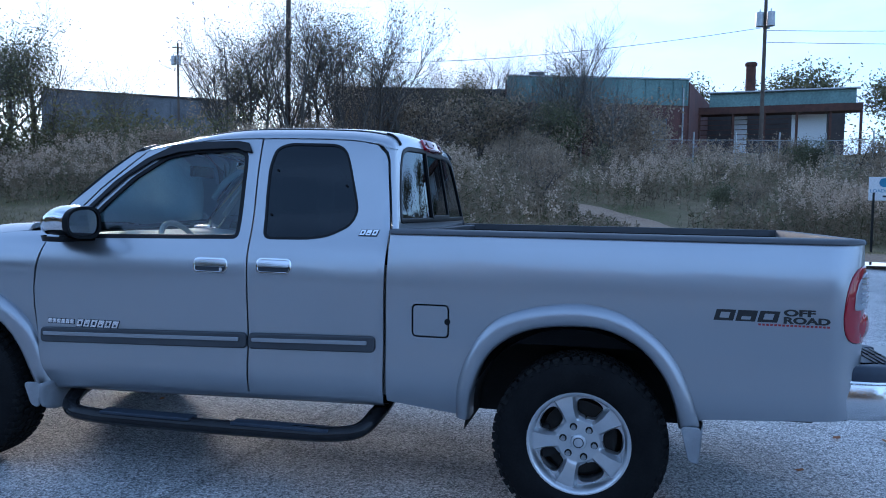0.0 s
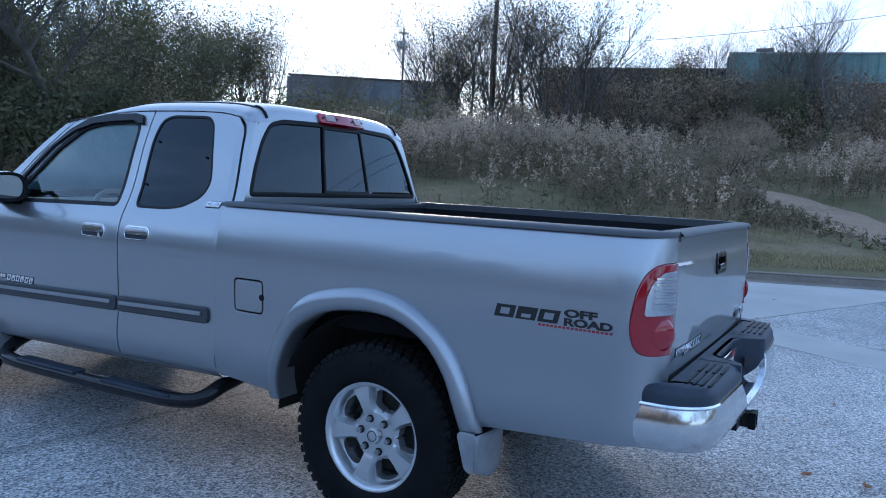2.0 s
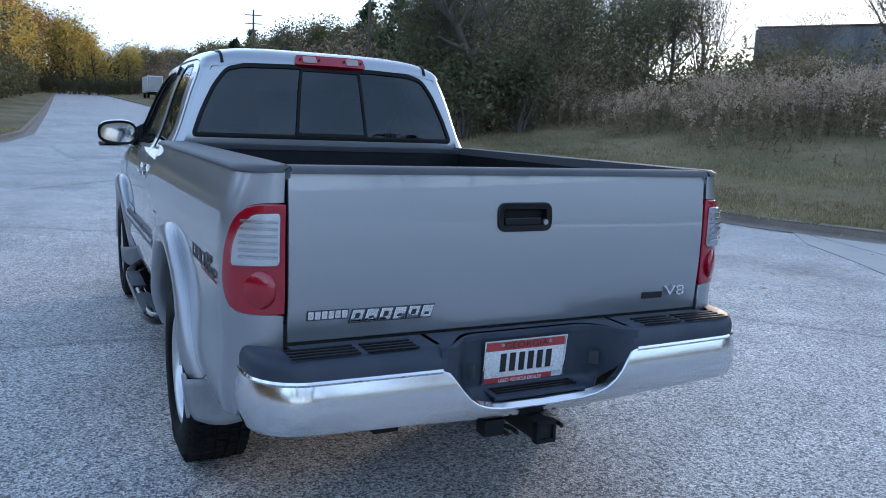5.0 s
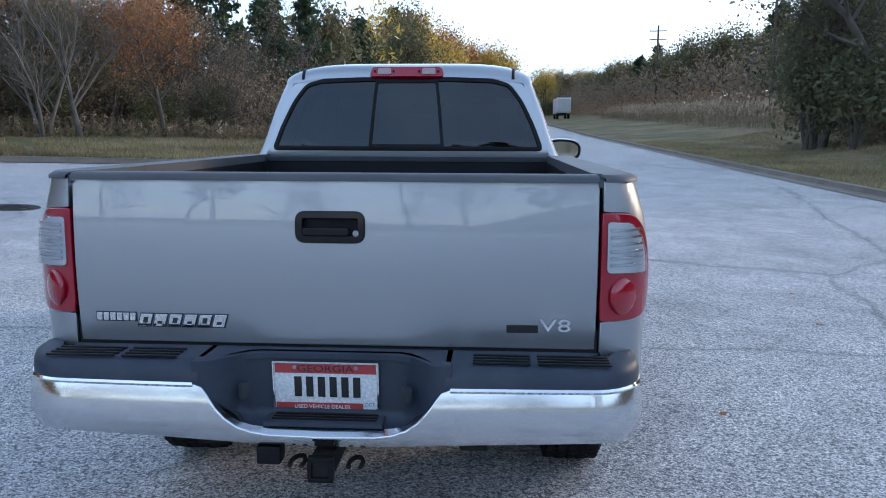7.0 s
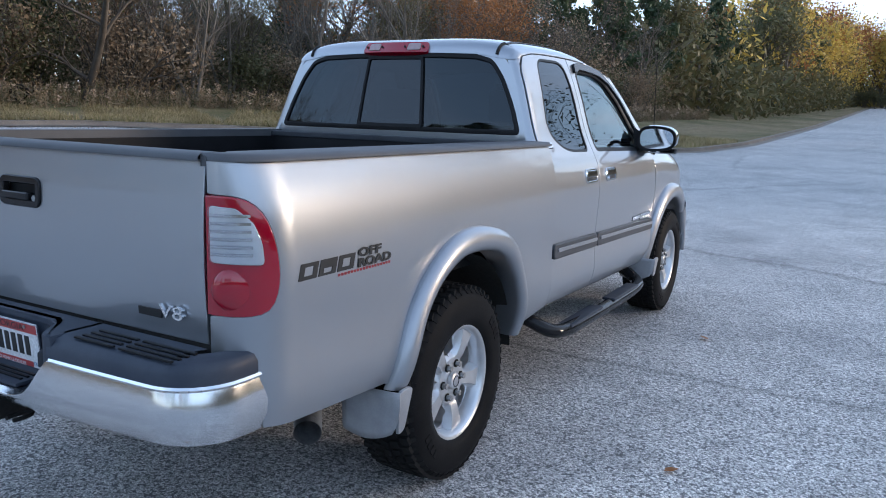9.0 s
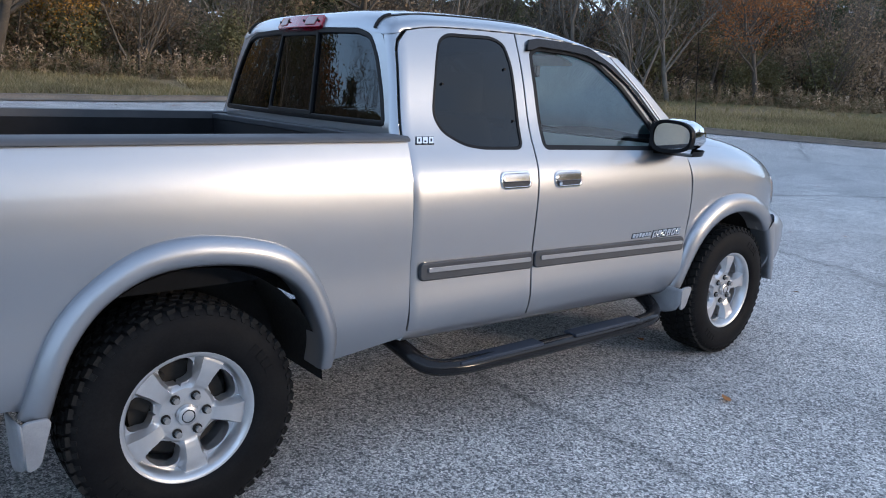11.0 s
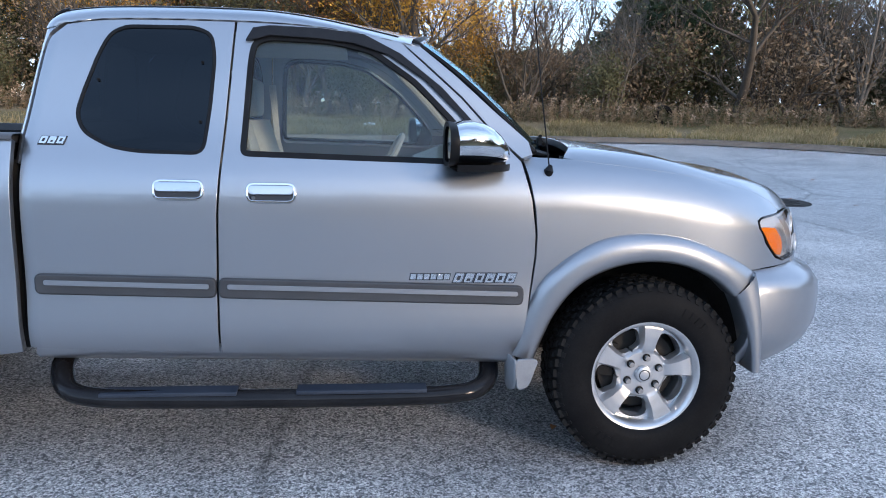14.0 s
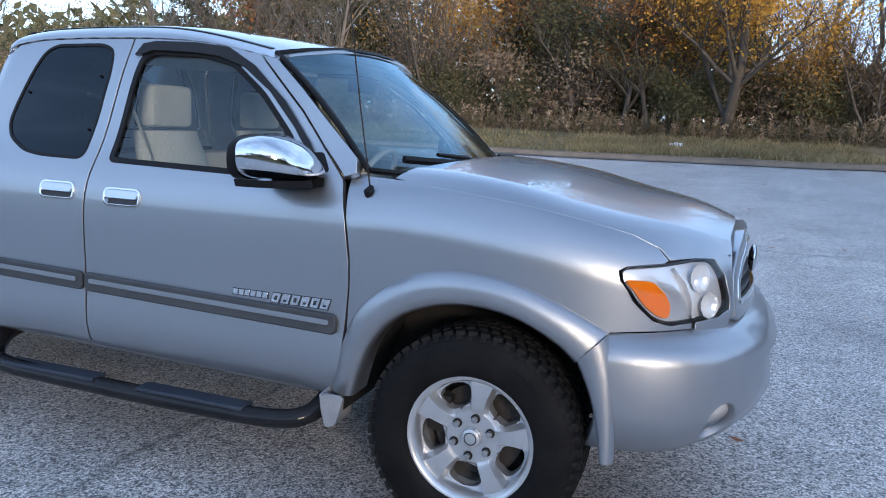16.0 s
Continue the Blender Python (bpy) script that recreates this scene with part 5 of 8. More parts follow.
skin("slider_frame", rounded([(-0.214, 1.345), (0.214, 1.345), (0.214, 1.708), (-0.214, 1.708)], 0.015, 3), cab_back, M_BLACK, rw, holes=[rounded([(-0.202, 1.360), (0.202, 1.360), (0.202, 1.694), (-0.202, 1.694)], 0.015, 3)], step=0.06, depth=0.012, gap=0, lift=0.006, lip=0.003)

# roof panel
corner = [(1.003, 0.95), (1.008, 0.966), (1.016, 0.981), (1.028, 0.992), (1.045, 0.998)]
rim_ = [(1.0, 0.93 * i / 12) for i in range(13)] + corner
roof = skin("cab_roof", [(x, q) for x, q in rim_[1:]] + [(1.09 + i * 0.14, 0.998) for i in range(9)] + [(2.335, 0.998), (2.365, 0.6), (2.37, 0), (2.365, -0.6), (2.335, -0.998)] + [(2.17 - i * 0.14, -0.998) for i in range(9)] + [(x, -q) for x, q in rim_[::-1]], roof_skin, M_PAINT, truck, step=0.045, depth=0.02, gap=0.0, lip=0.0, away=(1.6, 0, 1.2), label="silver cab roof")
low = [(0.8 * i / 12, float(np.interp(0.8 * i / 12, [0, 0.3, 0.6, 0.7, 0.76, 0.8], [1.724, 1.724, 1.717, 1.704, 1.694, 1.690]))) for i in range(13)]
rows = []
for sy in (-1, 1):
    half = []
    for k, (x, q) in enumerate(rim_):
        top = Vector(roof_skin(x, sy * q))
        if k < 13:
            foot = Vector(cab_back(sy * low[k][0], low[k][1])) + Vector((-0.004, 0, 0))
        else:
            foot = Vector(cab_side(sy)((0.858, 0.882, 0.906, 0.930, 0.955)[k - 13], (1.690, 1.692, 1.696, 1.704, 1.716)[k - 13])) + Vector((-0.003, sy * 0.003, 0))
        bend = Vector((foot.x + (top.x - foot.x) * 0.22, foot.y + (top.y - foot.y) * 0.3, top.z - 0.008))
        half.append([tuple(top * (1 - t) ** 2 + bend * 2 * t * (1 - t) + foot * t * t) for t in (0.0, 0.12, 0.25, 0.38, 0.5, 0.62, 0.75, 0.88, 1.0)])
    rows = half[::-1] if sy < 0 else rows + half[1:]
v, f = grid_loft(rows)
link_mesh("roof_rear_edge", v, f, M_PAINT, roof, True, "", 70)
for k in (len(rows) // 2 - 11, len(rows) // 2 + 11):
    v, f = tube([(p[0] - 0.001, p[1], p[2] + 0.001) for p in rows[k][:8]], 0.0085, 8)
    link_mesh("roof_ditch_end", v, f, M_BLACK, roof)
for sy in (-1, 1):
    skin("roof_ditch", [(1.002, sy * 0.86 - 0.012), (2.25, sy * 0.86 - 0.012), (2.25, sy * 0.86 + 0.012), (1.002, sy * 0.86 + 0.012)], roof_skin, M_BLACK, roof, step=0.08, depth=0.004, gap=0, lip=0.001, lift=0.003, away=(1.6, 0, 1.2), label="black roof seam strip")

# high brake lamp over the rear window
hb = thing("high_brake_lamp", "", "")
hb.parent = truck
hb["label"] = "red high-level brake lamp with clear cargo lights"
def hb_surf(u, v):
    return (0.898 + (v - 1.742) * 0.6 - 0.02 * (1 - (u / 0.2) ** 2), u, v - 0.012)
hbo = rounded([(-0.198, 1.740), (0.198, 1.740), (0.188, 1.788), (-0.188, 1.788)], 0.014, 4)
skin("lens", hbo, hb_surf, M_RED, hb, step=0.03, depth=0.03, gap=0, lip=0.005, lift=0.004, label="red lens")
for sy in (-1, 1):
    ol = rounded([(sy * 0.12 - 0.035, 1.747), (sy * 0.12 + 0.035, 1.747), (sy * 0.12 + 0.033, 1.779), (sy * 0.12 - 0.033, 1.779)], 0.006, 3)
    skin("cargo_lens", ol, hb_surf, M_FROST, hb, step=0.02, depth=0.004, gap=0, lip=0.002, lift=0.009, label="frosted cargo light lens")
    for yy in (0.172, 0.07):
        p = Vector(hb_surf(sy * yy, 1.764))
        part("screw", cyl_bm(0.006, 0.005, 0.006, (p.x - 0.008, p.y, p.z + 0.002), "X", 10), M_BLACK, hb)

# windscreen
def screen(q, t):
    """q across -1..1, t 0 at the foot, 1 at the top."""
    y = q * (0.79 + (0.655 - 0.79) * t)
    x = 2.985 + (2.405 - 2.985) * t - (0.20 - 0.11 * t) * abs(q) ** 2.2
    z = 1.225 + (1.742 - 1.225) * t - (0.055 * t) * abs(q) ** 2.2 + (0.045 * (1 - t)) * abs(q) ** 2 + 0.03 * math.sin(t * math.pi)
    return (x, y, z)


ws = [(-1, 0), (-0.5, 0), (0, 0), (0.5, 0), (1, 0), (1, 0.5), (1, 1), (0.5, 1), (0, 1), (-0.5, 1), (-1, 1), (-1, 0.5)]
wscreen = skin("windscreen", ws, screen, M_SHIELD, truck, step=0.1, depth=0.005, gap=0, lip=0, label="green-tinted windscreen")
wscreen.visible_shadow = False
wr = [screen(q, t) for q, t in [(-1 + 0.1 * i, 0.0) for i in range(20)] + [(1, 0.1 * i) for i in range(10)] + [(1 - 0.1 * i, 1.0) for i in range(20)] + [(-1, 1 - 0.1 * i) for i in range(10)] + [(-1, 0)]]
v, f = tube([(p[0] + 0.004, p[1], p[2] + 0.002) for p in wr], 0.012, 6)
link_mesh("windscreen_seal", v, f, M_BLACK, wscreen)
# cowl
rows = []
for i in range(21):
    q = -1 + i * 0.1
    a = Vector(screen(q, 0.02))
    rows.append([(a.x - 0.02, a.y, a.z - 0.012), (a.x + 0.04, a.y * 1.01, a.z - 0.022), (a.x + 0.11, a.y * 1.02, a.z - 0.02), (a.x + 0.13, a.y * 1.02, a.z - 0.06)])
v, f = grid_loft(rows)
link_mesh("cowl_panel", v, f, M_BLACK, truck, True, "black cowl grille under the windscreen", 60)
# wipers
for y0, y1 in ((-0.62, -0.02), (-0.02, 0.58)):
    wp = thing("wiper", "", "")
    wp.parent = truck
    wp["label"] = "black windscreen wiper"
    a, b = Vector((2.99, y1 + 0.02, 1.262)), Vector(screen(y0 / 0.78, 0.07)) + Vector((0.03, 0, 0.035))
    v, f = tube([a, a.lerp(b, 0.3) + Vector((0, 0, 0.025)), a.lerp(b, 0.65) + Vector((0, 0, 0.02))], [0.014, 0.011, 0.008], 8)
    link_mesh("wiper_arm", v, f, M_BLACK, wp)
    v, f = tube([Vector(screen((y0 + k * 0.1) / 0.78, 0.06)) + Vector((0.02, 0, 0.022)) for k in range(6)], 0.011, 6, 1.5)
    link_mesh("wiper_blade", v, f, M_BLACK, wp)
    part("wiper_pivot", cyl_bm(0.018, 0.016, 0.04, a, "Z", 12), M_BLACK, wp)

# bonnet from seam to seam
def bonnet(x, q):
    s = 3 - abs(q)
    return nose(1 if q >= 0 else -1)(x, s)


edge = [(x, 3 - v) for x, v in SEAM_NOSE[1:]] + [(3.936, 1.435), (3.98, 1.392), (4.018, 1.545), (4.042, 1.80), (4.044, 1.93), (4.012, 2.035), (3.944, 2.112), (3.944, 2.20), (4.045, 2.16), (4.068, 1.91), (4.050, 1.48), (4.034, 0.87), (4.046, 0.26)]
rear_edge = [(2.90 + 0.11 * (1 - t * t), t * 1.31) for t in np.linspace(-1, 1, 17)]
outline = rear_edge + edge + [(x, -q) for x, q in edge[::-1]]
skin("bonnet", outline, bonnet, M_PAINT, truck, step=0.045, depth=0.03, gap=0.002, lip=0.004, away=(3.4, 0, 0.6), label="silver bonnet with a raised centre")
# grille
gr = thing("grille", "", "")
gr.parent = truck
gr["label"] = "chrome-framed front grille with black bars"
def grille_face(u, v):
    return (4.122 - 0.058 * (u / 0.5) ** 2 - 0.20 * (v - 0.93), u, v)


gr_out = rounded([(-0.53, 0.83), (0.53, 0.83), (0.535, 0.90), (0.50, 0.985), (0.40, 1.045), (0.2, 1.095), (-0.2, 1.095), (-0.40, 1.045), (-0.50, 0.985), (-0.535, 0.90)], 0.03)
gr_in = shrink(gr_out, 0.045)
skin("grille_surround", gr_out, grille_face, M_PAINT, gr, holes=[gr_in], step=0.04, depth=0.09, gap=0, lip=0.008, away=(3.5, 0, 0.95), label="silver grille surround")
skin("grille_chrome", shrink(gr_in, -0.004), grille_face, M_CHROME, gr, holes=[shrink(gr_in, 0.014)], step=0.04, depth=0.02, gap=0, lip=0.004, lift=0.004, away=(3.5, 0, 0.95), label="chrome inner ring")
for z in (0.905, 0.95, 0.995, 1.035):
    rows = []
    for i in range(17):
        y = -0.50 + i * 0.0625
        x = grille_face(y, z)[0] - 0.012
        rows.append([(x - 0.04, y, z + 0.012), (x, y, z + 0.010), (x, y, z - 0.010), (x - 0.04, y, z - 0.012)])
    v, f = grid_loft(rows, True)
    link_mesh("grille_bar", v, f, M_TRIM, gr, True, "dark grille bar", 40)
part("grille_backing", box_bm((0.02, 1.0, 0.22), (3.96, 0, 0.95)), M_DARK, gr)
bm = bmesh.new()
bmesh.ops.create_uvsphere(bm, u_segments=24, v_segments=12, radius=1, matrix=Matrix.Translation((4.122, 0, 0.97)) @ Matrix.Diagonal((0.018, 0.085, 0.055, 1)))
part("grille_emblem", bm, M_CHROME, gr, "plain oval chrome emblem")

# front bumper: one painted shell with lamp recesses
def bumper_front(u, v):
    """u across in arc metres, v height."""
    a = max(-1.0, min(1.0, u / 1.22))
    y = 0.94 * math.copysign(1 - (1 - abs(a)) ** 1.75, a)
    x = 4.235 - 0.56 * abs(a) ** 2.4
    bulge = 0.05 * math.cos((v - 0.66) / 0.22 * 1.35)
    tuck = -0.10 * max(0.0, (0.56 - v) / 0.15) ** 2
    top = -0.13 * max(0.0, (v - 0.735) / 0.095) ** 2
    n = Vector((1.0 - abs(a) * 0.6, math.copysign(abs(a), a), 0)).normalized()
    k = bulge + tuck + top - 0.05
    return (x + n.x * k, y + n.y * k * 0.7, v)


fb_out = [(-1.205, 0.415), (-0.9, 0.40), (-0.5, 0.405), (0, 0.41), (0.5, 0.405), (0.9, 0.40), (1.205, 0.415), (1.215, 0.6), (1.205, 0.812), (0.9, 0.822), (0.6, 0.832), (0.3, 0.835), (0, 0.836), (-0.3, 0.835), (-0.6, 0.832), (-0.9, 0.822), (-1.205, 0.812), (-1.215, 0.6)]
fogs = [[(sy * 0.735 + 0.088 * math.cos(t), 0.525 + 0.078 * math.sin(t)) for t in np.linspace(0, 2 * math.pi, 20, endpoint=False)] for sy in (-1, 1)]
intake = rounded([(-0.36, 0.56), (0.36, 0.56), (0.42, 0.72), (-0.42, 0.72)], 0.04, 4)
low_in = rounded([(-0.4, 0.44), (0.4, 0.44), (0.4, 0.50), (-0.4, 0.50)], 0.02, 3)
fbump = skin("front_bumper", fb_out, bumper_front, M_FLARE, truck, holes=fogs + [intake, low_in], step=0.05, depth=0.05, gap=0, lip=0.008, away=(3.4, 0, 0.6), label="silver one-piece front bumper")
for sy, fo in zip((-1, 1), fogs):
    fg = thing("fog_lamp", "", "")
    fg.parent = truck
    fg["label"] = "round clear fog lamp"
    skin("fog_lens", shrink(fo, 0.006), bumper_front, M_CLEARLENS, fg, step=0.03, depth=0.005, gap=0, lift=-0.02, lip=0.003, away=(3.4, 0, 0.6), label="clear fog lamp lens")
    skin("fog_bowl", shrink(fo, 0.004), bumper_front, M_LAMPSILVER, fg, step=0.03, depth=0.01, gap=0, lift=-0.028, lip=0, away=(3.4, 0, 0.6))
for hole in (intake, low_in):
    skin("intake_mesh", shrink(hole, -0.01), bumper_front, M_DARK, fbump, step=0.08, depth=0.01, gap=0, lift=-0.045, lip=0, away=(3.4, 0, 0.6), label="black bumper intake")
for sg in (1, -1):
    oo = along([(3.69, 0.812), (3.722, 0.70), (3.738, 0.56), (3.742, 0.402)], 24)
    ii = along([(3.605, 0.722), (3.648, 0.63), (3.682, 0.52), (3.700, 0.402)], 24)
    rows = []
    for (ox, oz), (ix, iz) in zip(oo, ii):
        row = []
        for t, out_ in ((-0.02, -0.01), (0.0, 0.012), (0.1, 0.028), (0.3, 0.040), (0.6, 0.045), (0.9, 0.040), (1.0, 0.026), (1.02, 0.0), (1.0, -0.08)):
            row.append((ox + (ix - ox) * t, sg * (0.905 + out_), oz + (iz - oz) * t))
        rows.append(row)
    v, f = grid_loft(rows)
    if sg < 0:
        f = [tuple(reversed(q)) for q in f]
    link_mesh("bumper_end", v, f, M_FLARE, fbump, True, "silver bumper end strip behind the wheel cut-out", 70)

# tailgate
def gate(u, v):
    return (-1.146 - 0.012 * math.sin((v - 0.80) / 0.47 * math.pi) + 0.006 * (u / 0.77) ** 2, u, v)


gate_out = [(-0.776, 0.792), (0.776, 0.792), (0.776, 1.290), (-0.776, 1.290)]
hnd = rounded([(-0.098, 1.108), (0.098, 1.108), (0.098, 1.192), (-0.098, 1.192)], 0.026, 5)
tg = skin("tailgate", gate_out, gate, M_PAINT, truck, holes=[shrink(hnd, 0.006)], step=0.06, depth=0.05, gap=0.002, lip=0.004, label="silver tailgate")
skin("tailgate_inner", [(-0.76, 0.82), (0.76, 0.82), (0.76, 1.27), (-0.76, 1.27)], lambda u, v: (-1.085, u, v), M_LINER, tg, step=0.3, depth=0.02, gap=0, away=(-1.4, 0, 1), label="black inner tailgate liner")
gh = skin("handle_bezel", hnd, gate, M_GLOSSBLACK, tg, holes=[shrink(hnd, 0.014)], step=0.03, depth=0.02, gap=0, lift=0.008, lip=0.005, label="black tailgate handle surround")
skin("handle_cup", shrink(hnd, 0.01), gate, M_BLACK, gh, step=0.04, depth=0.004, gap=0, lift=-0.02)
part("handle_lever", box_bm((0.025, 0.135, 0.024), (-1.158, 0.012, 1.137), 0.009, 3), M_GLOSSBLACK, gh, "black lever")
part("key_lock", cyl_bm(0.009, 0.009, 0.012, (-1.158, -0.076, 1.133), "X", 14), M_STEEL, gh)
letter_bars("badge_bar", gate, 0.715, 0.592, 0.862, 0.884, 6, -0.05, M_CHROME, tg, "small chrome badge letter")
letter_bars("badge_bar", gate, 0.588, 0.315, 0.846, 0.882, 6, -0.3, M_CHROME, tg, "chrome badge letter", slot=0.27)
skin("badge_bar", [(-0.605, 0.846), (-0.515, 0.846), (-0.515, 0.867), (-0.605, 0.867)], gate, M_INK, tg, step=0.05, depth=0.006, gap=0, lip=0.001, lift=0.005, label="black engine badge bar")
text_mesh("badge_word", "V8", 0.052, 0.004, M_CHROME, tg, Matrix.Translation((-1.158, -0.655, 0.869)) @ Matrix.Rotation(radians(-90), 4, "Z") @ Matrix.Rotation(radians(90), 4, "X"), 0.09)
# rail caps
for sg in (1, -1):
    rows = []
    for x in [0.884 - 1.864 * i / 12 for i in range(13)] + [-0.98 - 0.170 * math.sin(math.pi / 2 * i / 14) for i in range(1, 15)]:
        yo = Y_BED(1.27)
        k = max(0.0, (-0.98 - x) / 0.165)
        yo -= (yo - 0.782) * (1 - math.sqrt(max(0.0, 1 - min(k, 1) ** 2)))
        ins = 0.785 if x < -1.06 else min(0.76, yo - 0.04)
        rows.append([(x, sg * (yo + 0.006), 1.284), (x, sg * (yo + 0.005), 1.294), (x, sg * (yo - 0.012), 1.304), (x, sg * min(ins, yo - 0.012), 1.305), (x, sg * min(ins, yo - 0.013), 1.296), (x, sg * min(ins, yo - 0.013), 1.20 if x > -1.06 else 1.27)])
    v, f = grid_loft(rows)
    if sg < 0:
        f = [tuple(reversed(q)) for q in f]
    link_mesh("bed_rail_cap", v, f, M_RAIL, truck, True, "dark grey plastic bed rail cap", 60)
rows = []
for i in range(21):
    y = -0.768 + 1.536 * i / 20
    rows.append([(-1.158, y, 1.283), (-1.158, y, 1.295), (-1.145, y, 1.304), (-1.085, y, 1.305), (-1.078, y, 1.292), (-1.078, y, 1.24)])
v, f = grid_loft(rows)
link_mesh("tailgate_cap", v, [tuple(reversed(q)) for q in f], M_RAIL, tg, True, "dark grey plastic tailgate cap", 60)
# bed tub
tub = thing("bed_tub", "", "")
tub.parent = truck
tub["label"] = "black plastic bed liner"
part("tub_floor", box_bm((1.92, 1.55, 0.03), (-0.12, 0, 0.80)), M_LINER, tub)
for sg in (1, -1):
    part("tub_wall", box_bm((1.94, 0.04, 0.48), (-0.12, sg * 0.775, 1.03), 0.008), M_LINER, tub)
part("tub_front", box_bm((0.05, 1.60, 0.50), (0.825, 0, 1.035), 0.01), M_LINER, tub)
part("tub_cap", box_bm((0.06, 1.62, 0.03), (0.825, 0, 1.283), 0.01, 3), M_TRIM, tub)

# rear bumper
def bumper_rear(u, v):
    a = abs(u)
    if a <= 0.74:
        x, y, nx, ny = -1.325 + 0.018 * (a / 0.74) ** 2, a, -1.0, 0.0
    else:
        t = min((a - 0.74) / 0.16, math.pi / 2)
        ex = max(0.0, a - 0.74 - 0.16 * math.pi / 2)
        x, y, nx, ny = -1.307 + 0.16 * (1 - math.cos(t)) + ex, 0.74 + 0.155 * math.sin(t), -math.cos(t), math.sin(t)
    k = 0.018 * math.sin((v - 0.53) / 0.18 * math.pi) - 0.025 * max(0.0, (0.575 - v) / 0.06) ** 2
    return (x + nx * k, math.copysign(y + ny * k, u), v)


rb = thing("rear_bumper", "", "")
rb.parent = truck
rb["label"] = "chrome rear bumper with a dark step pad"
rb.location.z = 0.022
ch = []
for s_ in (1,):
    right = [(0.0, 0.522), (0.2, 0.528), (0.45, 0.545), (0.75, 0.556), (1.0, 0.549), (1.155, 0.545), (1.165, 0.64), (1.16, 0.702), (0.9, 0.702), (0.6, 0.702), (0.365, 0.702), (0.338, 0.692), (0.318, 0.665), (0.298, 0.636), (0.272, 0.606), (0.24, 0.582), (0.20, 0.566), (0.15, 0.557), (0.0, 0.553)]
    ch = right + [(-a, b) for a, b in right[::-1]][1:-1]
skin("chrome_shell", ch, bumper_rear, M_CHROME_WORN, rb, step=0.035, depth=0.03, gap=0, lip=0.006, away=(-0.9, 0, 0.62), label="scuffed brushed chrome shell")
for s_ in (1, -1):
    v, f = tube([bumper_rear(s_ * (0.36 + 0.8 * i / 24), 0.702) for i in range(25)], 0.008, 6)
    link_mesh("chrome_bead", v, f, M_CHROME, rb, True, "bright chrome bead")
    rows = []
    for i in range(25):
        u = s_ * (0.345 + 0.815 * i / 24)
        e = Vector(bumper_rear(u, 0.70))
        inn = Vector((-1.153 if abs(u) < 0.80 else e.x + 0.06, min(abs(e.y), 0.84) * s_ if abs(u) < 0.80 else e.y - s_ * 0.06, 0))
        rows.append([(e.x, e.y, 0.708), (e.x + (0.002), e.y, 0.738), (e.x + (inn.x - e.x) * 0.12, e.y + (inn.y - e.y) * 0.12, 0.760), (e.x + (inn.x - e.x) * 0.3, e.y + (inn.y - e.y) * 0.3, 0.768), (inn.x, inn.y, 0.768)])
    v, f = grid_loft(rows)
    if s_ < 0:
        f = [tuple(reversed(q)) for q in f]
    pad = link_mesh("step_pad", v, [tuple(reversed(q)) for q in f], M_PADS, rb, True, "dark ribbed step pad", 60)
    for y0, y1 in ((0.42, 0.58), (0.60, 0.80)):
        for k in range(4):
            part("pad_rib", box_bm((0.012, y1 - y0, 0.006), (-1.285 + k * 0.026, s_ * (y0 + y1) / 2, 0.7705), 0.002, 1), M_BLACK, pad)


def pocket(u, v):
    """The moulded centre with the recess for the plate."""
    w = smoothstep(0.335, 0.205, abs(u)) * smoothstep(0.56, 0.60, v)
    return (-1.322 + 0.118 * w - 0.0 * v, u, v)


skin("centre_pad", [(-0.365, 0.708), (-0.338, 0.694), (-0.318, 0.667), (-0.298, 0.638), (-0.272, 0.608), (-0.24, 0.584), (-0.20, 0.568), (-0.15, 0.559), (0.0, 0.555), (0.15, 0.559), (0.20, 0.568), (0.24, 0.584), (0.272, 0.608), (0.298, 0.638), (0.318, 0.667), (0.338, 0.694), (0.365, 0.708), (0.36, 0.765), (-0.36, 0.765)], pocket, M_PADS, rb, step=0.022, depth=0.02, gap=0, lip=0.003, away=(-0.9, 0, 0.62), label="dark moulded bumper centre")
ctop = [(-0.36, -1.318), (-0.325, -1.30), (-0.25, -1.225), (-0.18, -1.204), (0.18, -1.204), (0.25, -1.225), (0.325, -1.30), (0.36, -1.318), (0.36, -1.153), (-0.36, -1.153)]
skin("centre_top", ctop, lambda u, v: (v, u, 0.768), M_PADS, rb, step=0.05, depth=0.02, gap=0, lip=0.004, away=(-1.2, 0, 0.3), label="dark bumper top")
for s_ in (1, -1):
    part("plate_light", box_bm((0.02, 0.035, 0.045), (-1.262, s_ * 0.232, 0.668), 0.006, 2, Euler((0, 0, s_ * 0.9)).to_matrix()), M_TRIM, rb, "small plate light")
part("bumper_lip", box_bm((0.10, 0.34, 0.012), (-1.26, 0, 0.586), 0.004), M_PADS, rb)
for k in range(3):
    part("pad_rib", box_bm((0.008, 0.30, 0.006), (-1.24 - k * 0.02, 0, 0.594)), M_BLACK, rb)
# dark backing added so no bright ground shows through the plate pocket
part("bumper_core", box_bm((0.02, 1.3, 0.19), (-1.18, 0, 0.655)), M_DARK, rb)
part("gate_sill", box_bm((0.03, 1.56, 0.14), (-1.12, 0, 0.76)), M_DARK, rb)

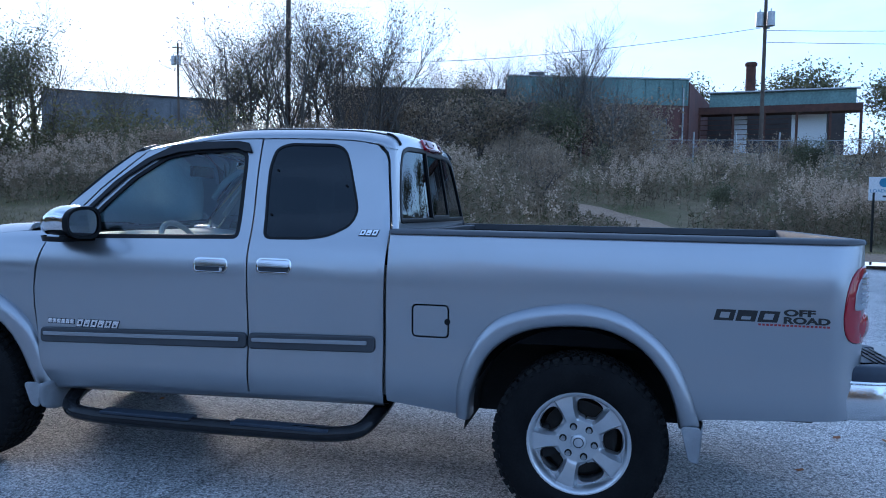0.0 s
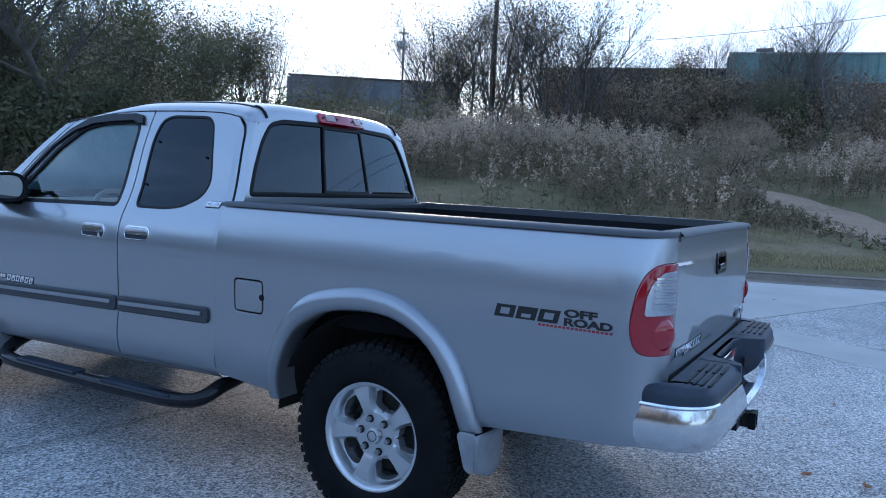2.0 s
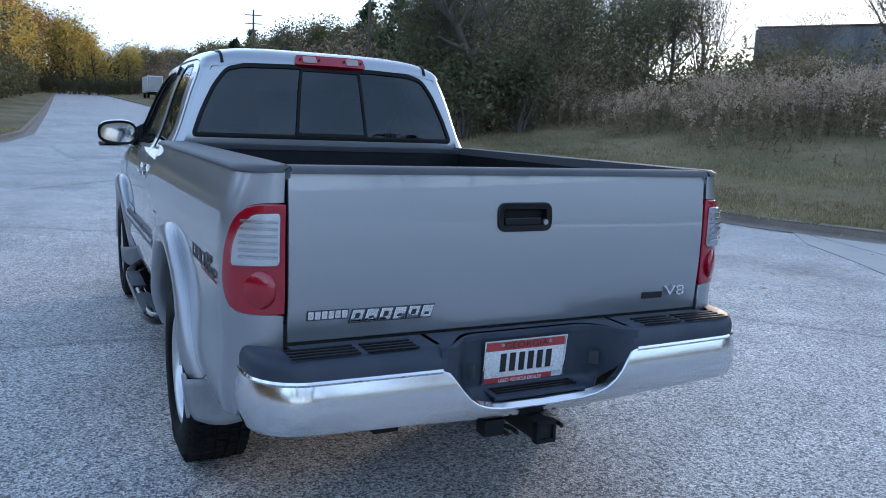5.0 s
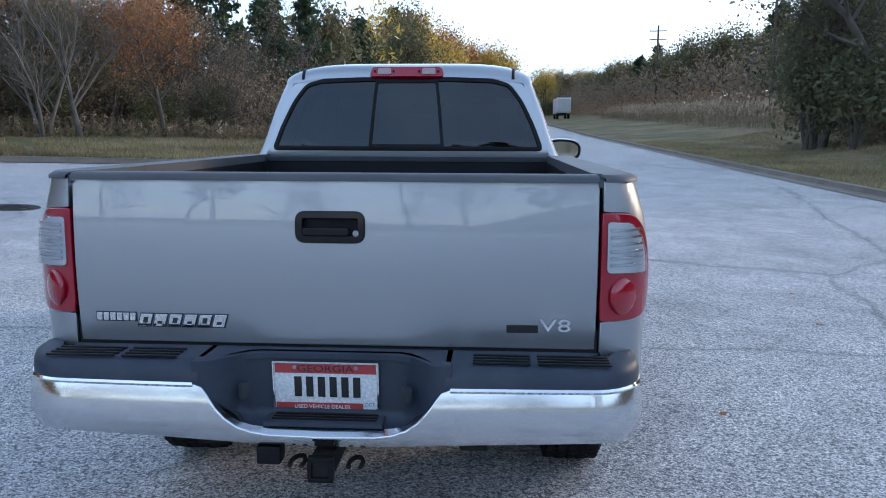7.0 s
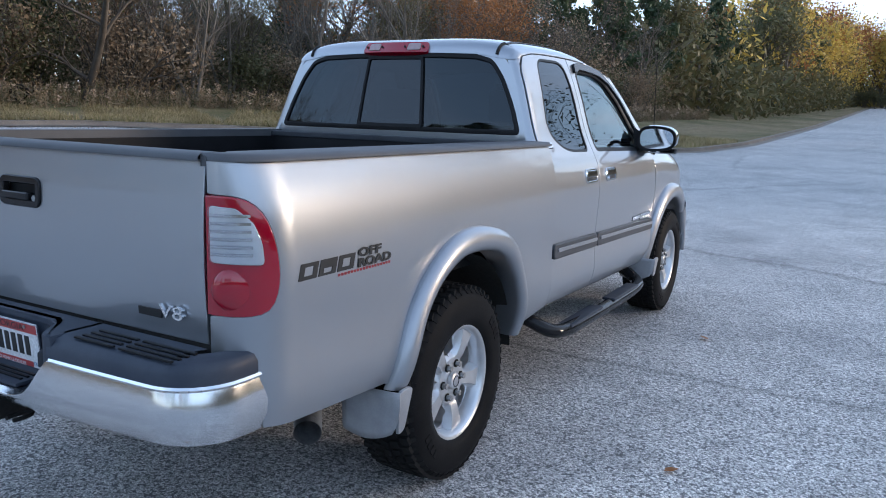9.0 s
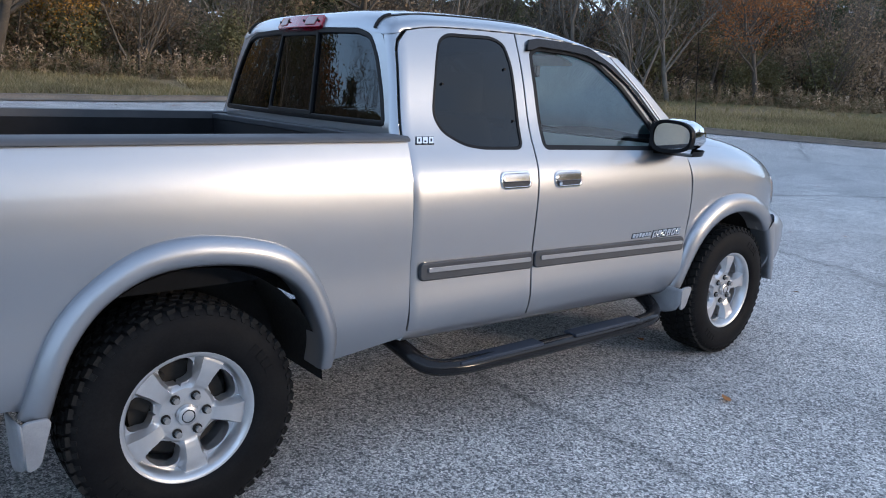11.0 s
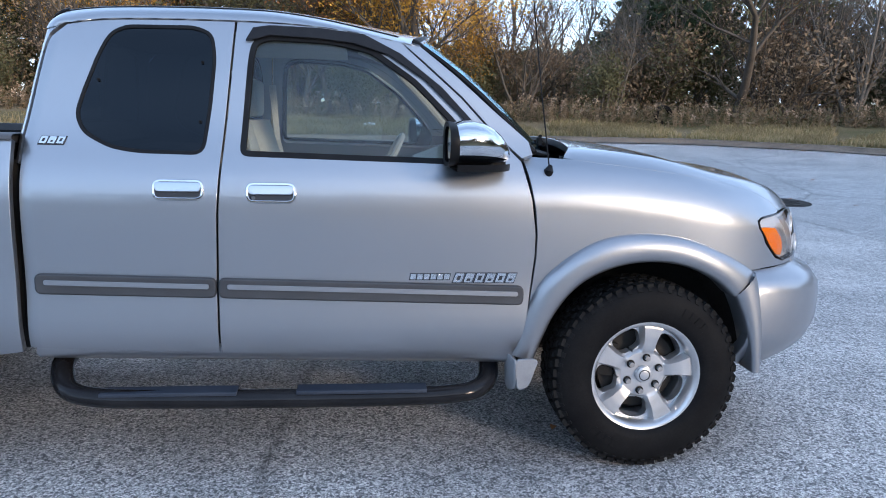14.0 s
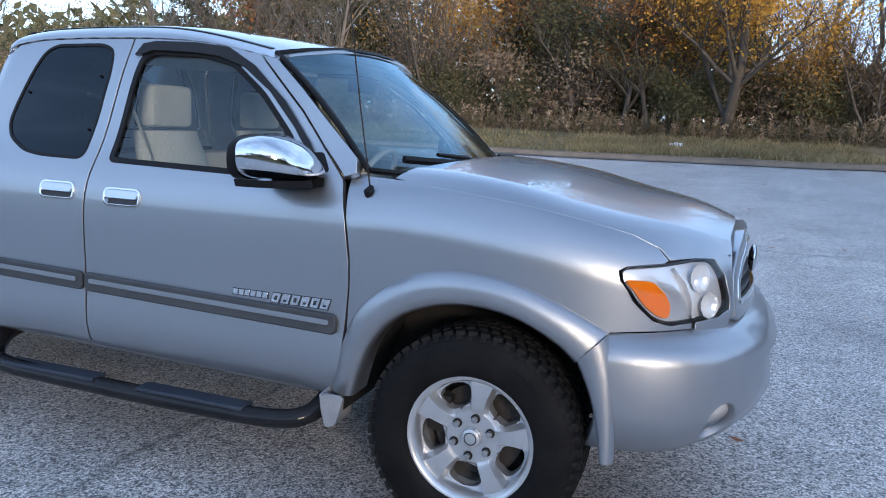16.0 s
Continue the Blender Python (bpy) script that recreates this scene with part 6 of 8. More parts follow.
# number plate
pl = thing("number_plate", "", "")
pl.parent = truck
pl["label"] = "white number plate with red bands in a chrome frame"
tilt = Matrix.Translation((-1.212, 0.008, 0.688)) @ Matrix.Rotation(radians(-5), 4, "Y")
def plate_box(name, y, z, wy, wz, thick, x, mat_, bev=0.0):
    bm = box_bm((thick, wy, wz), (x, y, z), bev, 2)
    bm.transform(tilt)
    return part(name, bm, mat_, pl, smooth=bool(bev))
plate_box("plate_sheet", 0, 0, 0.305, 0.152, 0.003, 0, M_WHITE, 0.0012)
plate_box("plate_band", 0, 0.058, 0.296, 0.030, 0.002, -0.0022, M_PLATE_RED)
plate_box("plate_band", 0.02, -0.061, 0.256, 0.024, 0.002, -0.0022, M_PLATE_RED)
for wy, wz, y, z in ((0.31, 0.006, 0, 0.076), (0.31, 0.006, 0, -0.076), (0.006, 0.155, 0.153, 0), (0.006, 0.155, -0.153, 0)):
    plate_box("plate_frame", y, z, wy, wz, 0.006, -0.003, M_CHROME, 0.002)
for k in range(6):
    plate_box("plate_character", 0.082 - k * 0.0345, 0.001, 0.021, 0.062, 0.0024, -0.0024, M_INK)
face = tilt @ Matrix.Translation((-0.0035, 0, 0)) @ Matrix.Rotation(radians(-90), 4, "Z") @ Matrix.Rotation(radians(90), 4, "X")
text_mesh("plate_word", "GEORGIA", 0.028, 0.0004, M_INK, pl, face @ Matrix.Translation((0, 0.057, 0)), 0.165)
text_mesh("plate_word", "USED VEHICLE DEALER", 0.017, 0.0004, M_WHITE, pl, face @ Matrix.Translation((-0.012, -0.061, 0)), 0.165)
plate_box("plate_sticker", -0.128, -0.058, 0.036, 0.030, 0.002, -0.0024, M_WHITE)
text_mesh("plate_word", "OCT", 0.014, 0.0004, M_BLUE, pl, face @ Matrix.Translation((0.128, -0.052, 0.0005)), 0.03)
for sy in (-1, 1):
    bm = cyl_bm(0.006, 0.005, 0.004, (-0.004, sy * 0.09, 0.062), "X", 12)
    bm.transform(tilt)
    part("plate_bolt", bm, M_STEEL, pl)

# tow hitch
hi = thing("tow_hitch", "", "")
hi.parent = truck
hi["label"] = "black receiver tow hitch under the bumper"
hi.location = (0, 0.0, 0.022)
bm = box_bm((0.30, 0.062, 0.062), (-1.19, 0.0, 0.47), 0.006)
part("receiver_tube", bm, M_DARK, hi)
for dy, dz, sy, sz in ((0, 0.029, 0.072, 0.013), (0, -0.029, 0.072, 0.013), (0.030, 0, 0.012, 0.07), (-0.030, 0, 0.012, 0.07)):
    part("receiver_collar", box_bm((0.03, sy, sz), (-1.335, dy, 0.47 + dz), 0.004), M_BLACK, hi)
part("cross_bar", cyl_bm(0.035, 0.035, 1.0, (-1.05, 0, 0.50), "Y", 16), M_DARK, hi)
part("wiring_socket", box_bm((0.06, 0.07, 0.055), (-1.27, 0.16, 0.488), 0.01, 2), M_BLACK, hi)
for sy in (-1, 1):
    lp = [(-1.26 + 0.045 * math.cos(t), sy * 0.085 + 0.02 * math.sin(t), 0.455) for t in np.linspace(-2.2, 2.2, 12)]
    v, f = tube(lp, 0.007, 6)
    link_mesh("chain_loop", v, f, M_DARK, hi)

# aerial on the right wing
ae = thing("aerial", "", "")
ae.parent = truck
ae["label"] = "black whip radio aerial on the wing"
v, f = tube([(2.83, -0.862, 1.17), (2.832, -0.872, 1.205), (2.84, -0.866, 1.225)], [0.016, 0.019, 0.007], 10)
link_mesh("aerial_base", v, f, M_BLACK, ae)
v, f = tube([(2.835, -0.868, 1.21), (2.79, -0.872, 1.50), (2.74, -0.876, 1.86)], [0.0028, 0.0025, 0.002], 6)
link_mesh("aerial_mast", v, f, M_BLACK, ae)

# wheels
def build_wheel():
    """A wheel at the origin, its outer face towards +y."""
    w = thing("wheel", "", "")
    w["label"] = "five-spoke alloy wheel with an all-terrain tyre"
    prof = [(0.222, 0.105), (0.232, 0.122), (0.262, 0.130), (0.30, 0.1325), (0.335, 0.127), (0.358, 0.115), (0.373, 0.10), (0.3765, 0.06), (0.3775, 0.0), (0.3765, -0.06), (0.373, -0.10), (0.358, -0.115), (0.335, -0.127), (0.262, -0.130), (0.222, -0.105)]
    v, f = lathe(prof, 72)
    tyre = link_mesh("tyre", v, [tuple(reversed(q)) for q in f], M_RUBBER, w, True, "black all-terrain tyre", 50)
    rng = random.Random(3)
    bm = bmesh.new()
    n = 54
    for k in range(n):
        t = 2 * math.pi * k / n
        for a, wd, off, ln in ((0.089, 0.036, 0.0, 0.030), (0.045, 0.034, 0.5, 0.026), (0.0, 0.030, 0.2, 0.030), (-0.045, 0.034, 0.7, 0.026), (-0.089, 0.036, 0.3, 0.030)):
            tt = t + off * 2 * math.pi / n
            rot = Matrix.Rotation(-tt, 3, "Y")
            c = rot @ Vector((0.3765 - (0.003 if abs(a) > 0.08 else 0), a, 0))
            box_bm((0.018, wd, ln), c, 0, 1, rot @ Matrix.Rotation(0.25 * (1 if a > 0 else -1), 3, "X"), bm)
        rot = Matrix.Rotation(-t, 3, "Y")
        c = rot @ Vector((0.360, 0.1125, 0))
        box_bm((0.020, 0.006, 0.020 if k % 2 else 0.014), c, 0, 1, rot @ Matrix.Rotation(-0.75, 3, "Z"), bm)
    part("tread", bm, M_TREAD, tyre, "worn tread blocks", smooth=False)
    # raised sidewall writing kept as plain bars
    for t0, cnt in ((1.9, 4), (5.0, 4)):
        for k in range(cnt):
            rot = Matrix.Rotation(-(t0 + k * 0.11), 3, "Y")
            part("sidewall_bar", box_bm((0.032, 0.003, 0.02), rot @ Vector((0.30, 0.1325, 0)), 0, 1, rot), M_RUBBER, tyre)
    rprof = [(0.188, 0.012), (0.196, 0.040), (0.200, 0.060), (0.206, 0.095), (0.214, 0.107), (0.222, 0.113), (0.230, 0.113), (0.2335, 0.106), (0.230, 0.096), (0.222, 0.09), (0.205, 0.05), (0.195, -0.08), (0.20, -0.105)]
    v, f = lathe(rprof, 72)
    rim = link_mesh("rim", v, [tuple(reversed(q)) for q in f], M_ALLOY, w, True, "silver alloy rim", 50)
    sector = math.pi / 5

    def face_height(r, phi):
        """The cast face: hub plate, five raised flat-topped spokes with bevelled flanks, lower webs between."""
        plate = 0.074
        top = float(np.interp(r, [0.055, 0.088, 0.12, 0.16, 0.195, 0.212], [0.072, 0.076, 0.0835, 0.088, 0.0885, 0.085]))
        half = float(np.interp(r, [0.085, 0.10, 0.15, 0.21], [0.017, 0.022, 0.0265, 0.041]))
        out = max(0.0, abs(phi) * r - half)
        flank = min(1.0, out / 0.014)
        web = float(np.interp(r, [0.055, 0.09, 0.105, 0.15, 0.19, 0.212], [0.074, 0.072, 0.058, 0.052, 0.052, 0.05]))
        y = top + (web - top) * flank
        k = smoothstep(0.088, 0.103, r)
        return plate * (1 - k) + y * k

    radii = [0.03, 0.06, 0.085, 0.092, 0.098] + [0.1495 - 0.0438 * math.cos(math.pi * i / 22) for i in range(23)] + [0.196, 0.201, 0.206, 0.212]
    for k in range(5):
        t = math.pi / 2 + 2 * math.pi * k / 5
        rows = []
        for r in sorted(radii):
            q = (r - 0.1495) / 0.044
            gap = radians(20.5) * (1 - abs(q) ** 4.5) ** 0.5 if abs(q) < 1 else 0.0
            edge = sector - gap
            half = float(np.interp(r, [0.085, 0.10, 0.15, 0.21], [0.017, 0.022, 0.0265, 0.041])) / r
            marks = [0.0, 0.5 * half, 0.93 * half, half, half + 0.0045 / r, half + 0.009 / r, half + 0.014 / r, 0.94 * edge, edge]
            marks = [min(m_, edge) for m_ in marks]
            line = [-m_ for m_ in marks[:0:-1]] + marks
            row = []
            for n_, phi in enumerate([line[0]] + line + [line[-1]]):
                y = face_height(r, phi) - (0.045 if n_ in (0, len(line) + 1) else 0.0)
                row.append((r * math.cos(t + phi), y, r * math.sin(t + phi)))
            rows.append(row)
        v, f = grid_loft(rows)
        link_mesh("spoke", v, f, M_ALLOY, rim, True, "raised flat-topped spoke" if k == 0 else "", 22)
    for k in range(6):
        t = math.pi / 2 + 2 * math.pi * k / 6
        x, z = 0.0695 * math.cos(t), 0.0695 * math.sin(t)
        part("lug_seat", cyl_bm(0.0165, 0.0155, 0.006, (x, 0.0745, z), "Y", 18), M_DARK, rim)
        bm = cyl_bm(0.0115, 0.0095, 0.024, (x, 0.084, z), "Y", 6)
        part("lug_nut", bm, M_STEEL, rim)
    v, f = lathe([(0.0001, 0.096), (0.024, 0.096), (0.032, 0.092), (0.036, 0.076)], 36)
    cap = link_mesh("centre_cap", v, [tuple(reversed(q)) for q in f], M_ALLOY, rim, True, "plain round centre cap", 40)
    v, f = lathe([(0.019, 0.0955), (0.020, 0.0978), (0.0225, 0.0978), (0.0235, 0.0955)], 28)
    link_mesh("cap_ring", v, [tuple(reversed(q)) for q in f], M_TRIM, cap)
    v, f = lathe([(0.0001, -0.005), (0.165, -0.005), (0.165, -0.03), (0.0001, -0.03)], 40)
    link_mesh("brake_disc", v, [tuple(reversed(q)) for q in f], M_IRON, rim, True, "", 40)
    part("brake_caliper", box_bm((0.07, 0.06, 0.14), (0.145, 0.01, 0.03), 0.012, 2), M_DARK, rim)
    v, f = lathe([(0.0001, -0.06), (0.205, -0.06), (0.205, -0.07), (0.0001, -0.07)], 40)
    link_mesh("dust_shield", v, [tuple(reversed(q)) for q in f], M_DARK, rim, True, "", 40)
    return w


def flatten(top):
    """Keep the parts two levels deep at most below their thing."""
    for lvl1 in list(top.children):
        for lvl2 in list(lvl1.children):
            for deep in list(lvl2.children_recursive):
                m = deep.matrix_local.copy()
                deep.parent = lvl1
                deep.matrix_local = m


wheel = build_wheel()
wheel.parent = truck
flatten(truck)
spots = [(0.0, 1, 0.35), (3.259, 1, 1.1), (0.0, -1, -0.49), (3.259, -1, -0.15)]
for i, (x, sg, spin) in enumerate(spots):
    m = Matrix.Translation((x, sg * 0.815, 0.386)) @ Matrix.Rotation(0 if sg > 0 else math.pi, 4, "Z") @ Matrix.Rotation(spin, 4, "Y")
    if i == 0:
        first = m
    else:
        copy_thing(wheel, m)
wheel.matrix_basis = first

# dark inner body: wheel wells, floor, chassis
ub = thing("underbody", "", "")
ub.parent = truck
ub["label"] = "dark chassis, wheel wells and axles"
part("cab_floor", box_bm((1.95, 1.52, 0.06), (1.80, 0, 0.52)), M_DARK, ub)
part("bed_floor", box_bm((2.0, 1.2, 0.05), (-0.12, 0, 0.74)), M_DARK, ub)
for sg in (1, -1):
    part("frame_rail", box_bm((4.9, 0.09, 0.13), (1.4, sg * 0.42, 0.50), 0.01), M_DARK, ub)
    for cx in (0.03, 3.25):
        rows = []
        for k in range(19):
            t = math.pi * k / 18
            r = 0.485
            rows.append([(cx + r * math.cos(t), sg * yy, 0.40 + r * math.sin(t)) for yy in (0.90, 0.8, 0.5)])
        v, f = grid_loft(rows)
        link_mesh("wheel_well", v, f, M_DARK, ub, True, "", 60)
        part("well_wall", box_bm((1.0, 0.02, 0.5), (cx, sg * 0.5, 0.65)), M_DARK, ub)
    part("door_liner", box_bm((1.80, 0.02, 0.62), (1.80, sg * 0.80, 0.82), 0.004), M_DASH, ub)
    part("bed_inner", box_bm((0.36, 0.02, 0.70), (0.70, sg * 0.84, 0.86)), M_DARK, ub)
    part("bed_inner", box_bm((0.62, 0.02, 0.70), (-0.78, sg * 0.83, 0.90)), M_DARK, ub)
    part("pillar_liner", box_bm((0.06, 0.02, 0.70), (0.925, sg * 0.76, 0.85)), M_DARK, ub)
    part("wing_liner", box_bm((0.75, 0.02, 0.20), (3.1, sg * 0.68, 0.98)), M_DARK, ub)
part("axle", cyl_bm(0.05, 0.05, 1.5, (0, 0, 0.386), "Y", 14), M_DARK, ub)
part("differential", cyl_bm(0.15, 0.10, 0.26, (0, 0.0, 0.40), "X", 18), M_DARK, ub)
part("axle", cyl_bm(0.04, 0.04, 1.5, (3.259, 0, 0.386), "Y", 14), M_DARK, ub)
part("cab_back_liner", box_bm((0.03, 1.55, 0.62), (0.915, 0, 0.93)), M_DARK, ub)
part("engine_bay", box_bm((1.0, 1.1, 0.35), (3.35, 0, 0.75)), M_DARK, ub)
part("spare_tyre", cyl_bm(0.33, 0.33, 0.2, (-0.72, 0, 0.62), "Z", 28), M_DARK, ub)
v, f = tube([(0.6, -0.35, 0.45), (-0.3, -0.5, 0.52), (-0.55, -0.64, 0.49), (-0.66, -0.72, 0.465)], 0.03, 10)
link_mesh("exhaust_pipe", v, f, M_RUST, ub)
v, f = tube([(-0.62, -0.69, 0.475), (-0.69, -0.74, 0.455), (-0.785, -0.815, 0.430)], [0.040, 0.044, 0.044], 18, cap=False)
link_mesh("exhaust_tip", v, f, M_STEEL, ub, True, "steel exhaust tip")

# cabin
cab = thing("cabin", "", "")
cab.parent = truck
cab["label"] = "tan and grey truck cabin"
rows = []
for i in range(15):
    y = -0.76 + 1.52 * i / 14
    rows.append([(2.93, y, 1.20), (2.75, y, 1.235), (2.55, y, 1.22 + 0.03 * math.exp(-((y - 0.38) / 0.22) ** 2)), (2.42, y, 1.17), (2.40, y, 1.02), (2.48, y, 0.80)])
v, f = grid_loft(rows)
link_mesh("dashboard", v, f, M_DASH, cab, True, "grey padded dashboard", 50)
wheel_pts = [Matrix.Translation((2.25, 0.38, 1.13)) @ Matrix.Rotation(radians(-62), 4, "Y") @ Vector((0.185 * math.cos(t), 0.185 * math.sin(t), 0)) for t in np.linspace(0, 2 * math.pi, 33)]
v, f = tube(wheel_pts, 0.016, 8)
sw = link_mesh("steering_wheel", v, f, M_DASH, truck, True, "grey steering wheel")
bm = box_bm((0.06, 0.16, 0.12), (2.27, 0.38, 1.125), 0.02, 3, Euler((0, radians(28), 0)).to_matrix())
box_bm((0.03, 0.34, 0.035), (2.27, 0.38, 1.12), 0.01, 2, Euler((0, radians(28), 0)).to_matrix(), bm)
part("wheel_hub", bm, M_DASH, sw)
for sy in (-1, 1):
    st = thing("front_seat", "", "")
    st.parent = truck
    st["label"] = "tan upholstered seat with headrest"
    rows = []
    for i in range(13):
        t = i / 12
        z = 0.70 + 0.66 * t
        x = 1.80 - 0.20 * t
        hw = 0.26 - 0.07 * t * t
        rows.append([(x - 0.05 + 0.09 * math.cos(a), sy * 0.38 + hw * math.sin(a), z) for a in np.linspace(-math.pi, math.pi, 17)[:-1]])
    v, f = grid_loft(rows, True)
    f.append(tuple((len(rows) - 1) * 16 + k for k in range(16)))
    link_mesh("backrest", v, f, M_SEAT, st, True, "", 60)
    part("headrest", box_bm((0.10, 0.27, 0.19), (1.55, sy * 0.38, 1.47), 0.045, 4), M_SEAT, st)
    part("seat_cushion", box_bm((0.52, 0.52, 0.16), (2.0, sy * 0.38, 0.74), 0.05, 3), M_SEAT, st)
    v, f = tube([(1.62, sy * 0.72, 1.55), (1.66, sy * 0.60, 1.25), (1.75, sy * 0.62, 0.95)], 0.02, 6, 0.25)
    link_mesh("seat_belt", v, f, M_SEAT, st)
    v, f = tube([(2.34, sy * 0.66, 1.62), (2.50, sy * 0.70, 1.46), (2.62, sy * 0.745, 1.33)], 0.02, 8)
    link_mesh("grab_handle", v, f, M_DASH, cab, True, "grey pillar grab handle")
part("rear_bench", box_bm((0.28, 1.4, 0.55), (1.10, 0, 0.95), 0.05, 3), M_SEAT, cab)
part("headliner", box_bm((1.05, 1.16, 0.02), (1.52, 0, 1.70), 0.004), M_SEAT, cab)
part("rear_mirror", box_bm((0.03, 0.24, 0.065), (2.36, 0.0, 1.60), 0.012, 3), M_BLACK, cab, "black rear-view mirror")
part("sun_visor", box_bm((0.13, 0.32, 0.015), (2.16, -0.33, 1.655), 0.005, 2, Euler((0, radians(20), 0)).to_matrix()), M_SEAT, cab)
flatten(truck)

# ---- trees, weeds, buildings round the lot ----
def grow(rng, h, spread, stems, levels, kids, r0, bend=0.25, start=0.25, ratio=0.62, lean=0.0):
    """Branch lines as (points, radii), tips last; a trunk that forks into limbs and twigs."""
    lines, tips = [], []

    def shoot(p, d, length, r, lvl):
        n = 4 if lvl < 2 and lvl < levels else (2 if lvl < levels else 1)
        pts, rad = [p], [r]
        q, dd = p.copy(), d.copy()
        for i in range(n):
            dd = (dd + Vector((rng.gauss(0, bend), rng.gauss(0, bend), rng.gauss(0.06, bend * 0.6)))).normalized()
            q = q + dd * length / n
            pts.append(q)
            rad.append(r * (1 - 0.75 * (i + 1) / n) if lvl else r * (1 - 0.7 * (i + 1) / n))
        lines.append((pts, rad, lvl))
        if lvl >= levels:
            tips.extend([p.lerp(q, 0.5), q])
            return
        for k in range(kids[min(lvl, len(kids) - 1)]):
            t = start + (1 - start) * rng.random() if lvl == 0 else 0.25 + 0.75 * rng.random()
            f = t * n
            i = min(int(f), n - 1)
            b = pts[i].lerp(pts[i + 1], f - i)
            ax = Vector((rng.gauss(0, 1), rng.gauss(0, 1), 0)).normalized()
            nd = (dd * (0.9 if lvl else 0.8) + ax * spread * (0.7 + 0.6 * rng.random()) + Vector((0, 0, 0.25))).normalized()
            shoot(b, nd, length * ratio * (0.7 + 0.5 * rng.random()) * (1 - 0.35 * t if lvl == 0 else 1), max(0.006, r * (1 - 0.6 * t) * 0.55), lvl + 1)

    for s in range(stems):
        a = 2 * math.pi * s / stems + rng.random()
        out = 0.0 if stems == 1 else 0.35
        d = Vector((math.cos(a) * out + lean, math.sin(a) * out, 1)).normalized()
        shoot(Vector((math.cos(a) * 0.08 * (stems > 1), math.sin(a) * 0.08 * (stems > 1), -0.15)), d, h * (0.62 if levels > 2 else 0.8) * (0.85 + 0.3 * rng.random()), r0, 0)
    return lines, tips


def wood_mesh(lines):
    verts, faces = [], []
    for pts, rad, lvl in lines:
        v, f = tube(pts, rad, 6 if lvl == 0 else (4 if lvl == 1 else 3), cap=False)
        k = len(verts)
        verts += v
        faces += [tuple(i + k for i in q) for q in f]
    return verts, faces


def leaf_cloud(rng, tips, per, size, jitter, droop=0.0):
    verts, faces = [], []
    for t in tips:
        for _ in range(per):
            c = t + Vector((rng.gauss(0, jitter), rng.gauss(0, jitter), rng.gauss(0, jitter * 0.8) - droop))
            a = Vector((rng.gauss(0, 1), rng.gauss(0, 1), rng.gauss(0, 1))).normalized()
            b = a.cross(Vector((rng.gauss(0, 1), rng.gauss(0, 1), rng.gauss(0, 1)))).normalized()
            s = size * (0.6 + 0.8 * rng.random())
            k = len(verts)
            verts += [c - a * s, c + b * s * 0.45, c + a * s, c - b * s * 0.45]
            faces.append((k, k + 1, k + 2, k + 3))
    return verts, faces


def make_tree(name, label, seed, h, bark, leaf=None, per=3, size=0.09, jitter=0.25, group="", **kw):
    rng = random.Random(seed)
    lines, tips = grow(rng, h, **kw)
    top = max(p.z for pts, _, _ in lines for p in pts)
    k = h / top
    lines = [([p * k for p in pts], rad, lvl) for pts, rad, lvl in lines]
    tips = [p * k for p in tips]
    t = thing(name, label, "tree", group)
    v, f = wood_mesh(lines)
    link_mesh("trunk", v, f, bark, t, True, "", 0)
    if leaf is not None:
        v, f = leaf_cloud(rng, tips, per, size, jitter)
        link_mesh("crown", v, f, leaf, t, False)
    return t


def make_pine(seed, h):
    rng = random.Random(seed)
    t = thing("pine_tree", "tall dark green pine at the wood's edge", "tree", "woodland trees")
    lines = [([Vector((rng.gauss(0, 0.05), rng.gauss(0, 0.05), h * i / 6 - 0.1)) for i in range(7)], [0.17 * (1 - i / 6.6) for i in range(7)], 0)]
    tips = []
    for i in range(46):
        z = h * (0.28 + 0.71 * i / 46)
        ln = (1 - i / 50) * h * 0.20 * (0.6 + 0.6 * rng.random()) + 0.25
        a = rng.random() * 6.28
        d = Vector((math.cos(a), math.sin(a), 0.15 + 0.25 * rng.random()))
        b = Vector((0, 0, z))
        pts = [b, b + d * ln * 0.5, b + d * ln + Vector((0, 0, 0.1 * ln))]
        lines.append((pts, [0.035, 0.022, 0.008], 2))
        tips += [pts[1].lerp(pts[2], q) for q in (0.0, 0.25, 0.5, 0.75, 1.0)] + [b.lerp(pts[1], 0.6)]
    v, f = wood_mesh(lines)
    link_mesh("trunk", v, f, M_BARK, t, True, "", 0)
    v, f = leaf_cloud(rng, tips, 8, 0.22, 0.20)
    link_mesh("crown", v, f, M_LEAF_PINE, t, False)
    return t


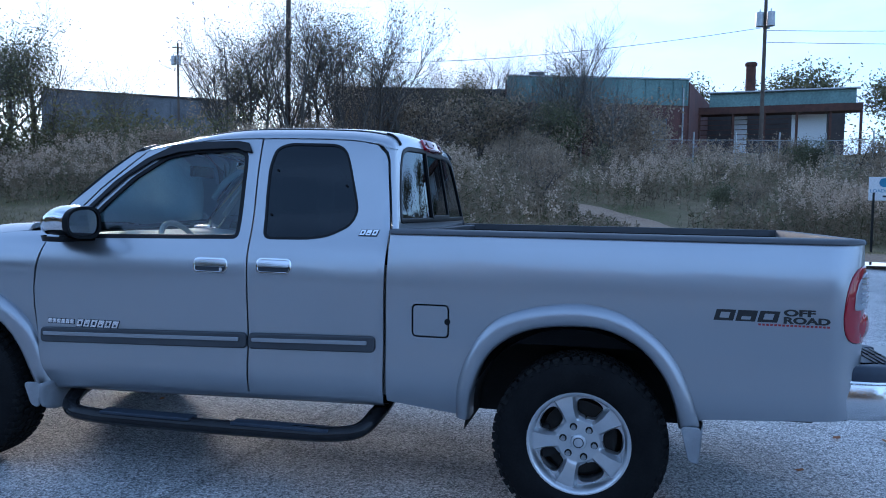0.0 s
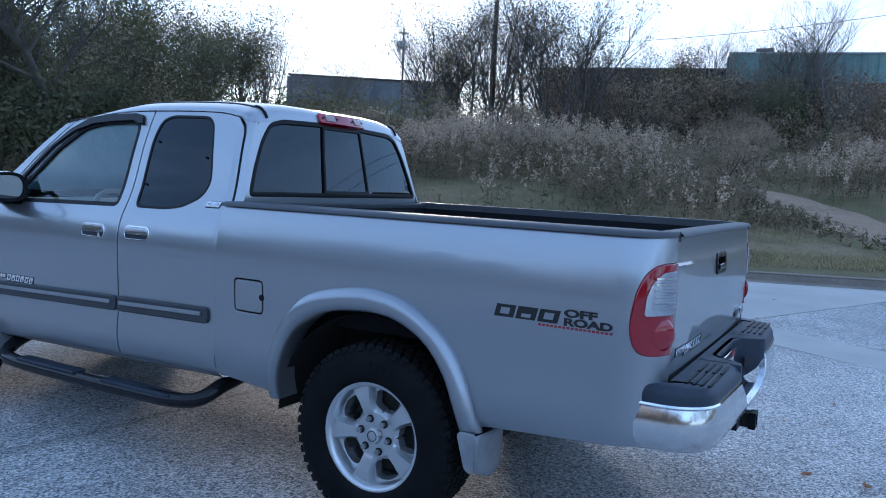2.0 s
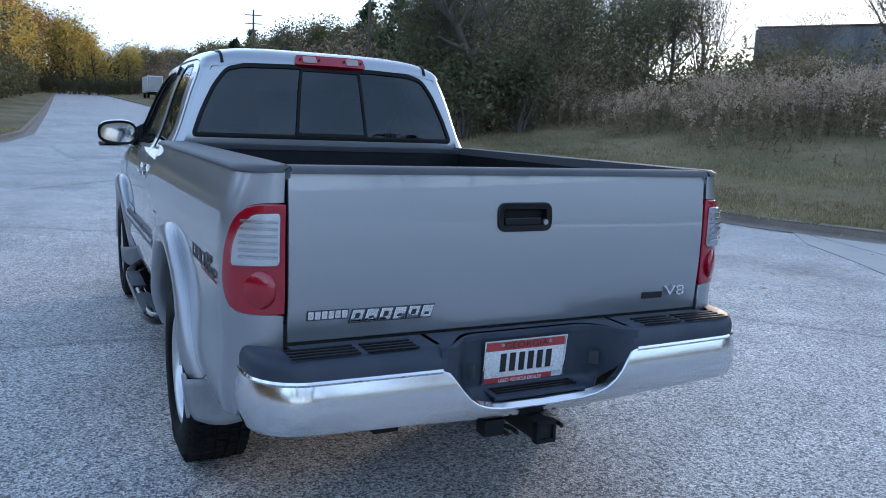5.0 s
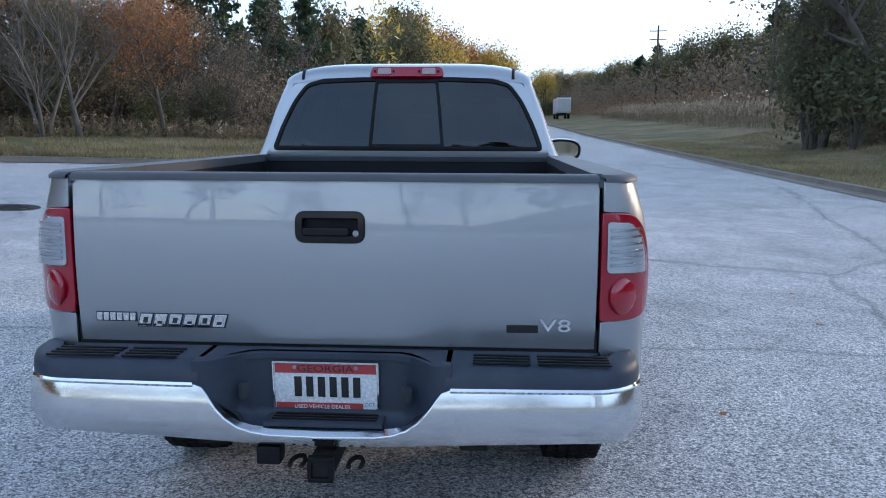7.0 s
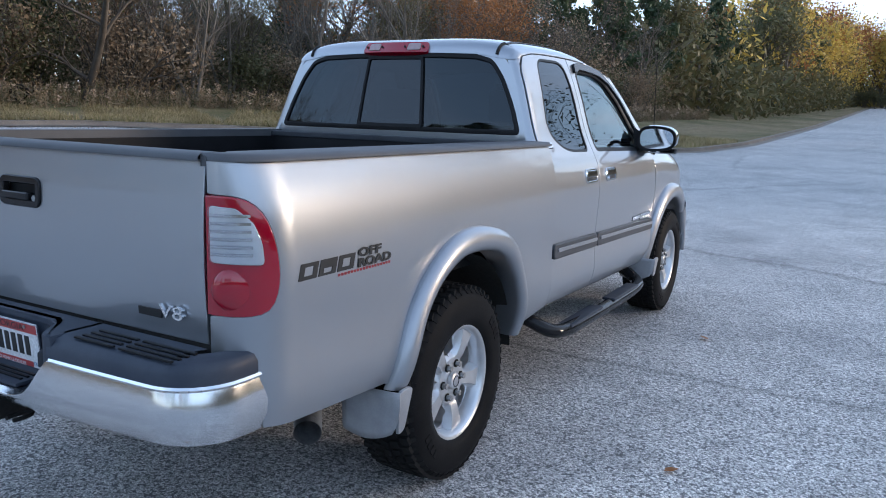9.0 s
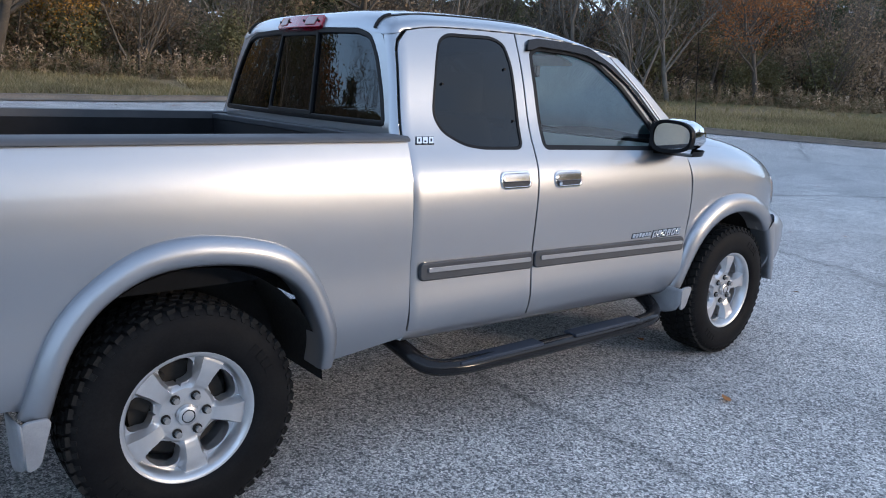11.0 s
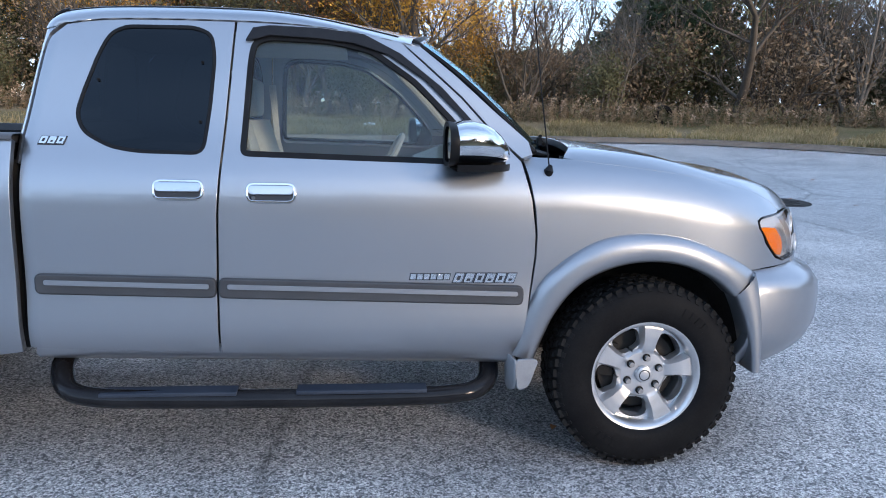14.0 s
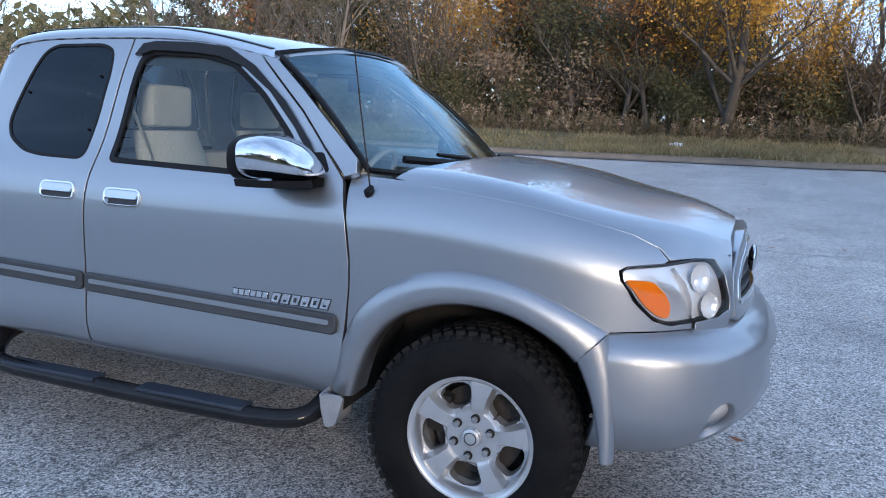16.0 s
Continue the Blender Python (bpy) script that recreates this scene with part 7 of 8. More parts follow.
WG = "woodland trees"
bare = dict(spread=0.75, stems=1, levels=4, kids=(9, 5, 3, 3), r0=0.15, bend=0.16, start=0.18)
bare_multi = dict(spread=0.55, stems=4, levels=3, kids=(9, 5, 4), r0=0.075, bend=0.14, start=0.15, ratio=0.55)
leafy = dict(spread=0.8, stems=1, levels=3, kids=(13, 7, 5), r0=0.17, bend=0.2, start=0.14)
bushy = dict(spread=0.9, stems=4, levels=2, kids=(7, 5), r0=0.06, bend=0.25, start=0.08, ratio=0.6)
far = dict(spread=0.8, stems=1, levels=2, kids=(16, 7), r0=0.17, bend=0.2, start=0.16, ratio=0.5)
KIND = {
    "bare_a": make_tree("bare_tree", "leafless grey deciduous tree with fine dense twigs", 11, 11, M_BARK_PALE, group=WG, **bare),
    "bare_b": make_tree("bare_tree", "leafless pale-barked tree forking low from several stems", 12, 8, M_BARK_PALE, group=WG, **bare_multi),
    "bare_c": make_tree("bare_tree", "bare deciduous tree with a few brown leaves", 13, 10, M_BARK, M_LEAF_BROWN, 1, 0.07, 0.2, WG, **bare_multi),
    "olive_a": make_tree("leafy_tree", "olive-green leafy tree thinning in autumn", 21, 9, M_BARK, M_LEAF_OLIVE, 8, 0.07, 0.42, WG, **leafy),
    "olive_b": make_tree("leafy_tree", "dull green tree with a thick crown", 22, 8, M_BARK, M_LEAF_GREEN, 6, 0.07, 0.42, WG, **leafy),
    "rust": make_tree("autumn_tree", "rust-orange autumn tree at the wood edge", 31, 8, M_BARK, M_LEAF_ORANGE, 5, 0.075, 0.36, WG, **leafy),
    "gold": make_tree("autumn_tree", "golden-yellow autumn tree beside the lot", 32, 8, M_BARK, M_LEAF_YELLOW, 18, 0.05, 0.5, WG, **dict(leafy, start=0.05)),
    "bush": make_tree("shrub", "dense dark green shrub under the trees", 41, 3.2, M_BARK, M_LEAF_GREEN, 11, 0.075, 0.30, WG, **bushy),
    "bush_b": make_tree("shrub", "brown twiggy shrub with few leaves", 42, 2.8, M_BARK, M_LEAF_BROWN, 7, 0.07, 0.28, WG, **bushy),
    "thin_olive": make_tree("leafy_tree", "tall thin-crowned tree with sparse olive leaves", 23, 10, M_BARK, M_LEAF_OLIVE, 2, 0.06, 0.3, WG, **dict(bare, levels=3, kids=(16, 7, 4), start=0.2)),
    "far_olive": make_tree("leafy_tree", "distant olive-green woodland tree in autumn", 61, 9, M_BARK, M_LEAF_OLIVE, 10, 0.15, 0.55, WG, **far),
    "far_green": make_tree("leafy_tree", "distant dark green woodland tree", 62, 9, M_BARK, M_LEAF_GREEN, 11, 0.15, 0.55, WG, **far),
    "far_gold": make_tree("autumn_tree", "distant golden autumn tree with late sun painted into its leaves", 63, 9, M_BARK, M_LEAF_FARGOLD_LIT, 10, 0.15, 0.55, WG, **far),
    "far_rust": make_tree("autumn_tree", "distant rust-brown autumn tree in the woods", 64, 9, M_BARK, M_LEAF_ORANGE, 8, 0.15, 0.55, WG, **far),
    "far_bare": make_tree("bare_tree", "distant bare grey woodland tree with brown leaves", 65, 9, M_BARK_PALE, M_LEAF_BROWN, 1, 0.15, 0.4, WG, **dict(far, kids=(12, 6))),
    "pine_a": make_pine(51, 12),
    "pine_b": make_pine(52, 10),
}
used = set()


def plant(kind, x, y, h=None, turn=None, sink=0.0):
    src = KIND[kind]
    base = {"bare_a": 11, "bare_b": 8, "bare_c": 10, "thin_olive": 10, "olive_a": 9, "olive_b": 8, "rust": 8, "gold": 8, "bush": 3.2, "bush_b": 2.8, "pine_a": 12, "pine_b": 10}.get(kind, 9)
    k = (h or base) / base
    rz = turn if turn is not None else random.uniform(0, 360)
    m = pose(x, y, land_height(x, y) - sink, 0, 0, rz)
    if kind not in used:
        used.add(kind)
        ob = src
        ob.matrix_basis = m
    else:
        ob = copy_thing(src, m)
    kx = k * random.uniform(0.9, 1.15)
    ob.scale = (kx, kx, k)
    return ob


random.seed(8)
# north and east woods: first row, by the kerb
for kind, x, y, h in (
    ("bare_b", 24.4, 16.0, 7.0), ("rust", 35, 16.4, 7.2), ("rust", 29, 13.4, 6.2), ("bare_b", 21.5, 22.0, 8.5), ("bare_b", 20.6, 24.5, 7.5), ("bare_a", 25.5, 15.2, 8), ("olive_a", 27.5, 17.5, 6.5),
    ("bare_c", 31.5, 16.5, 7.5), ("bare_c", 33, 12.5, 6), ("bare_c", 38.5, 14, 8.0), ("pine_a", 44, 15.7, 8.8), ("pine_a", 48, 14.0, 8.6), ("pine_b", 41, 17.5, 8.2), ("pine_b", 35.6, 22.0, 8.6), ("pine_a", 46, 18, 9.4),
    ("gold", 3.6, 24.2, 9.5), ("gold", 5.9, 25.6, 5.4), ("rust", 1.2, 25.0, 6.5), ("gold", 1.6, 27.5, 9.0), ("gold", -7, 30, 9), ("rust", -4.5, 31, 9.5), ("bare_a", 8.4, 29.5, 10), ("bare_b", 9.8, 26.0, 6.5), ("bare_a", 6.7, 32, 11), ("olive_b", 13.2, 24.6, 7.5), ("olive_b", 15.8, 23.5, 8),
    ("pine_b", 14.6, 25.5, 9), ("bare_b", 11.5, 24.2, 5.5), ("bare_c", 17.8, 22.5, 7), ("bare_b", 18.9, 21.2, 7.5), ("olive_a", -2.0, 26, 7), ("olive_a", 0.2, 25, 6), ("bare_c", -9, 27, 8.5), ("bare_a", -12, 26, 10), ("bare_c", -15.5, 25, 8.5), ("bare_a", -18.5, 23, 9.5),
    ("olive_a", -13, 29, 8), ("rust", 26.5, 20.5, 8), ("bare_a", 23.6, 18.6, 9), ("olive_b", 22.8, 20.2, 5.5), ("gold", -1, 36, 11), ("olive_b", 29.8, 17.2, 6.0)):
    plant(kind, x, y, h)
for i in range(26):
    x = -20 + 72 * i / 25 + random.uniform(-1.2, 1.2)
    line = float(np.interp(x, [-24, 0, 6, 14, 22, 30, 56], [25.5, 25.0, 24.2, 23.2, 21.8, 14.0, 11.0]))
    plant(("bare_b", "bare_c", "bare_a")[i % 3], x, line + random.uniform(0, 3), random.uniform(5.5, 8.5))
# deeper rows fill the wood
kinds = ["pine_a", "pine_b", "far_olive", "far_green", "far_bare", "far_bare", "far_rust", "far_green", "pine_a"]
for i in range(58):
    t = i / 57
    x = -24 + 80 * t + random.uniform(-1.5, 1.5)
    line = float(np.interp(x, [-24, 0, 6, 14, 22, 30, 56], [26, 27, 26, 25, 24, 17, 12]))
    near = (4.5, 8.5, 12.5)[i % 3]
    y = line + near + random.uniform(-1, 1)
    gap = 4.5 < x < 13.5
    plant("far_bare" if gap else kinds[(i * 5) % len(kinds)], x, y, (4.0 if gap else 7.0 if x < 22 else 5.2) + near * 0.18 + random.uniform(-0.8, 1.2))
for i in range(64):
    x = -22 + 74 * i / 63 + random.uniform(-0.7, 0.7)
    line = float(np.interp(x, [-24, 0, 6, 14, 22, 30, 56], [25.0, 24.5, 23.6, 22.6, 21.0, 13.0, 10.5]))
    plant("bush" if random.random() < 0.55 else "bush_b", x, line + random.uniform(0, 3.5), random.uniform(1.6, 3.6))
# trees that close the lot to the west
for i in range(16):
    plant(("far_bare", "pine_b", "far_olive", "far_green", "far_rust")[i % 5], -39 + random.uniform(-3, 2), -28 + 3.9 * i + random.uniform(-1, 1), random.uniform(7.5, 11))
# along the far road, gold leaves with the last sun put into their colour
for i in range(44):
    x = 50 + i * 3.7 + random.uniform(-1.5, 1.5)
    plant((("pine_a", "pine_b", "far_green", "pine_a", "far_bare", "pine_a", "far_rust", "far_green") if x < 92 else ("far_gold", "pine_a", "far_rust", "far_gold", "far_olive", "far_gold", "far_rust", "pine_a"))[i % 8], x, (11.5 if x < 92 else 9.5) + random.uniform(0, 6) - 0.02 * (x - 58), (random.uniform(8.4, 10.8) + 0.03 * (x - 58)) * (1.3 if x > 92 else 1.0))
for i in range(54):
    y = -44 + i * 1.4 + random.uniform(-2, 2)
    plant(("far_gold", "far_rust", "far_olive", "far_gold", "far_green")[i % 5], 205 + random.uniform(0, 50), y, random.uniform(9, 13) + float(np.interp(y, [-18, 6], [0, 9])))
for i in range(20):
    plant("bush", 202 + random.uniform(-1, 2), -30 + i * 2.1, random.uniform(3, 5))
# south woods beyond the road verge
for i in range(96):
    x = 58 + i * 1.55 + random.uniform(-2, 2)
    plant(("far_olive", "pine_b", "far_bare", "far_green", "far_olive", "far_bare", "pine_a")[i % 7], x, -28 - random.uniform(0, 9) + 0.03 * (x - 60), random.uniform(8.6, 11.4))
# big dark trees by the verge, and the thicket round the buildings
for kind, x, y, h in (
    ("olive_b", 24.6, -14.5, 9.5), ("olive_b", 27.5, -16.5, 9), ("olive_a", 25.2, -12.2, 8.0), ("bare_a", 25.0, -13.2, 9.5), ("bush", 23.4, -12.6, 4), ("bush", 25.5, -11.9, 4.5), ("bush", 28, -13, 4.2), ("bush", 22.4, -14.5, 3.5),
    ("olive_a", 33.6, -29, 9), ("olive_b", 36, -27, 8), ("bare_a", 32, -33, 9.5), ("olive_a", 37, -33, 9.5), ("bare_c", 30, -31, 8), ("olive_b", 41, -30, 9), ("olive_b", 30.5, -24, 6.0), ("olive_a", 34, -22, 6.5), ("olive_a", 45, -24, 8.5),
    ("thin_olive", 25.4, -41, 8.0), ("thin_olive", 23.4, -42, 9.5), ("thin_olive", 21.8, -41, 9.0), ("thin_olive", 17.6, -42.6, 10.5), ("thin_olive", 15.2, -43, 9.0), ("thin_olive", 12.6, -45, 6.5), ("bare_c", 21.3, -42.5, 10), ("bare_a", 19.2, -42, 9.5), ("bare_c", 17.2, -42.5, 9.8), ("bare_c", 15.0, -42, 9.0), ("thin_olive", 19.6, -44, 10.5), ("bare_a", 14.0, -44, 8),
    ("bare_c", 13.8, -49.5, 7.5), ("olive_a", 11.7, -52.0, 7.0), ("bare_a", 8.5, -50.0, 8), ("bare_a", 2.6, -47.6, 10.0), ("bare_a", 3.4, -48.4, 10.5), ("bare_a", 1.6, -49.0, 9.5), ("bare_b", 5.0, -50.0, 8.5), ("bare_a", 9.4, -49.0, 8.5), ("thin_olive", 4.0, -49.6, 8.5), ("bare_b", 15.6, -46.0, 8.0), ("bush_b", -1.0, -50.0, 4.5), ("bush_b", 1.2, -51.0, 4.8), ("bush_b", 5.6, -52, 4.6), ("bare_a", 4.5, -48.5, 8.0), ("bare_b", 0.8, -46.5, 7), ("bare_b", 6.8, -46.5, 5), ("bush", 3.4, -46.0, 4), ("bush_b", 8.5, -46, 4.2),
    ("bare_c", 24.0, -40, 10), ("bare_c", 20.0, -41, 11), ("olive_a", 24.2, -43, 7.0), ("bare_c", 16.2, -40.8, 9.5), ("bare_c", 10.2, -50.5, 7.5), ("bare_c", 7.0, -49.5, 6.5),
    ("bare_c", 35, -30, 9), ("olive_b", 33, -26, 8), ("olive_a", 29, -28, 7.5), ("olive_a", 39, -26, 8.5), ("bare_c", 43, -27, 9), ("far_green", 48, -28, 9.5), ("far_olive", 52, -25, 9), ("far_green", 56, -27, 9),
    ("olive_b", 6, -45, 4.2), ("olive_b", 9.5, -45.5, 4.5), ("bush_b", 12, -44, 4), ("bare_c", 45.5, -56, 9.5), ("thin_olive", 43.6, -55.5, 9.5), ("bare_b", 47, -54, 6), ("far_olive", -7.8, -86, 9), ("far_green", -18, -89, 10), ("far_green", -22, -85, 10.5), ("far_olive", -13, -88, 9), ("far_green", -27, -80, 9), ("far_olive", -31, -76, 9)):
    plant(kind, x, y, h)


def weed_field(name, count, place, h0, h1, label, seed):
    """Dry stalks, each with thin leaves and a plume of seed heads."""
    rng = np.random.default_rng(seed)
    verts, faces, mats = [], [], []

    def quad(c, a, b, mi):
        k = len(verts)
        verts.extend([c - a - b, c + a - b, c + a + b, c - a + b])
        faces.append((k, k + 1, k + 2, k + 3))
        mats.append(mi)

    for _ in range(count):
        x, y, hs, plume = place(rng)
        z = land_height(x, y)
        h = rng.uniform(h0, h1) * hs
        tilt = np.array([rng.normal(0, 0.13), rng.normal(0, 0.13), 1.0]) * h
        base = np.array([x, y, z - 0.03])
        t = rng.uniform(0, 3.14)
        side = np.array([math.cos(t), math.sin(t), 0]) * 0.006
        k = len(verts)
        verts.extend([base - side, base + side, base + tilt + side * 0.5, base + tilt - side * 0.5])
        faces.append((k, k + 1, k + 2, k + 3))
        mats.append(0)
        green = rng.random() < 0.35
        for i in range(7):
            p = base + tilt * rng.uniform(0.1, 0.85)
            a = rng.normal(0, 1, 3)
            a = a / np.linalg.norm(a) * rng.uniform(0.05, 0.13)
            b = np.cross(a, rng.normal(0, 1, 3))
            b = b / (np.linalg.norm(b) + 1e-6) * 0.012
            quad(p, a, b, 1 if green else 0)
        if rng.random() < plume:
            for i in range(14):
                p = base + tilt * rng.uniform(0.80, 1.04) + rng.normal(0, 0.045, 3)
                a = rng.normal(0, 1, 3)
                a = a / np.linalg.norm(a) * rng.uniform(0.018, 0.04)
                b = np.cross(a, rng.normal(0, 1, 3))
                b = b / (np.linalg.norm(b) + 1e-6) * 0.018
                quad(p, a, b, 2)
    ob = link_mesh(name, verts, faces, None, None, False, "", 0, [M_WEED, M_WEEDGREEN, M_SEED], mats)
    return tagged(ob, label, "weeds", kind="stuff")


TRACK_LINE = [(-10, -13.0), (-8, -14.4), (-5.6, -15.8), (-3.4, -17.2), (-2.2, -18.4), (-1.2, -19.8), (0.0, -21.6), (1.8, -23.6), (4.2, -25.2)]


def off_track(x, y):
    for (ax, ay), (bx, by) in zip(TRACK_LINE, TRACK_LINE[1:]):
        t = max(0.0, min(1.0, ((x - ax) * (bx - ax) + (y - ay) * (by - ay)) / ((bx - ax) ** 2 + (by - ay) ** 2)))
        if math.hypot(x - ax - t * (bx - ax), y - ay - t * (by - ay)) < 1.5:
            return False
    return True


def bank_place(rng):
    while True:
        x, d = rng.uniform(-16, 34), rng.gamma(2.0, 5.0)
        y = -14.0 - d - 0.25 * max(0, -x)
        if y > -52 and off_track(x, y) and not (-8.4 < x < -4.6 and y > -18.8) and noise.noise((x * 0.25, y * 0.25, 1.5)) > -0.22:
            clump = noise.noise((x * 0.22, y * 0.22, 9.0))
            near = smoothstep(-14.0, -17.0, y)
            line = float(np.interp(x, [-10, -8, -5.6, -3.4, -2.2, -1.2, 0, 1.8], [-13, -14.4, -15.8, -17.2, -18.4, -19.8, -21.6, -23.6]))
            if x < 1.2 and y > line:          # mown strip between the track and the kerb
                return x, y, 0.32, 0.03
            return x, y, 0.5 + 0.42 * near + 0.7 * clump, 0.08 + 2.6 * max(0.0, clump)


def road_bank_place(rng):
    while True:
        x, y = rng.uniform(28, 120), -17 - abs(rng.normal(0, 4))
        return x, y, 1.0, 0.5


def wood_edge_place(rng):
    x = rng.uniform(-20, 56)
    line = float(np.interp(x, [-24, 0, 6, 14, 22, 30, 56], [24.0, 23.4, 22.4, 20.6, 17.5, 10.8, 9.0]))
    return x, line + abs(rng.normal(0, 1.6)), 0.75, 0.08


weed_field("bank_weeds", 15000, bank_place, 0.8, 1.55, "dry brown goldenrod and grass stalks with pale seed heads on the bank", 1)
weed_field("roadside_weeds", 3500, road_bank_place, 1.0, 2.0, "tall dry weeds beside the road", 2)
weed_field("wood_edge_weeds", 5000, wood_edge_place, 0.4, 1.2, "dry stalks and grass at the foot of the woods", 3)
for i in range(46):
    x, y = random.uniform(-14, 32), -20 - random.uniform(0, 26)
    if off_track(x, y):
        plant("bush_b" if i % 3 else "bush", x, y, random.uniform(1.0, 2.2))

def thicket(name, count, place, size, mat, label, seed):
    """Tangled leaves and twigs of woods too dense to count."""
    rng = np.random.default_rng(seed)
    verts, faces = [], []
    for _ in range(count):
        x, y, z = place(rng)
        a = rng.normal(0, 1, 3)
        a = a / np.linalg.norm(a) * size * rng.uniform(0.5, 1.3)
        b = np.cross(a, rng.normal(0, 1, 3))
        b = b / (np.linalg.norm(b) + 1e-6) * size * rng.uniform(0.2, 0.5)
        c = np.array([x, y, z])
        k = len(verts)
        verts.extend([c - a, c + b, c + a, c - b])
        faces.append((k, k + 1, k + 2, k + 3))
    return tagged(link_mesh(name, verts, faces, mat, None, False), label, "woods", kind="stuff")


def band(x0, x1, line, depth, top, rag, open_=-0.2):
    def f(rng):
        while True:
            x, d = rng.uniform(x0, x1), rng.uniform(0, depth)
            y = line(x) + d
            h = top(x) * (0.72 + rag * noise.noise((x * 0.22, d * 0.3, 4.0)))
            z = h * rng.beta(1.1, 1.25)
            if noise.noise((x * 0.6, z * 0.5, y * 0.6)) > open_:
                return x, y, land_height(x, y) + z
    return f


wood_line = lambda x: float(np.interp(x, [-40, 0, 6, 14, 22, 30, 56], [26, 26.5, 25.5, 24.5, 23.5, 16, 12]))
wood_top = lambda x: float(np.interp(x, [-40, 3.5, 5.5, 14, 16, 22, 28, 56], [6.5, 6.2, 3.2, 3.2, 6.0, 5.8, 4.6, 4.6]))
thicket("woodland_thicket", 80000, band(-40, 56, wood_line, 9, wood_top, 0.5), 0.085, M_LEAF_GREEN, "dense dark tangle of leaves inside the north woods", 5)
thicket("woodland_thicket", 42000, band(-40, 56, wood_line, 7, wood_top, 0.6), 0.075, M_LEAF_BROWN, "brown tangle of twigs and dead leaves in the woods", 6)
thicket("woodland_thicket", 60000, band(-40, 56, lambda x: wood_line(x) - 1.5, 6, lambda x: min(4.0, wood_top(x)), 0.35, -0.45), 0.07, M_LEAF_BROWN, "low brown undergrowth along the wood edge", 15)
thicket("woodland_thicket", 14000, band(-60, 70, lambda x: wood_line(x) + 12, 5, lambda x: 1.2 * wood_top(x), 0.35, -0.9), 0.68, M_LEAF_GREEN, "dark depth of the north woods", 16)
thicket("far_woods", 22000, band(54, 230, lambda x: 11 - 0.03 * (x - 54), 10, lambda x: 11 + 0.02 * (x - 54), 0.5), 0.5, M_LEAF_OLIVE, "far autumn woods along the road", 7)
thicket("far_woods", 7000, band(70, 240, lambda x: 10 - 0.03 * (x - 54), 9, lambda x: 13 + 0.02 * (x - 54), 0.6), 0.45, M_LEAF_FARGOLD_LIT, "golden far trees with the last light put into their colour", 8)
thicket("far_woods", 52000, band(58, 240, lambda x: -40 + 0.06 * (x - 58), 14, lambda x: 8.5 + 0.012 * (x - 58), 0.45), 0.27, M_LEAF_BROWN, "dark far woods across the road bank", 9)
thicket("far_woods", 14000, band(60, 235, lambda x: 7.0 - 0.012 * (x - 54), 8, lambda x: 6.0 + 0.02 * (x - 54), 0.4, -0.5), 0.42, M_LEAF_OLIVE, "undergrowth along the far side of the road", 17)
thicket("far_woods", 12000, band(225, 262, lambda x: -45, 70, lambda x: 12, 0.4, -0.6), 0.6, M_LEAF_OLIVE, "dull green woods where the road ends", 18)
thicket("far_woods", 8000, band(225, 260, lambda x: -45, 70, lambda x: 14, 0.5), 0.6, M_LEAF_FARGOLD_LIT, "golden woods where the road ends", 10)
thicket("bank_thicket", 24000, band(-3, 30, lambda x: -52, 8, lambda x: 5.6, 0.5), 0.13, M_LEAF_BROWN, "grey-brown thicket of twigs before the factory", 11)
thicket("bank_thicket", 42000, band(23, 50, lambda x: -22 - 0.55 * (x - 23), 9, lambda x: 6.6, 0.6), 0.12, M_LEAF_OLIVE, "olive-brown trees and vines massed on the bank", 19)
thicket("bank_thicket", 22000, band(23, 50, lambda x: -21 - 0.55 * (x - 23), 9, lambda x: 6.0, 0.6), 0.12, M_LEAF_BROWN, "brown leaves hanging in the bank trees", 20)
thicket("bank_thicket", 20000, band(20, 48, lambda x: -38 + 0.1 * (x - 24), 14, lambda x: 3.2, 0.4), 0.13, M_LEAF_OLIVE, "dark olive thicket on the bank", 12)

# brick building with a teal sheet-metal top, and its lower wing
def wall_with(name, p0, p1, z0, z1, thick, mat, parent, label=""):
    a, b = Vector((*p0, 0)), Vector((*p1, 0))
    d = (b - a)
    ang = math.atan2(d.y, d.x)
    mid = (a + b) / 2
    bm = box_bm((d.length, thick, z1 - z0), (0, 0, 0), 0)
    bm.transform(Matrix.Translation((mid.x, mid.y, (z0 + z1) / 2)) @ Matrix.Rotation(ang, 4, "Z"))
    return part(name, bm, mat, parent, label, smooth=False)


bl = thing("brick_building", "derelict red-brick industrial building with a teal metal parapet", "building")
wall_with("wall", (-4.9, -59.5), (8.8, -56.0), 5.5, 9.75, 0.4, M_BRICK, bl, "red brick wall")
wall_with("parapet", (-4.95, -59.45), (8.8, -55.9), 9.75, 11.75, 0.3, M_TEAL, bl, "faded teal sheet-metal band")
wall_with("wall", (-4.9, -59.5), (-8.0, -74), 5.5, 11.6, 0.4, M_BRICK, bl)
wall_with("wall", (8.8, -56.0), (5.5, -72), 5.5, 11.6, 0.4, M_BRICK, bl)
for k in range(14):
    t = k / 13
    x, y = -4.9 + 13.7 * t, -59.2 + 3.5 * t
    part("parapet_seam", box_bm((0.05, 0.08, 1.95), (x, y, 10.75)), M_TEAL, bl)
wall_with("coping", (-5.1, -59.4), (8.9, -55.8), 11.75, 11.85, 0.45, M_STEEL, bl)
bm = bmesh.new()
bm.faces.new([bm.verts.new(p) for p in ((-4.9, -59.5, 11.5), (8.8, -56, 11.5), (5.5, -72, 11.5), (-8, -74, 11.5))])
part("roof", bm, M_DARKWALL, bl)
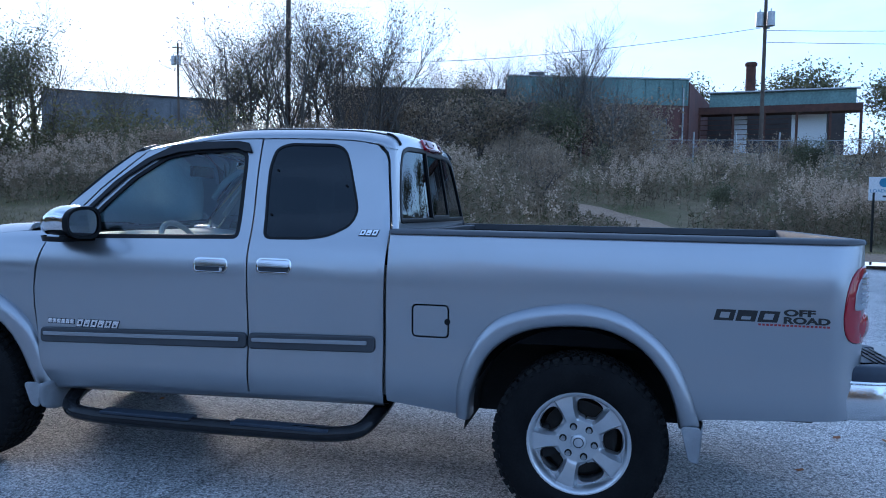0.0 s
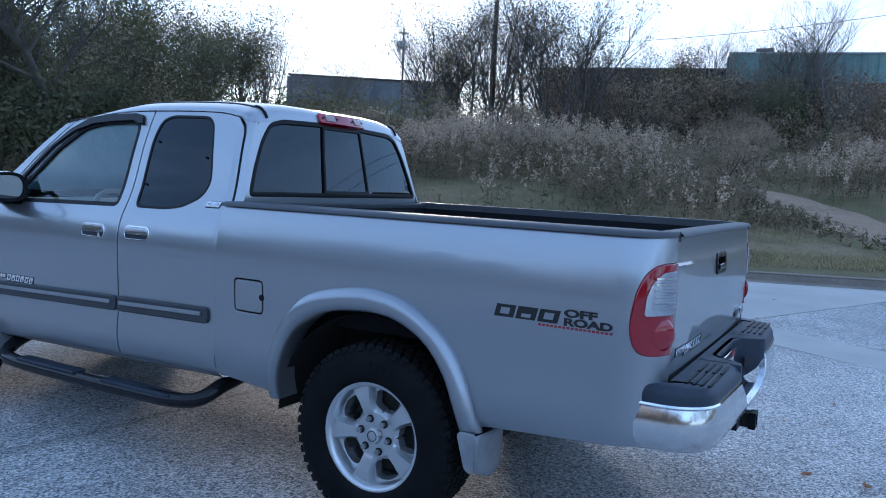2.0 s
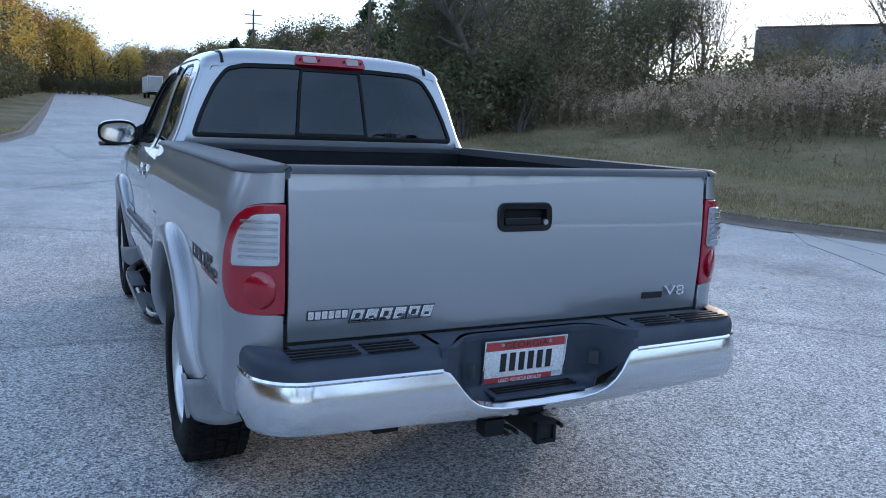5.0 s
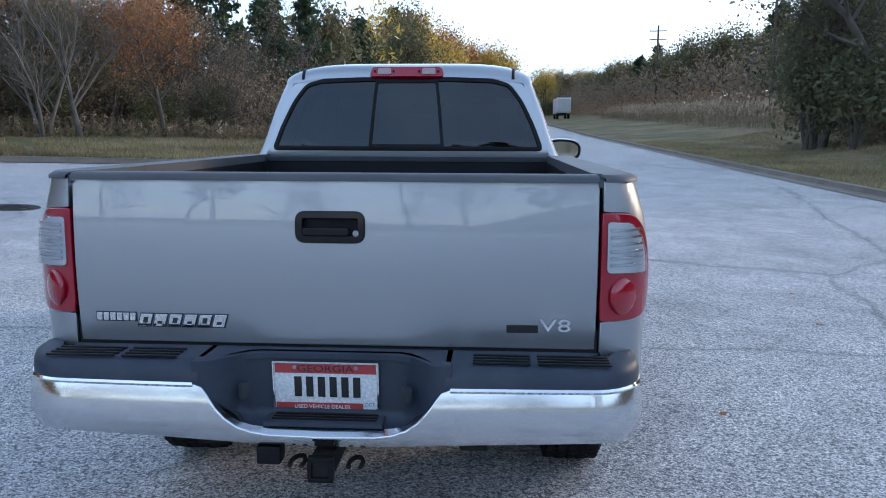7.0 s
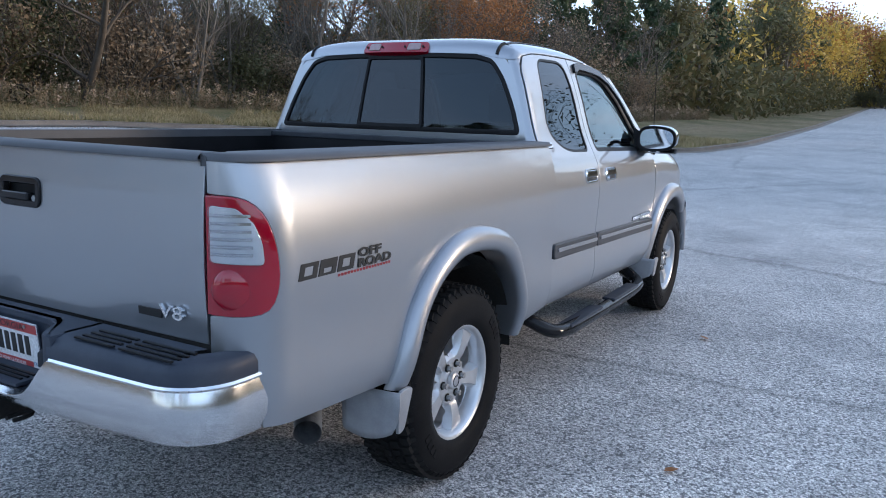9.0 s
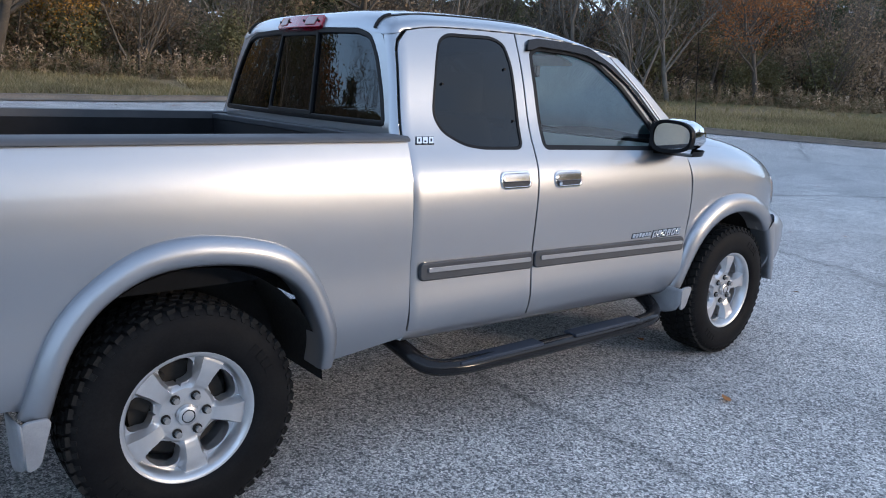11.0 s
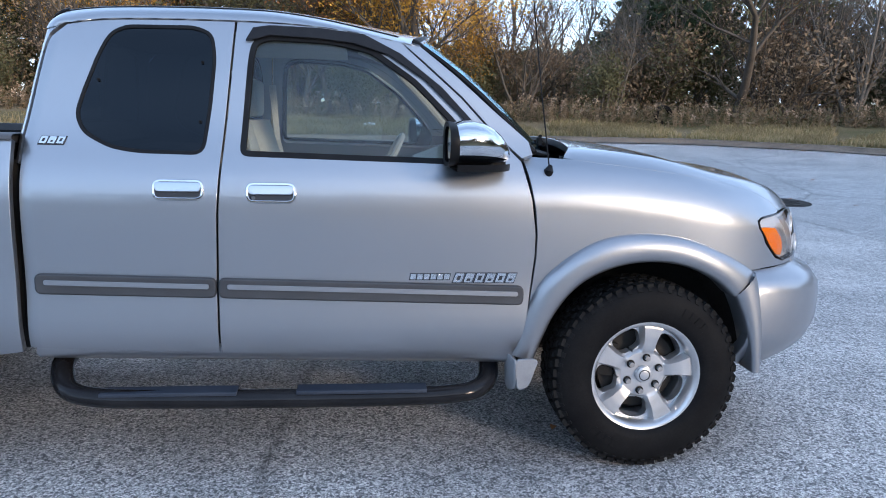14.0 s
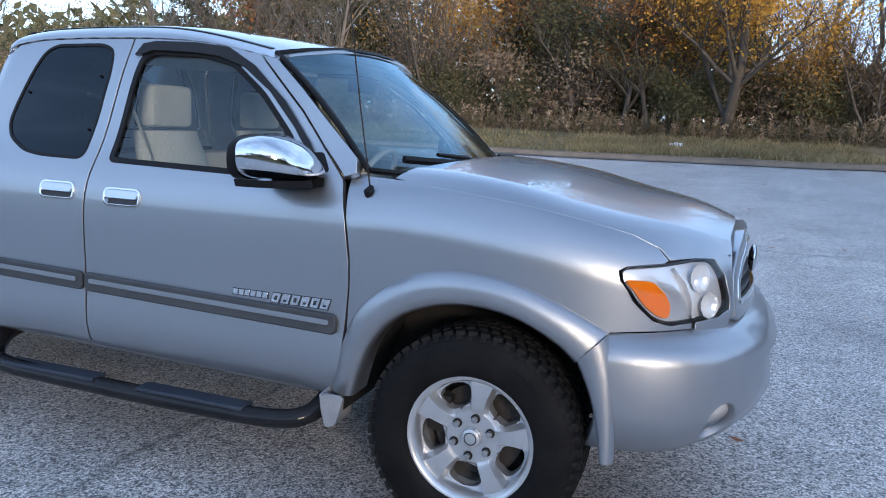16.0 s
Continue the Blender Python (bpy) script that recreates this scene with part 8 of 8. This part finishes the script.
dr = wall_with("door", (-3.4, -58.87), (-2.2, -58.56), 6.3, 8.7, 0.1, M_GREYWALL, bl, "grey boarded doorway")
part("roof_vent", box_bm((1.2, 1.0, 0.9), (6.8, -58.5, 12.0), 0.1), M_GREYWALL, bl)
part("downpipe", cyl_bm(0.06, 0.06, 5.4, (-4.6, -59.1, 8.4), "Z", 8), M_STEEL, bl)
lw = thing("low_wing", "dark low brick wing of the old factory", "building")
wall_with("wall", (8.9, -58.0), (22.5, -54.5), 5.0, 10.9, 0.4, M_DARKWALL, lw)
wall_with("coping", (8.9, -57.9), (22.6, -54.4), 10.9, 11.0, 0.5, M_GREYWALL, lw)
wall_with("wall", (22.5, -54.5), (19, -72), 5.0, 10.9, 0.4, M_DARKWALL, lw)
bm = bmesh.new()
bm.faces.new([bm.verts.new(p) for p in ((8.9, -58, 10.8), (22.5, -54.5, 10.8), (19, -72, 10.8), (5.5, -72, 10.8))])
part("roof", bm, M_DARKWALL, lw)

fb_ = thing("far_warehouse", "long flat-roofed grey warehouse behind the trees", "building")
wall_with("wall", (70.9, -79.9), (52.0, -93.0), 6.0, 15.4, 0.5, M_GREYWALL, fb_, "stained grey block wall")
for k in range(7):
    t = k / 6
    part("pilaster", box_bm((0.5, 0.7, 9.2), (70.9 - 18.9 * t, -79.6 - 13.1 * t, 10.6)), M_GREYWALL, fb_)
wall_with("coping", (71.2, -79.6), (51.8, -92.8), 15.4, 15.6, 0.7, M_DARKWALL, fb_)
wall_with("wall", (70.9, -79.9), (84, -98), 6.0, 15.4, 0.5, M_GREYWALL, fb_)
wall_with("wall", (52.0, -93.0), (64, -110), 6.0, 15.4, 0.5, M_GREYWALL, fb_)
bm = bmesh.new()
bm.faces.new([bm.verts.new(p) for p in ((70.9, -79.9, 15.3), (52, -93, 15.3), (64, -110, 15.3), (84, -98, 15.3))])
part("roof", bm, M_DARKWALL, fb_)

# open shed with a teal roof edge
sh = thing("open_shed", "rusty open industrial shed with a teal roof edge", "building")
wall_with("roof_edge", (-7.4, -67.3), (-18.6, -65.3), 10.55, 11.75, 0.3, M_TEAL, sh, "faded teal fascia")
wall_with("canopy", (-6.2, -65.9), (-18.6, -63.6), 9.7, 10.3, 1.8, M_RUST, sh, "rusty steel canopy")
wall_with("gutter", (-7.2, -67.0), (-18.8, -65.0), 11.75, 11.85, 0.5, M_STEEL, sh)
for t in (0.0, 0.22, 0.42, 0.62, 0.82, 1.0):
    part("post", box_bm((0.18, 0.18, 4.0), (-6.4 - 12.0 * t, -65.2 + 2.2 * t, 8.0)), M_RUST, sh)
wall_with("wall_sheet", (-13.8, -65.6), (-16.4, -65.2), 6.5, 9.7, 0.15, M_WHITE, sh, "pale sheet panel")
wall_with("wall_sheet", (-9.4, -66.5), (-10.4, -66.3), 6.5, 9.7, 0.15, M_WHITE, sh)
wall_with("back_wall", (-7.4, -72), (-19, -70), 6.0, 11.0, 0.3, M_DARKWALL, sh)
for k in range(6):
    wall_with("cross_rail", (-6.5, -66.0 - k * 0.02), (-13.5, -65.0 - k * 0.02), 7.2 + k * 0.42, 7.26 + k * 0.42, 0.06, M_RUST, sh)
stack = thing("smokestack", "rusty round steel smokestack", "chimney")
part("flue", cyl_bm(0.5, 0.45, 9.0, (-11.8, -74.8, 11.3), "Z", 18), M_RUST, stack)
part("flue_band", cyl_bm(0.56, 0.56, 0.25, (-11.8, -74.8, 15.6), "Z", 18), M_RUST, stack)
part("roof_box", box_bm((1.6, 1.2, 1.0), (-14.8, -70, 12.0), 0.05), M_GREYWALL, sh, "grey roof vent")

# chain-link fence
fe = thing("fence", "galvanised chain-link fence on the bank", "fence")
fpts = [(-2.0, -47.8), (-4.5, -47.5), (-7.0, -47.2), (-9.5, -46.9), (-12.0, -46.4), (-14.5, -45.9), (-17.0, -45.4)]
for x, y in fpts:
    z = land_height(x, y)
    part("post", cyl_bm(0.05, 0.05, 2.3, (x, y, z + 1.1), "Z", 8), M_STEEL, fe)
for (x0, y0), (x1, y1) in zip(fpts, fpts[1:]):
    for hh in (0.25, 1.75):
        v, f = tube([(x0, y0, land_height(x0, y0) + hh), (x1, y1, land_height(x1, y1) + hh)], 0.025, 6)
        link_mesh("rail", v, f, M_STEEL, fe)
    vv, ff = [], []
    for k in range(22):
        for sl in (-1, 1):
            t0 = k / 21
            t1 = min(1, max(0, t0 + sl * 0.35))
            a = Vector((x0 + (x1 - x0) * t0, y0 + (y1 - y0) * t0, land_height(x0, y0) + 0.2))
            b = Vector((x0 + (x1 - x0) * t1, y0 + (y1 - y0) * t1, land_height(x0, y0) + 1.75))
            v, f = tube([a, b], 0.004, 3, cap=False)
            n0 = len(vv)
            vv += v
            ff += [tuple(i + n0 for i in q) for q in f]
    link_mesh("mesh_wire", vv, ff, M_STEEL, fe, False)


# utility poles and cables
def pole(x, y, top, label, arms=(), cans=0, lean=0.0, r=0.13, drop=1.9):
    z = land_height(x, y)
    p = thing("utility_pole", label, "utility pole", "utility poles", at=(x, y, z))
    v, f = tube([(0, 0, -0.3), (lean * 0.5, 0, (top - z) * 0.5), (lean, 0, top - z)], [r * 1.15, r, r * 0.8], 10)
    link_mesh("shaft", v, f, M_TIMBER, p)
    for hz, ln, ang in arms:
        rot = Matrix.Rotation(radians(ang), 3, "Z")
        part("crossarm", box_bm((ln, 0.1, 0.12), (lean, 0, top - z - hz), 0.01, 1, rot), M_TIMBER, p)
        for q in (-0.46, -0.2, 0.2, 0.46):
            c = rot @ Vector((ln * q, 0, 0))
            part("insulator", cyl_bm(0.045, 0.025, 0.14, (lean + c.x, c.y, top - z - hz + 0.12), "Z", 8), M_WHITE, p)
    for k in range(cans):
        a = 0.4 + k * 2.0
        part("transformer", cyl_bm(0.27, 0.27, 0.95, (lean + 0.42 * math.cos(a), 0.42 * math.sin(a), top - z - drop), "Z", 16), M_STEEL, p, "grey transformer can")
        part("bushing", cyl_bm(0.06, 0.03, 0.25, (lean + 0.42 * math.cos(a), 0.42 * math.sin(a), top - z - drop + 0.6), "Z", 8), M_WHITE, p)
    return p


pole(-9.4, -53.0, 18.0, "weathered timber pole with three transformer cans", [(0.4, 2.0, 10)], 3, drop=3.3)
pole(21.0, -42.2, 19.0, "tall plain utility pole among the trees", [(3.6, 2.6, 20)], 0, r=0.16)
pole(47.4, -72.1, 18.9, "leaning pole with a dark transformer", [(0.5, 1.2, 30)], 2, 0.2)
pole(62.4, -23.2, 15.5, "tall timber pole with crossarms", [(0.6, 2.6, 70), (1.4, 2.2, 70)], 0)
pole(114.2, -24.5, 17.2, "tall timber pole above the woods", [(0.8, 2.4, 80), (2.0, 2.4, 80)], 0, r=0.16)
pole(66, 15.5, 12.5, "thin timber pole before the woods", [(0.5, 1.8, 80)], 0)
pole(85.0, -55.0, 17.0, "far timber pole by the warehouse", [], 0)


def cable(p0, p1, sag, name="power_cable"):
    pts = [Vector(p0).lerp(Vector(p1), t) - Vector((0, 0, sag * 4 * t * (1 - t))) for t in np.linspace(0, 1, 16)]
    v, f = tube(pts, 0.018, 4)
    tagged(link_mesh(name, v, f, M_WIRE), "thin dark overhead power cable", "cable", "overhead cables")


cable((-9.4, -53.0, 14.0), (-60, -46, 14.5), 1.2)
cable((-9.4, -53.0, 13.2), (-60, -40, 11.5), 1.0)
cable((-9.4, -53.0, 14.2), (47.4, -72.1, 18.0), 1.8)
cable((21.0, -42.2, 15.4), (62.4, -23.2, 15.0), 1.5)

# sign by the drive, and the truck trailer far up the road
sgn = thing("notice_sign", "white loading sign on a thin post by the drive", "sign", at=(-6.79, -18, land_height(-6.79, -18)))
sz = 2.11 - land_height(-6.79, -18)
face_m = Matrix.Translation((0, 0, sz)) @ Matrix.Rotation(radians(180 - 14), 4, "Z") @ Matrix.Rotation(radians(90), 4, "X")
bm = box_bm((0.64, 0.62, 0.02), (0, 0, 0), 0.006, 1)
bm.transform(face_m)
part("board", bm, M_WHITE, sgn)
bm = cyl_bm(0.12, 0.12, 0.012, (0.04, 0.16, 0.012), "Z", 24)
bm.transform(face_m)
part("logo_disc", bm, M_BLUE, sgn, "plain blue disc")
text_mesh("sign_word", "LOADING", 0.12, 0.003, M_BLUE, sgn, face_m @ Matrix.Translation((0, -0.06, 0.012)), 0.56)
bm = box_bm((0.22, 0.05, 0.008), (0.12, -0.2, 0.012))
bm.transform(face_m)
part("sign_bar", bm, M_INK, sgn)
for px in (-0.2, 0.2):
    part("post", box_bm((0.05, 0.05, sz + 0.2), (px * math.cos(radians(166)), px * math.sin(radians(166)), sz / 2 - 0.2)), M_DARK, sgn)
tz = land_height(150, -13.9)
tr = thing("box_trailer", "white box trailer parked far up the road", "trailer", at=(150, -13.9, tz))
part("box", box_bm((10, 2.6, 2.8), (0, 0, 2.5), 0.05, 1), M_WHITE, tr)
part("rear_door", box_bm((0.04, 2.4, 2.5), (-5.03, 0, 2.45), 0.01, 1), M_STEEL, tr)
part("chassis", box_bm((9.6, 1.2, 0.3), (0, 0, 0.95)), M_DARK, tr)
for dx in (-3.6, -2.4, 3.4):
    for dy in (-1, 1):
        part("wheel", cyl_bm(0.5, 0.5, 0.35, (dx, dy * 1.05, 0.5), "Y", 16), M_RUBBER, tr)

# litter: a pale bag and scraps by the far kerb, leaves on the asphalt
bag = thing("plastic_bag", "crumpled white plastic bag lying in the grass", "litter", at=(2.5, 19.8, land_height(2.5, 19.8)))
bm = bmesh.new()
bmesh.ops.create_icosphere(bm, subdivisions=3, radius=0.17)
for v_ in bm.verts:
    k = 1 + 0.45 * noise.noise(v_.co * 9)
    v_.co = Vector((v_.co.x * k * 1.3, v_.co.y * k, max(-0.02, v_.co.z * k * 0.65)))
part("film", bm, M_WHITE, bag)
tyr = thing("old_tyre", "discarded black tyre in the weeds", "tyre", at=(12.6, 22.2, land_height(12.6, 22.2) + 0.3))
v, f = lathe([(0.2, -0.1), (0.3, -0.11), (0.34, 0), (0.3, 0.11), (0.2, 0.1)], 28)
link_mesh("carcass", v, f, M_RUBBER, tyr)
rng = random.Random(4)
lv, lf = [], []
for i in range(420):
    if i < 230:
        t = rng.random()
        j = rng.randint(5, 10)
        a, b = Vector(NORTH[j]), Vector(NORTH[j + 1])
        p = a.lerp(b, t)
        n_ = Vector((-(b - a).y, (b - a).x)).normalized()
        p = p + n_ * abs(rng.gauss(0.2, 0.6))
    else:
        p = Vector((rng.uniform(-6, 12), rng.uniform(-9, 14)))
    z = lot_height(p.x, p.y) + 0.012
    s = rng.uniform(0.02, 0.05)
    a = rng.random() * 6.28
    k = len(lv)
    for q in range(5):
        rr = s * (0.6 + 0.5 * (q % 2))
        lv.append((p.x + rr * math.cos(a + q * 1.257), p.y + rr * math.sin(a + q * 1.257), z + rng.uniform(-0.004, 0.012)))
    lf.append(tuple(range(k, k + 5)))
tagged(link_mesh("fallen_leaves", lv, lf, M_LEAF_ORANGE, None, False), "small brown fallen leaves on the asphalt", "leaves", kind="stuff")
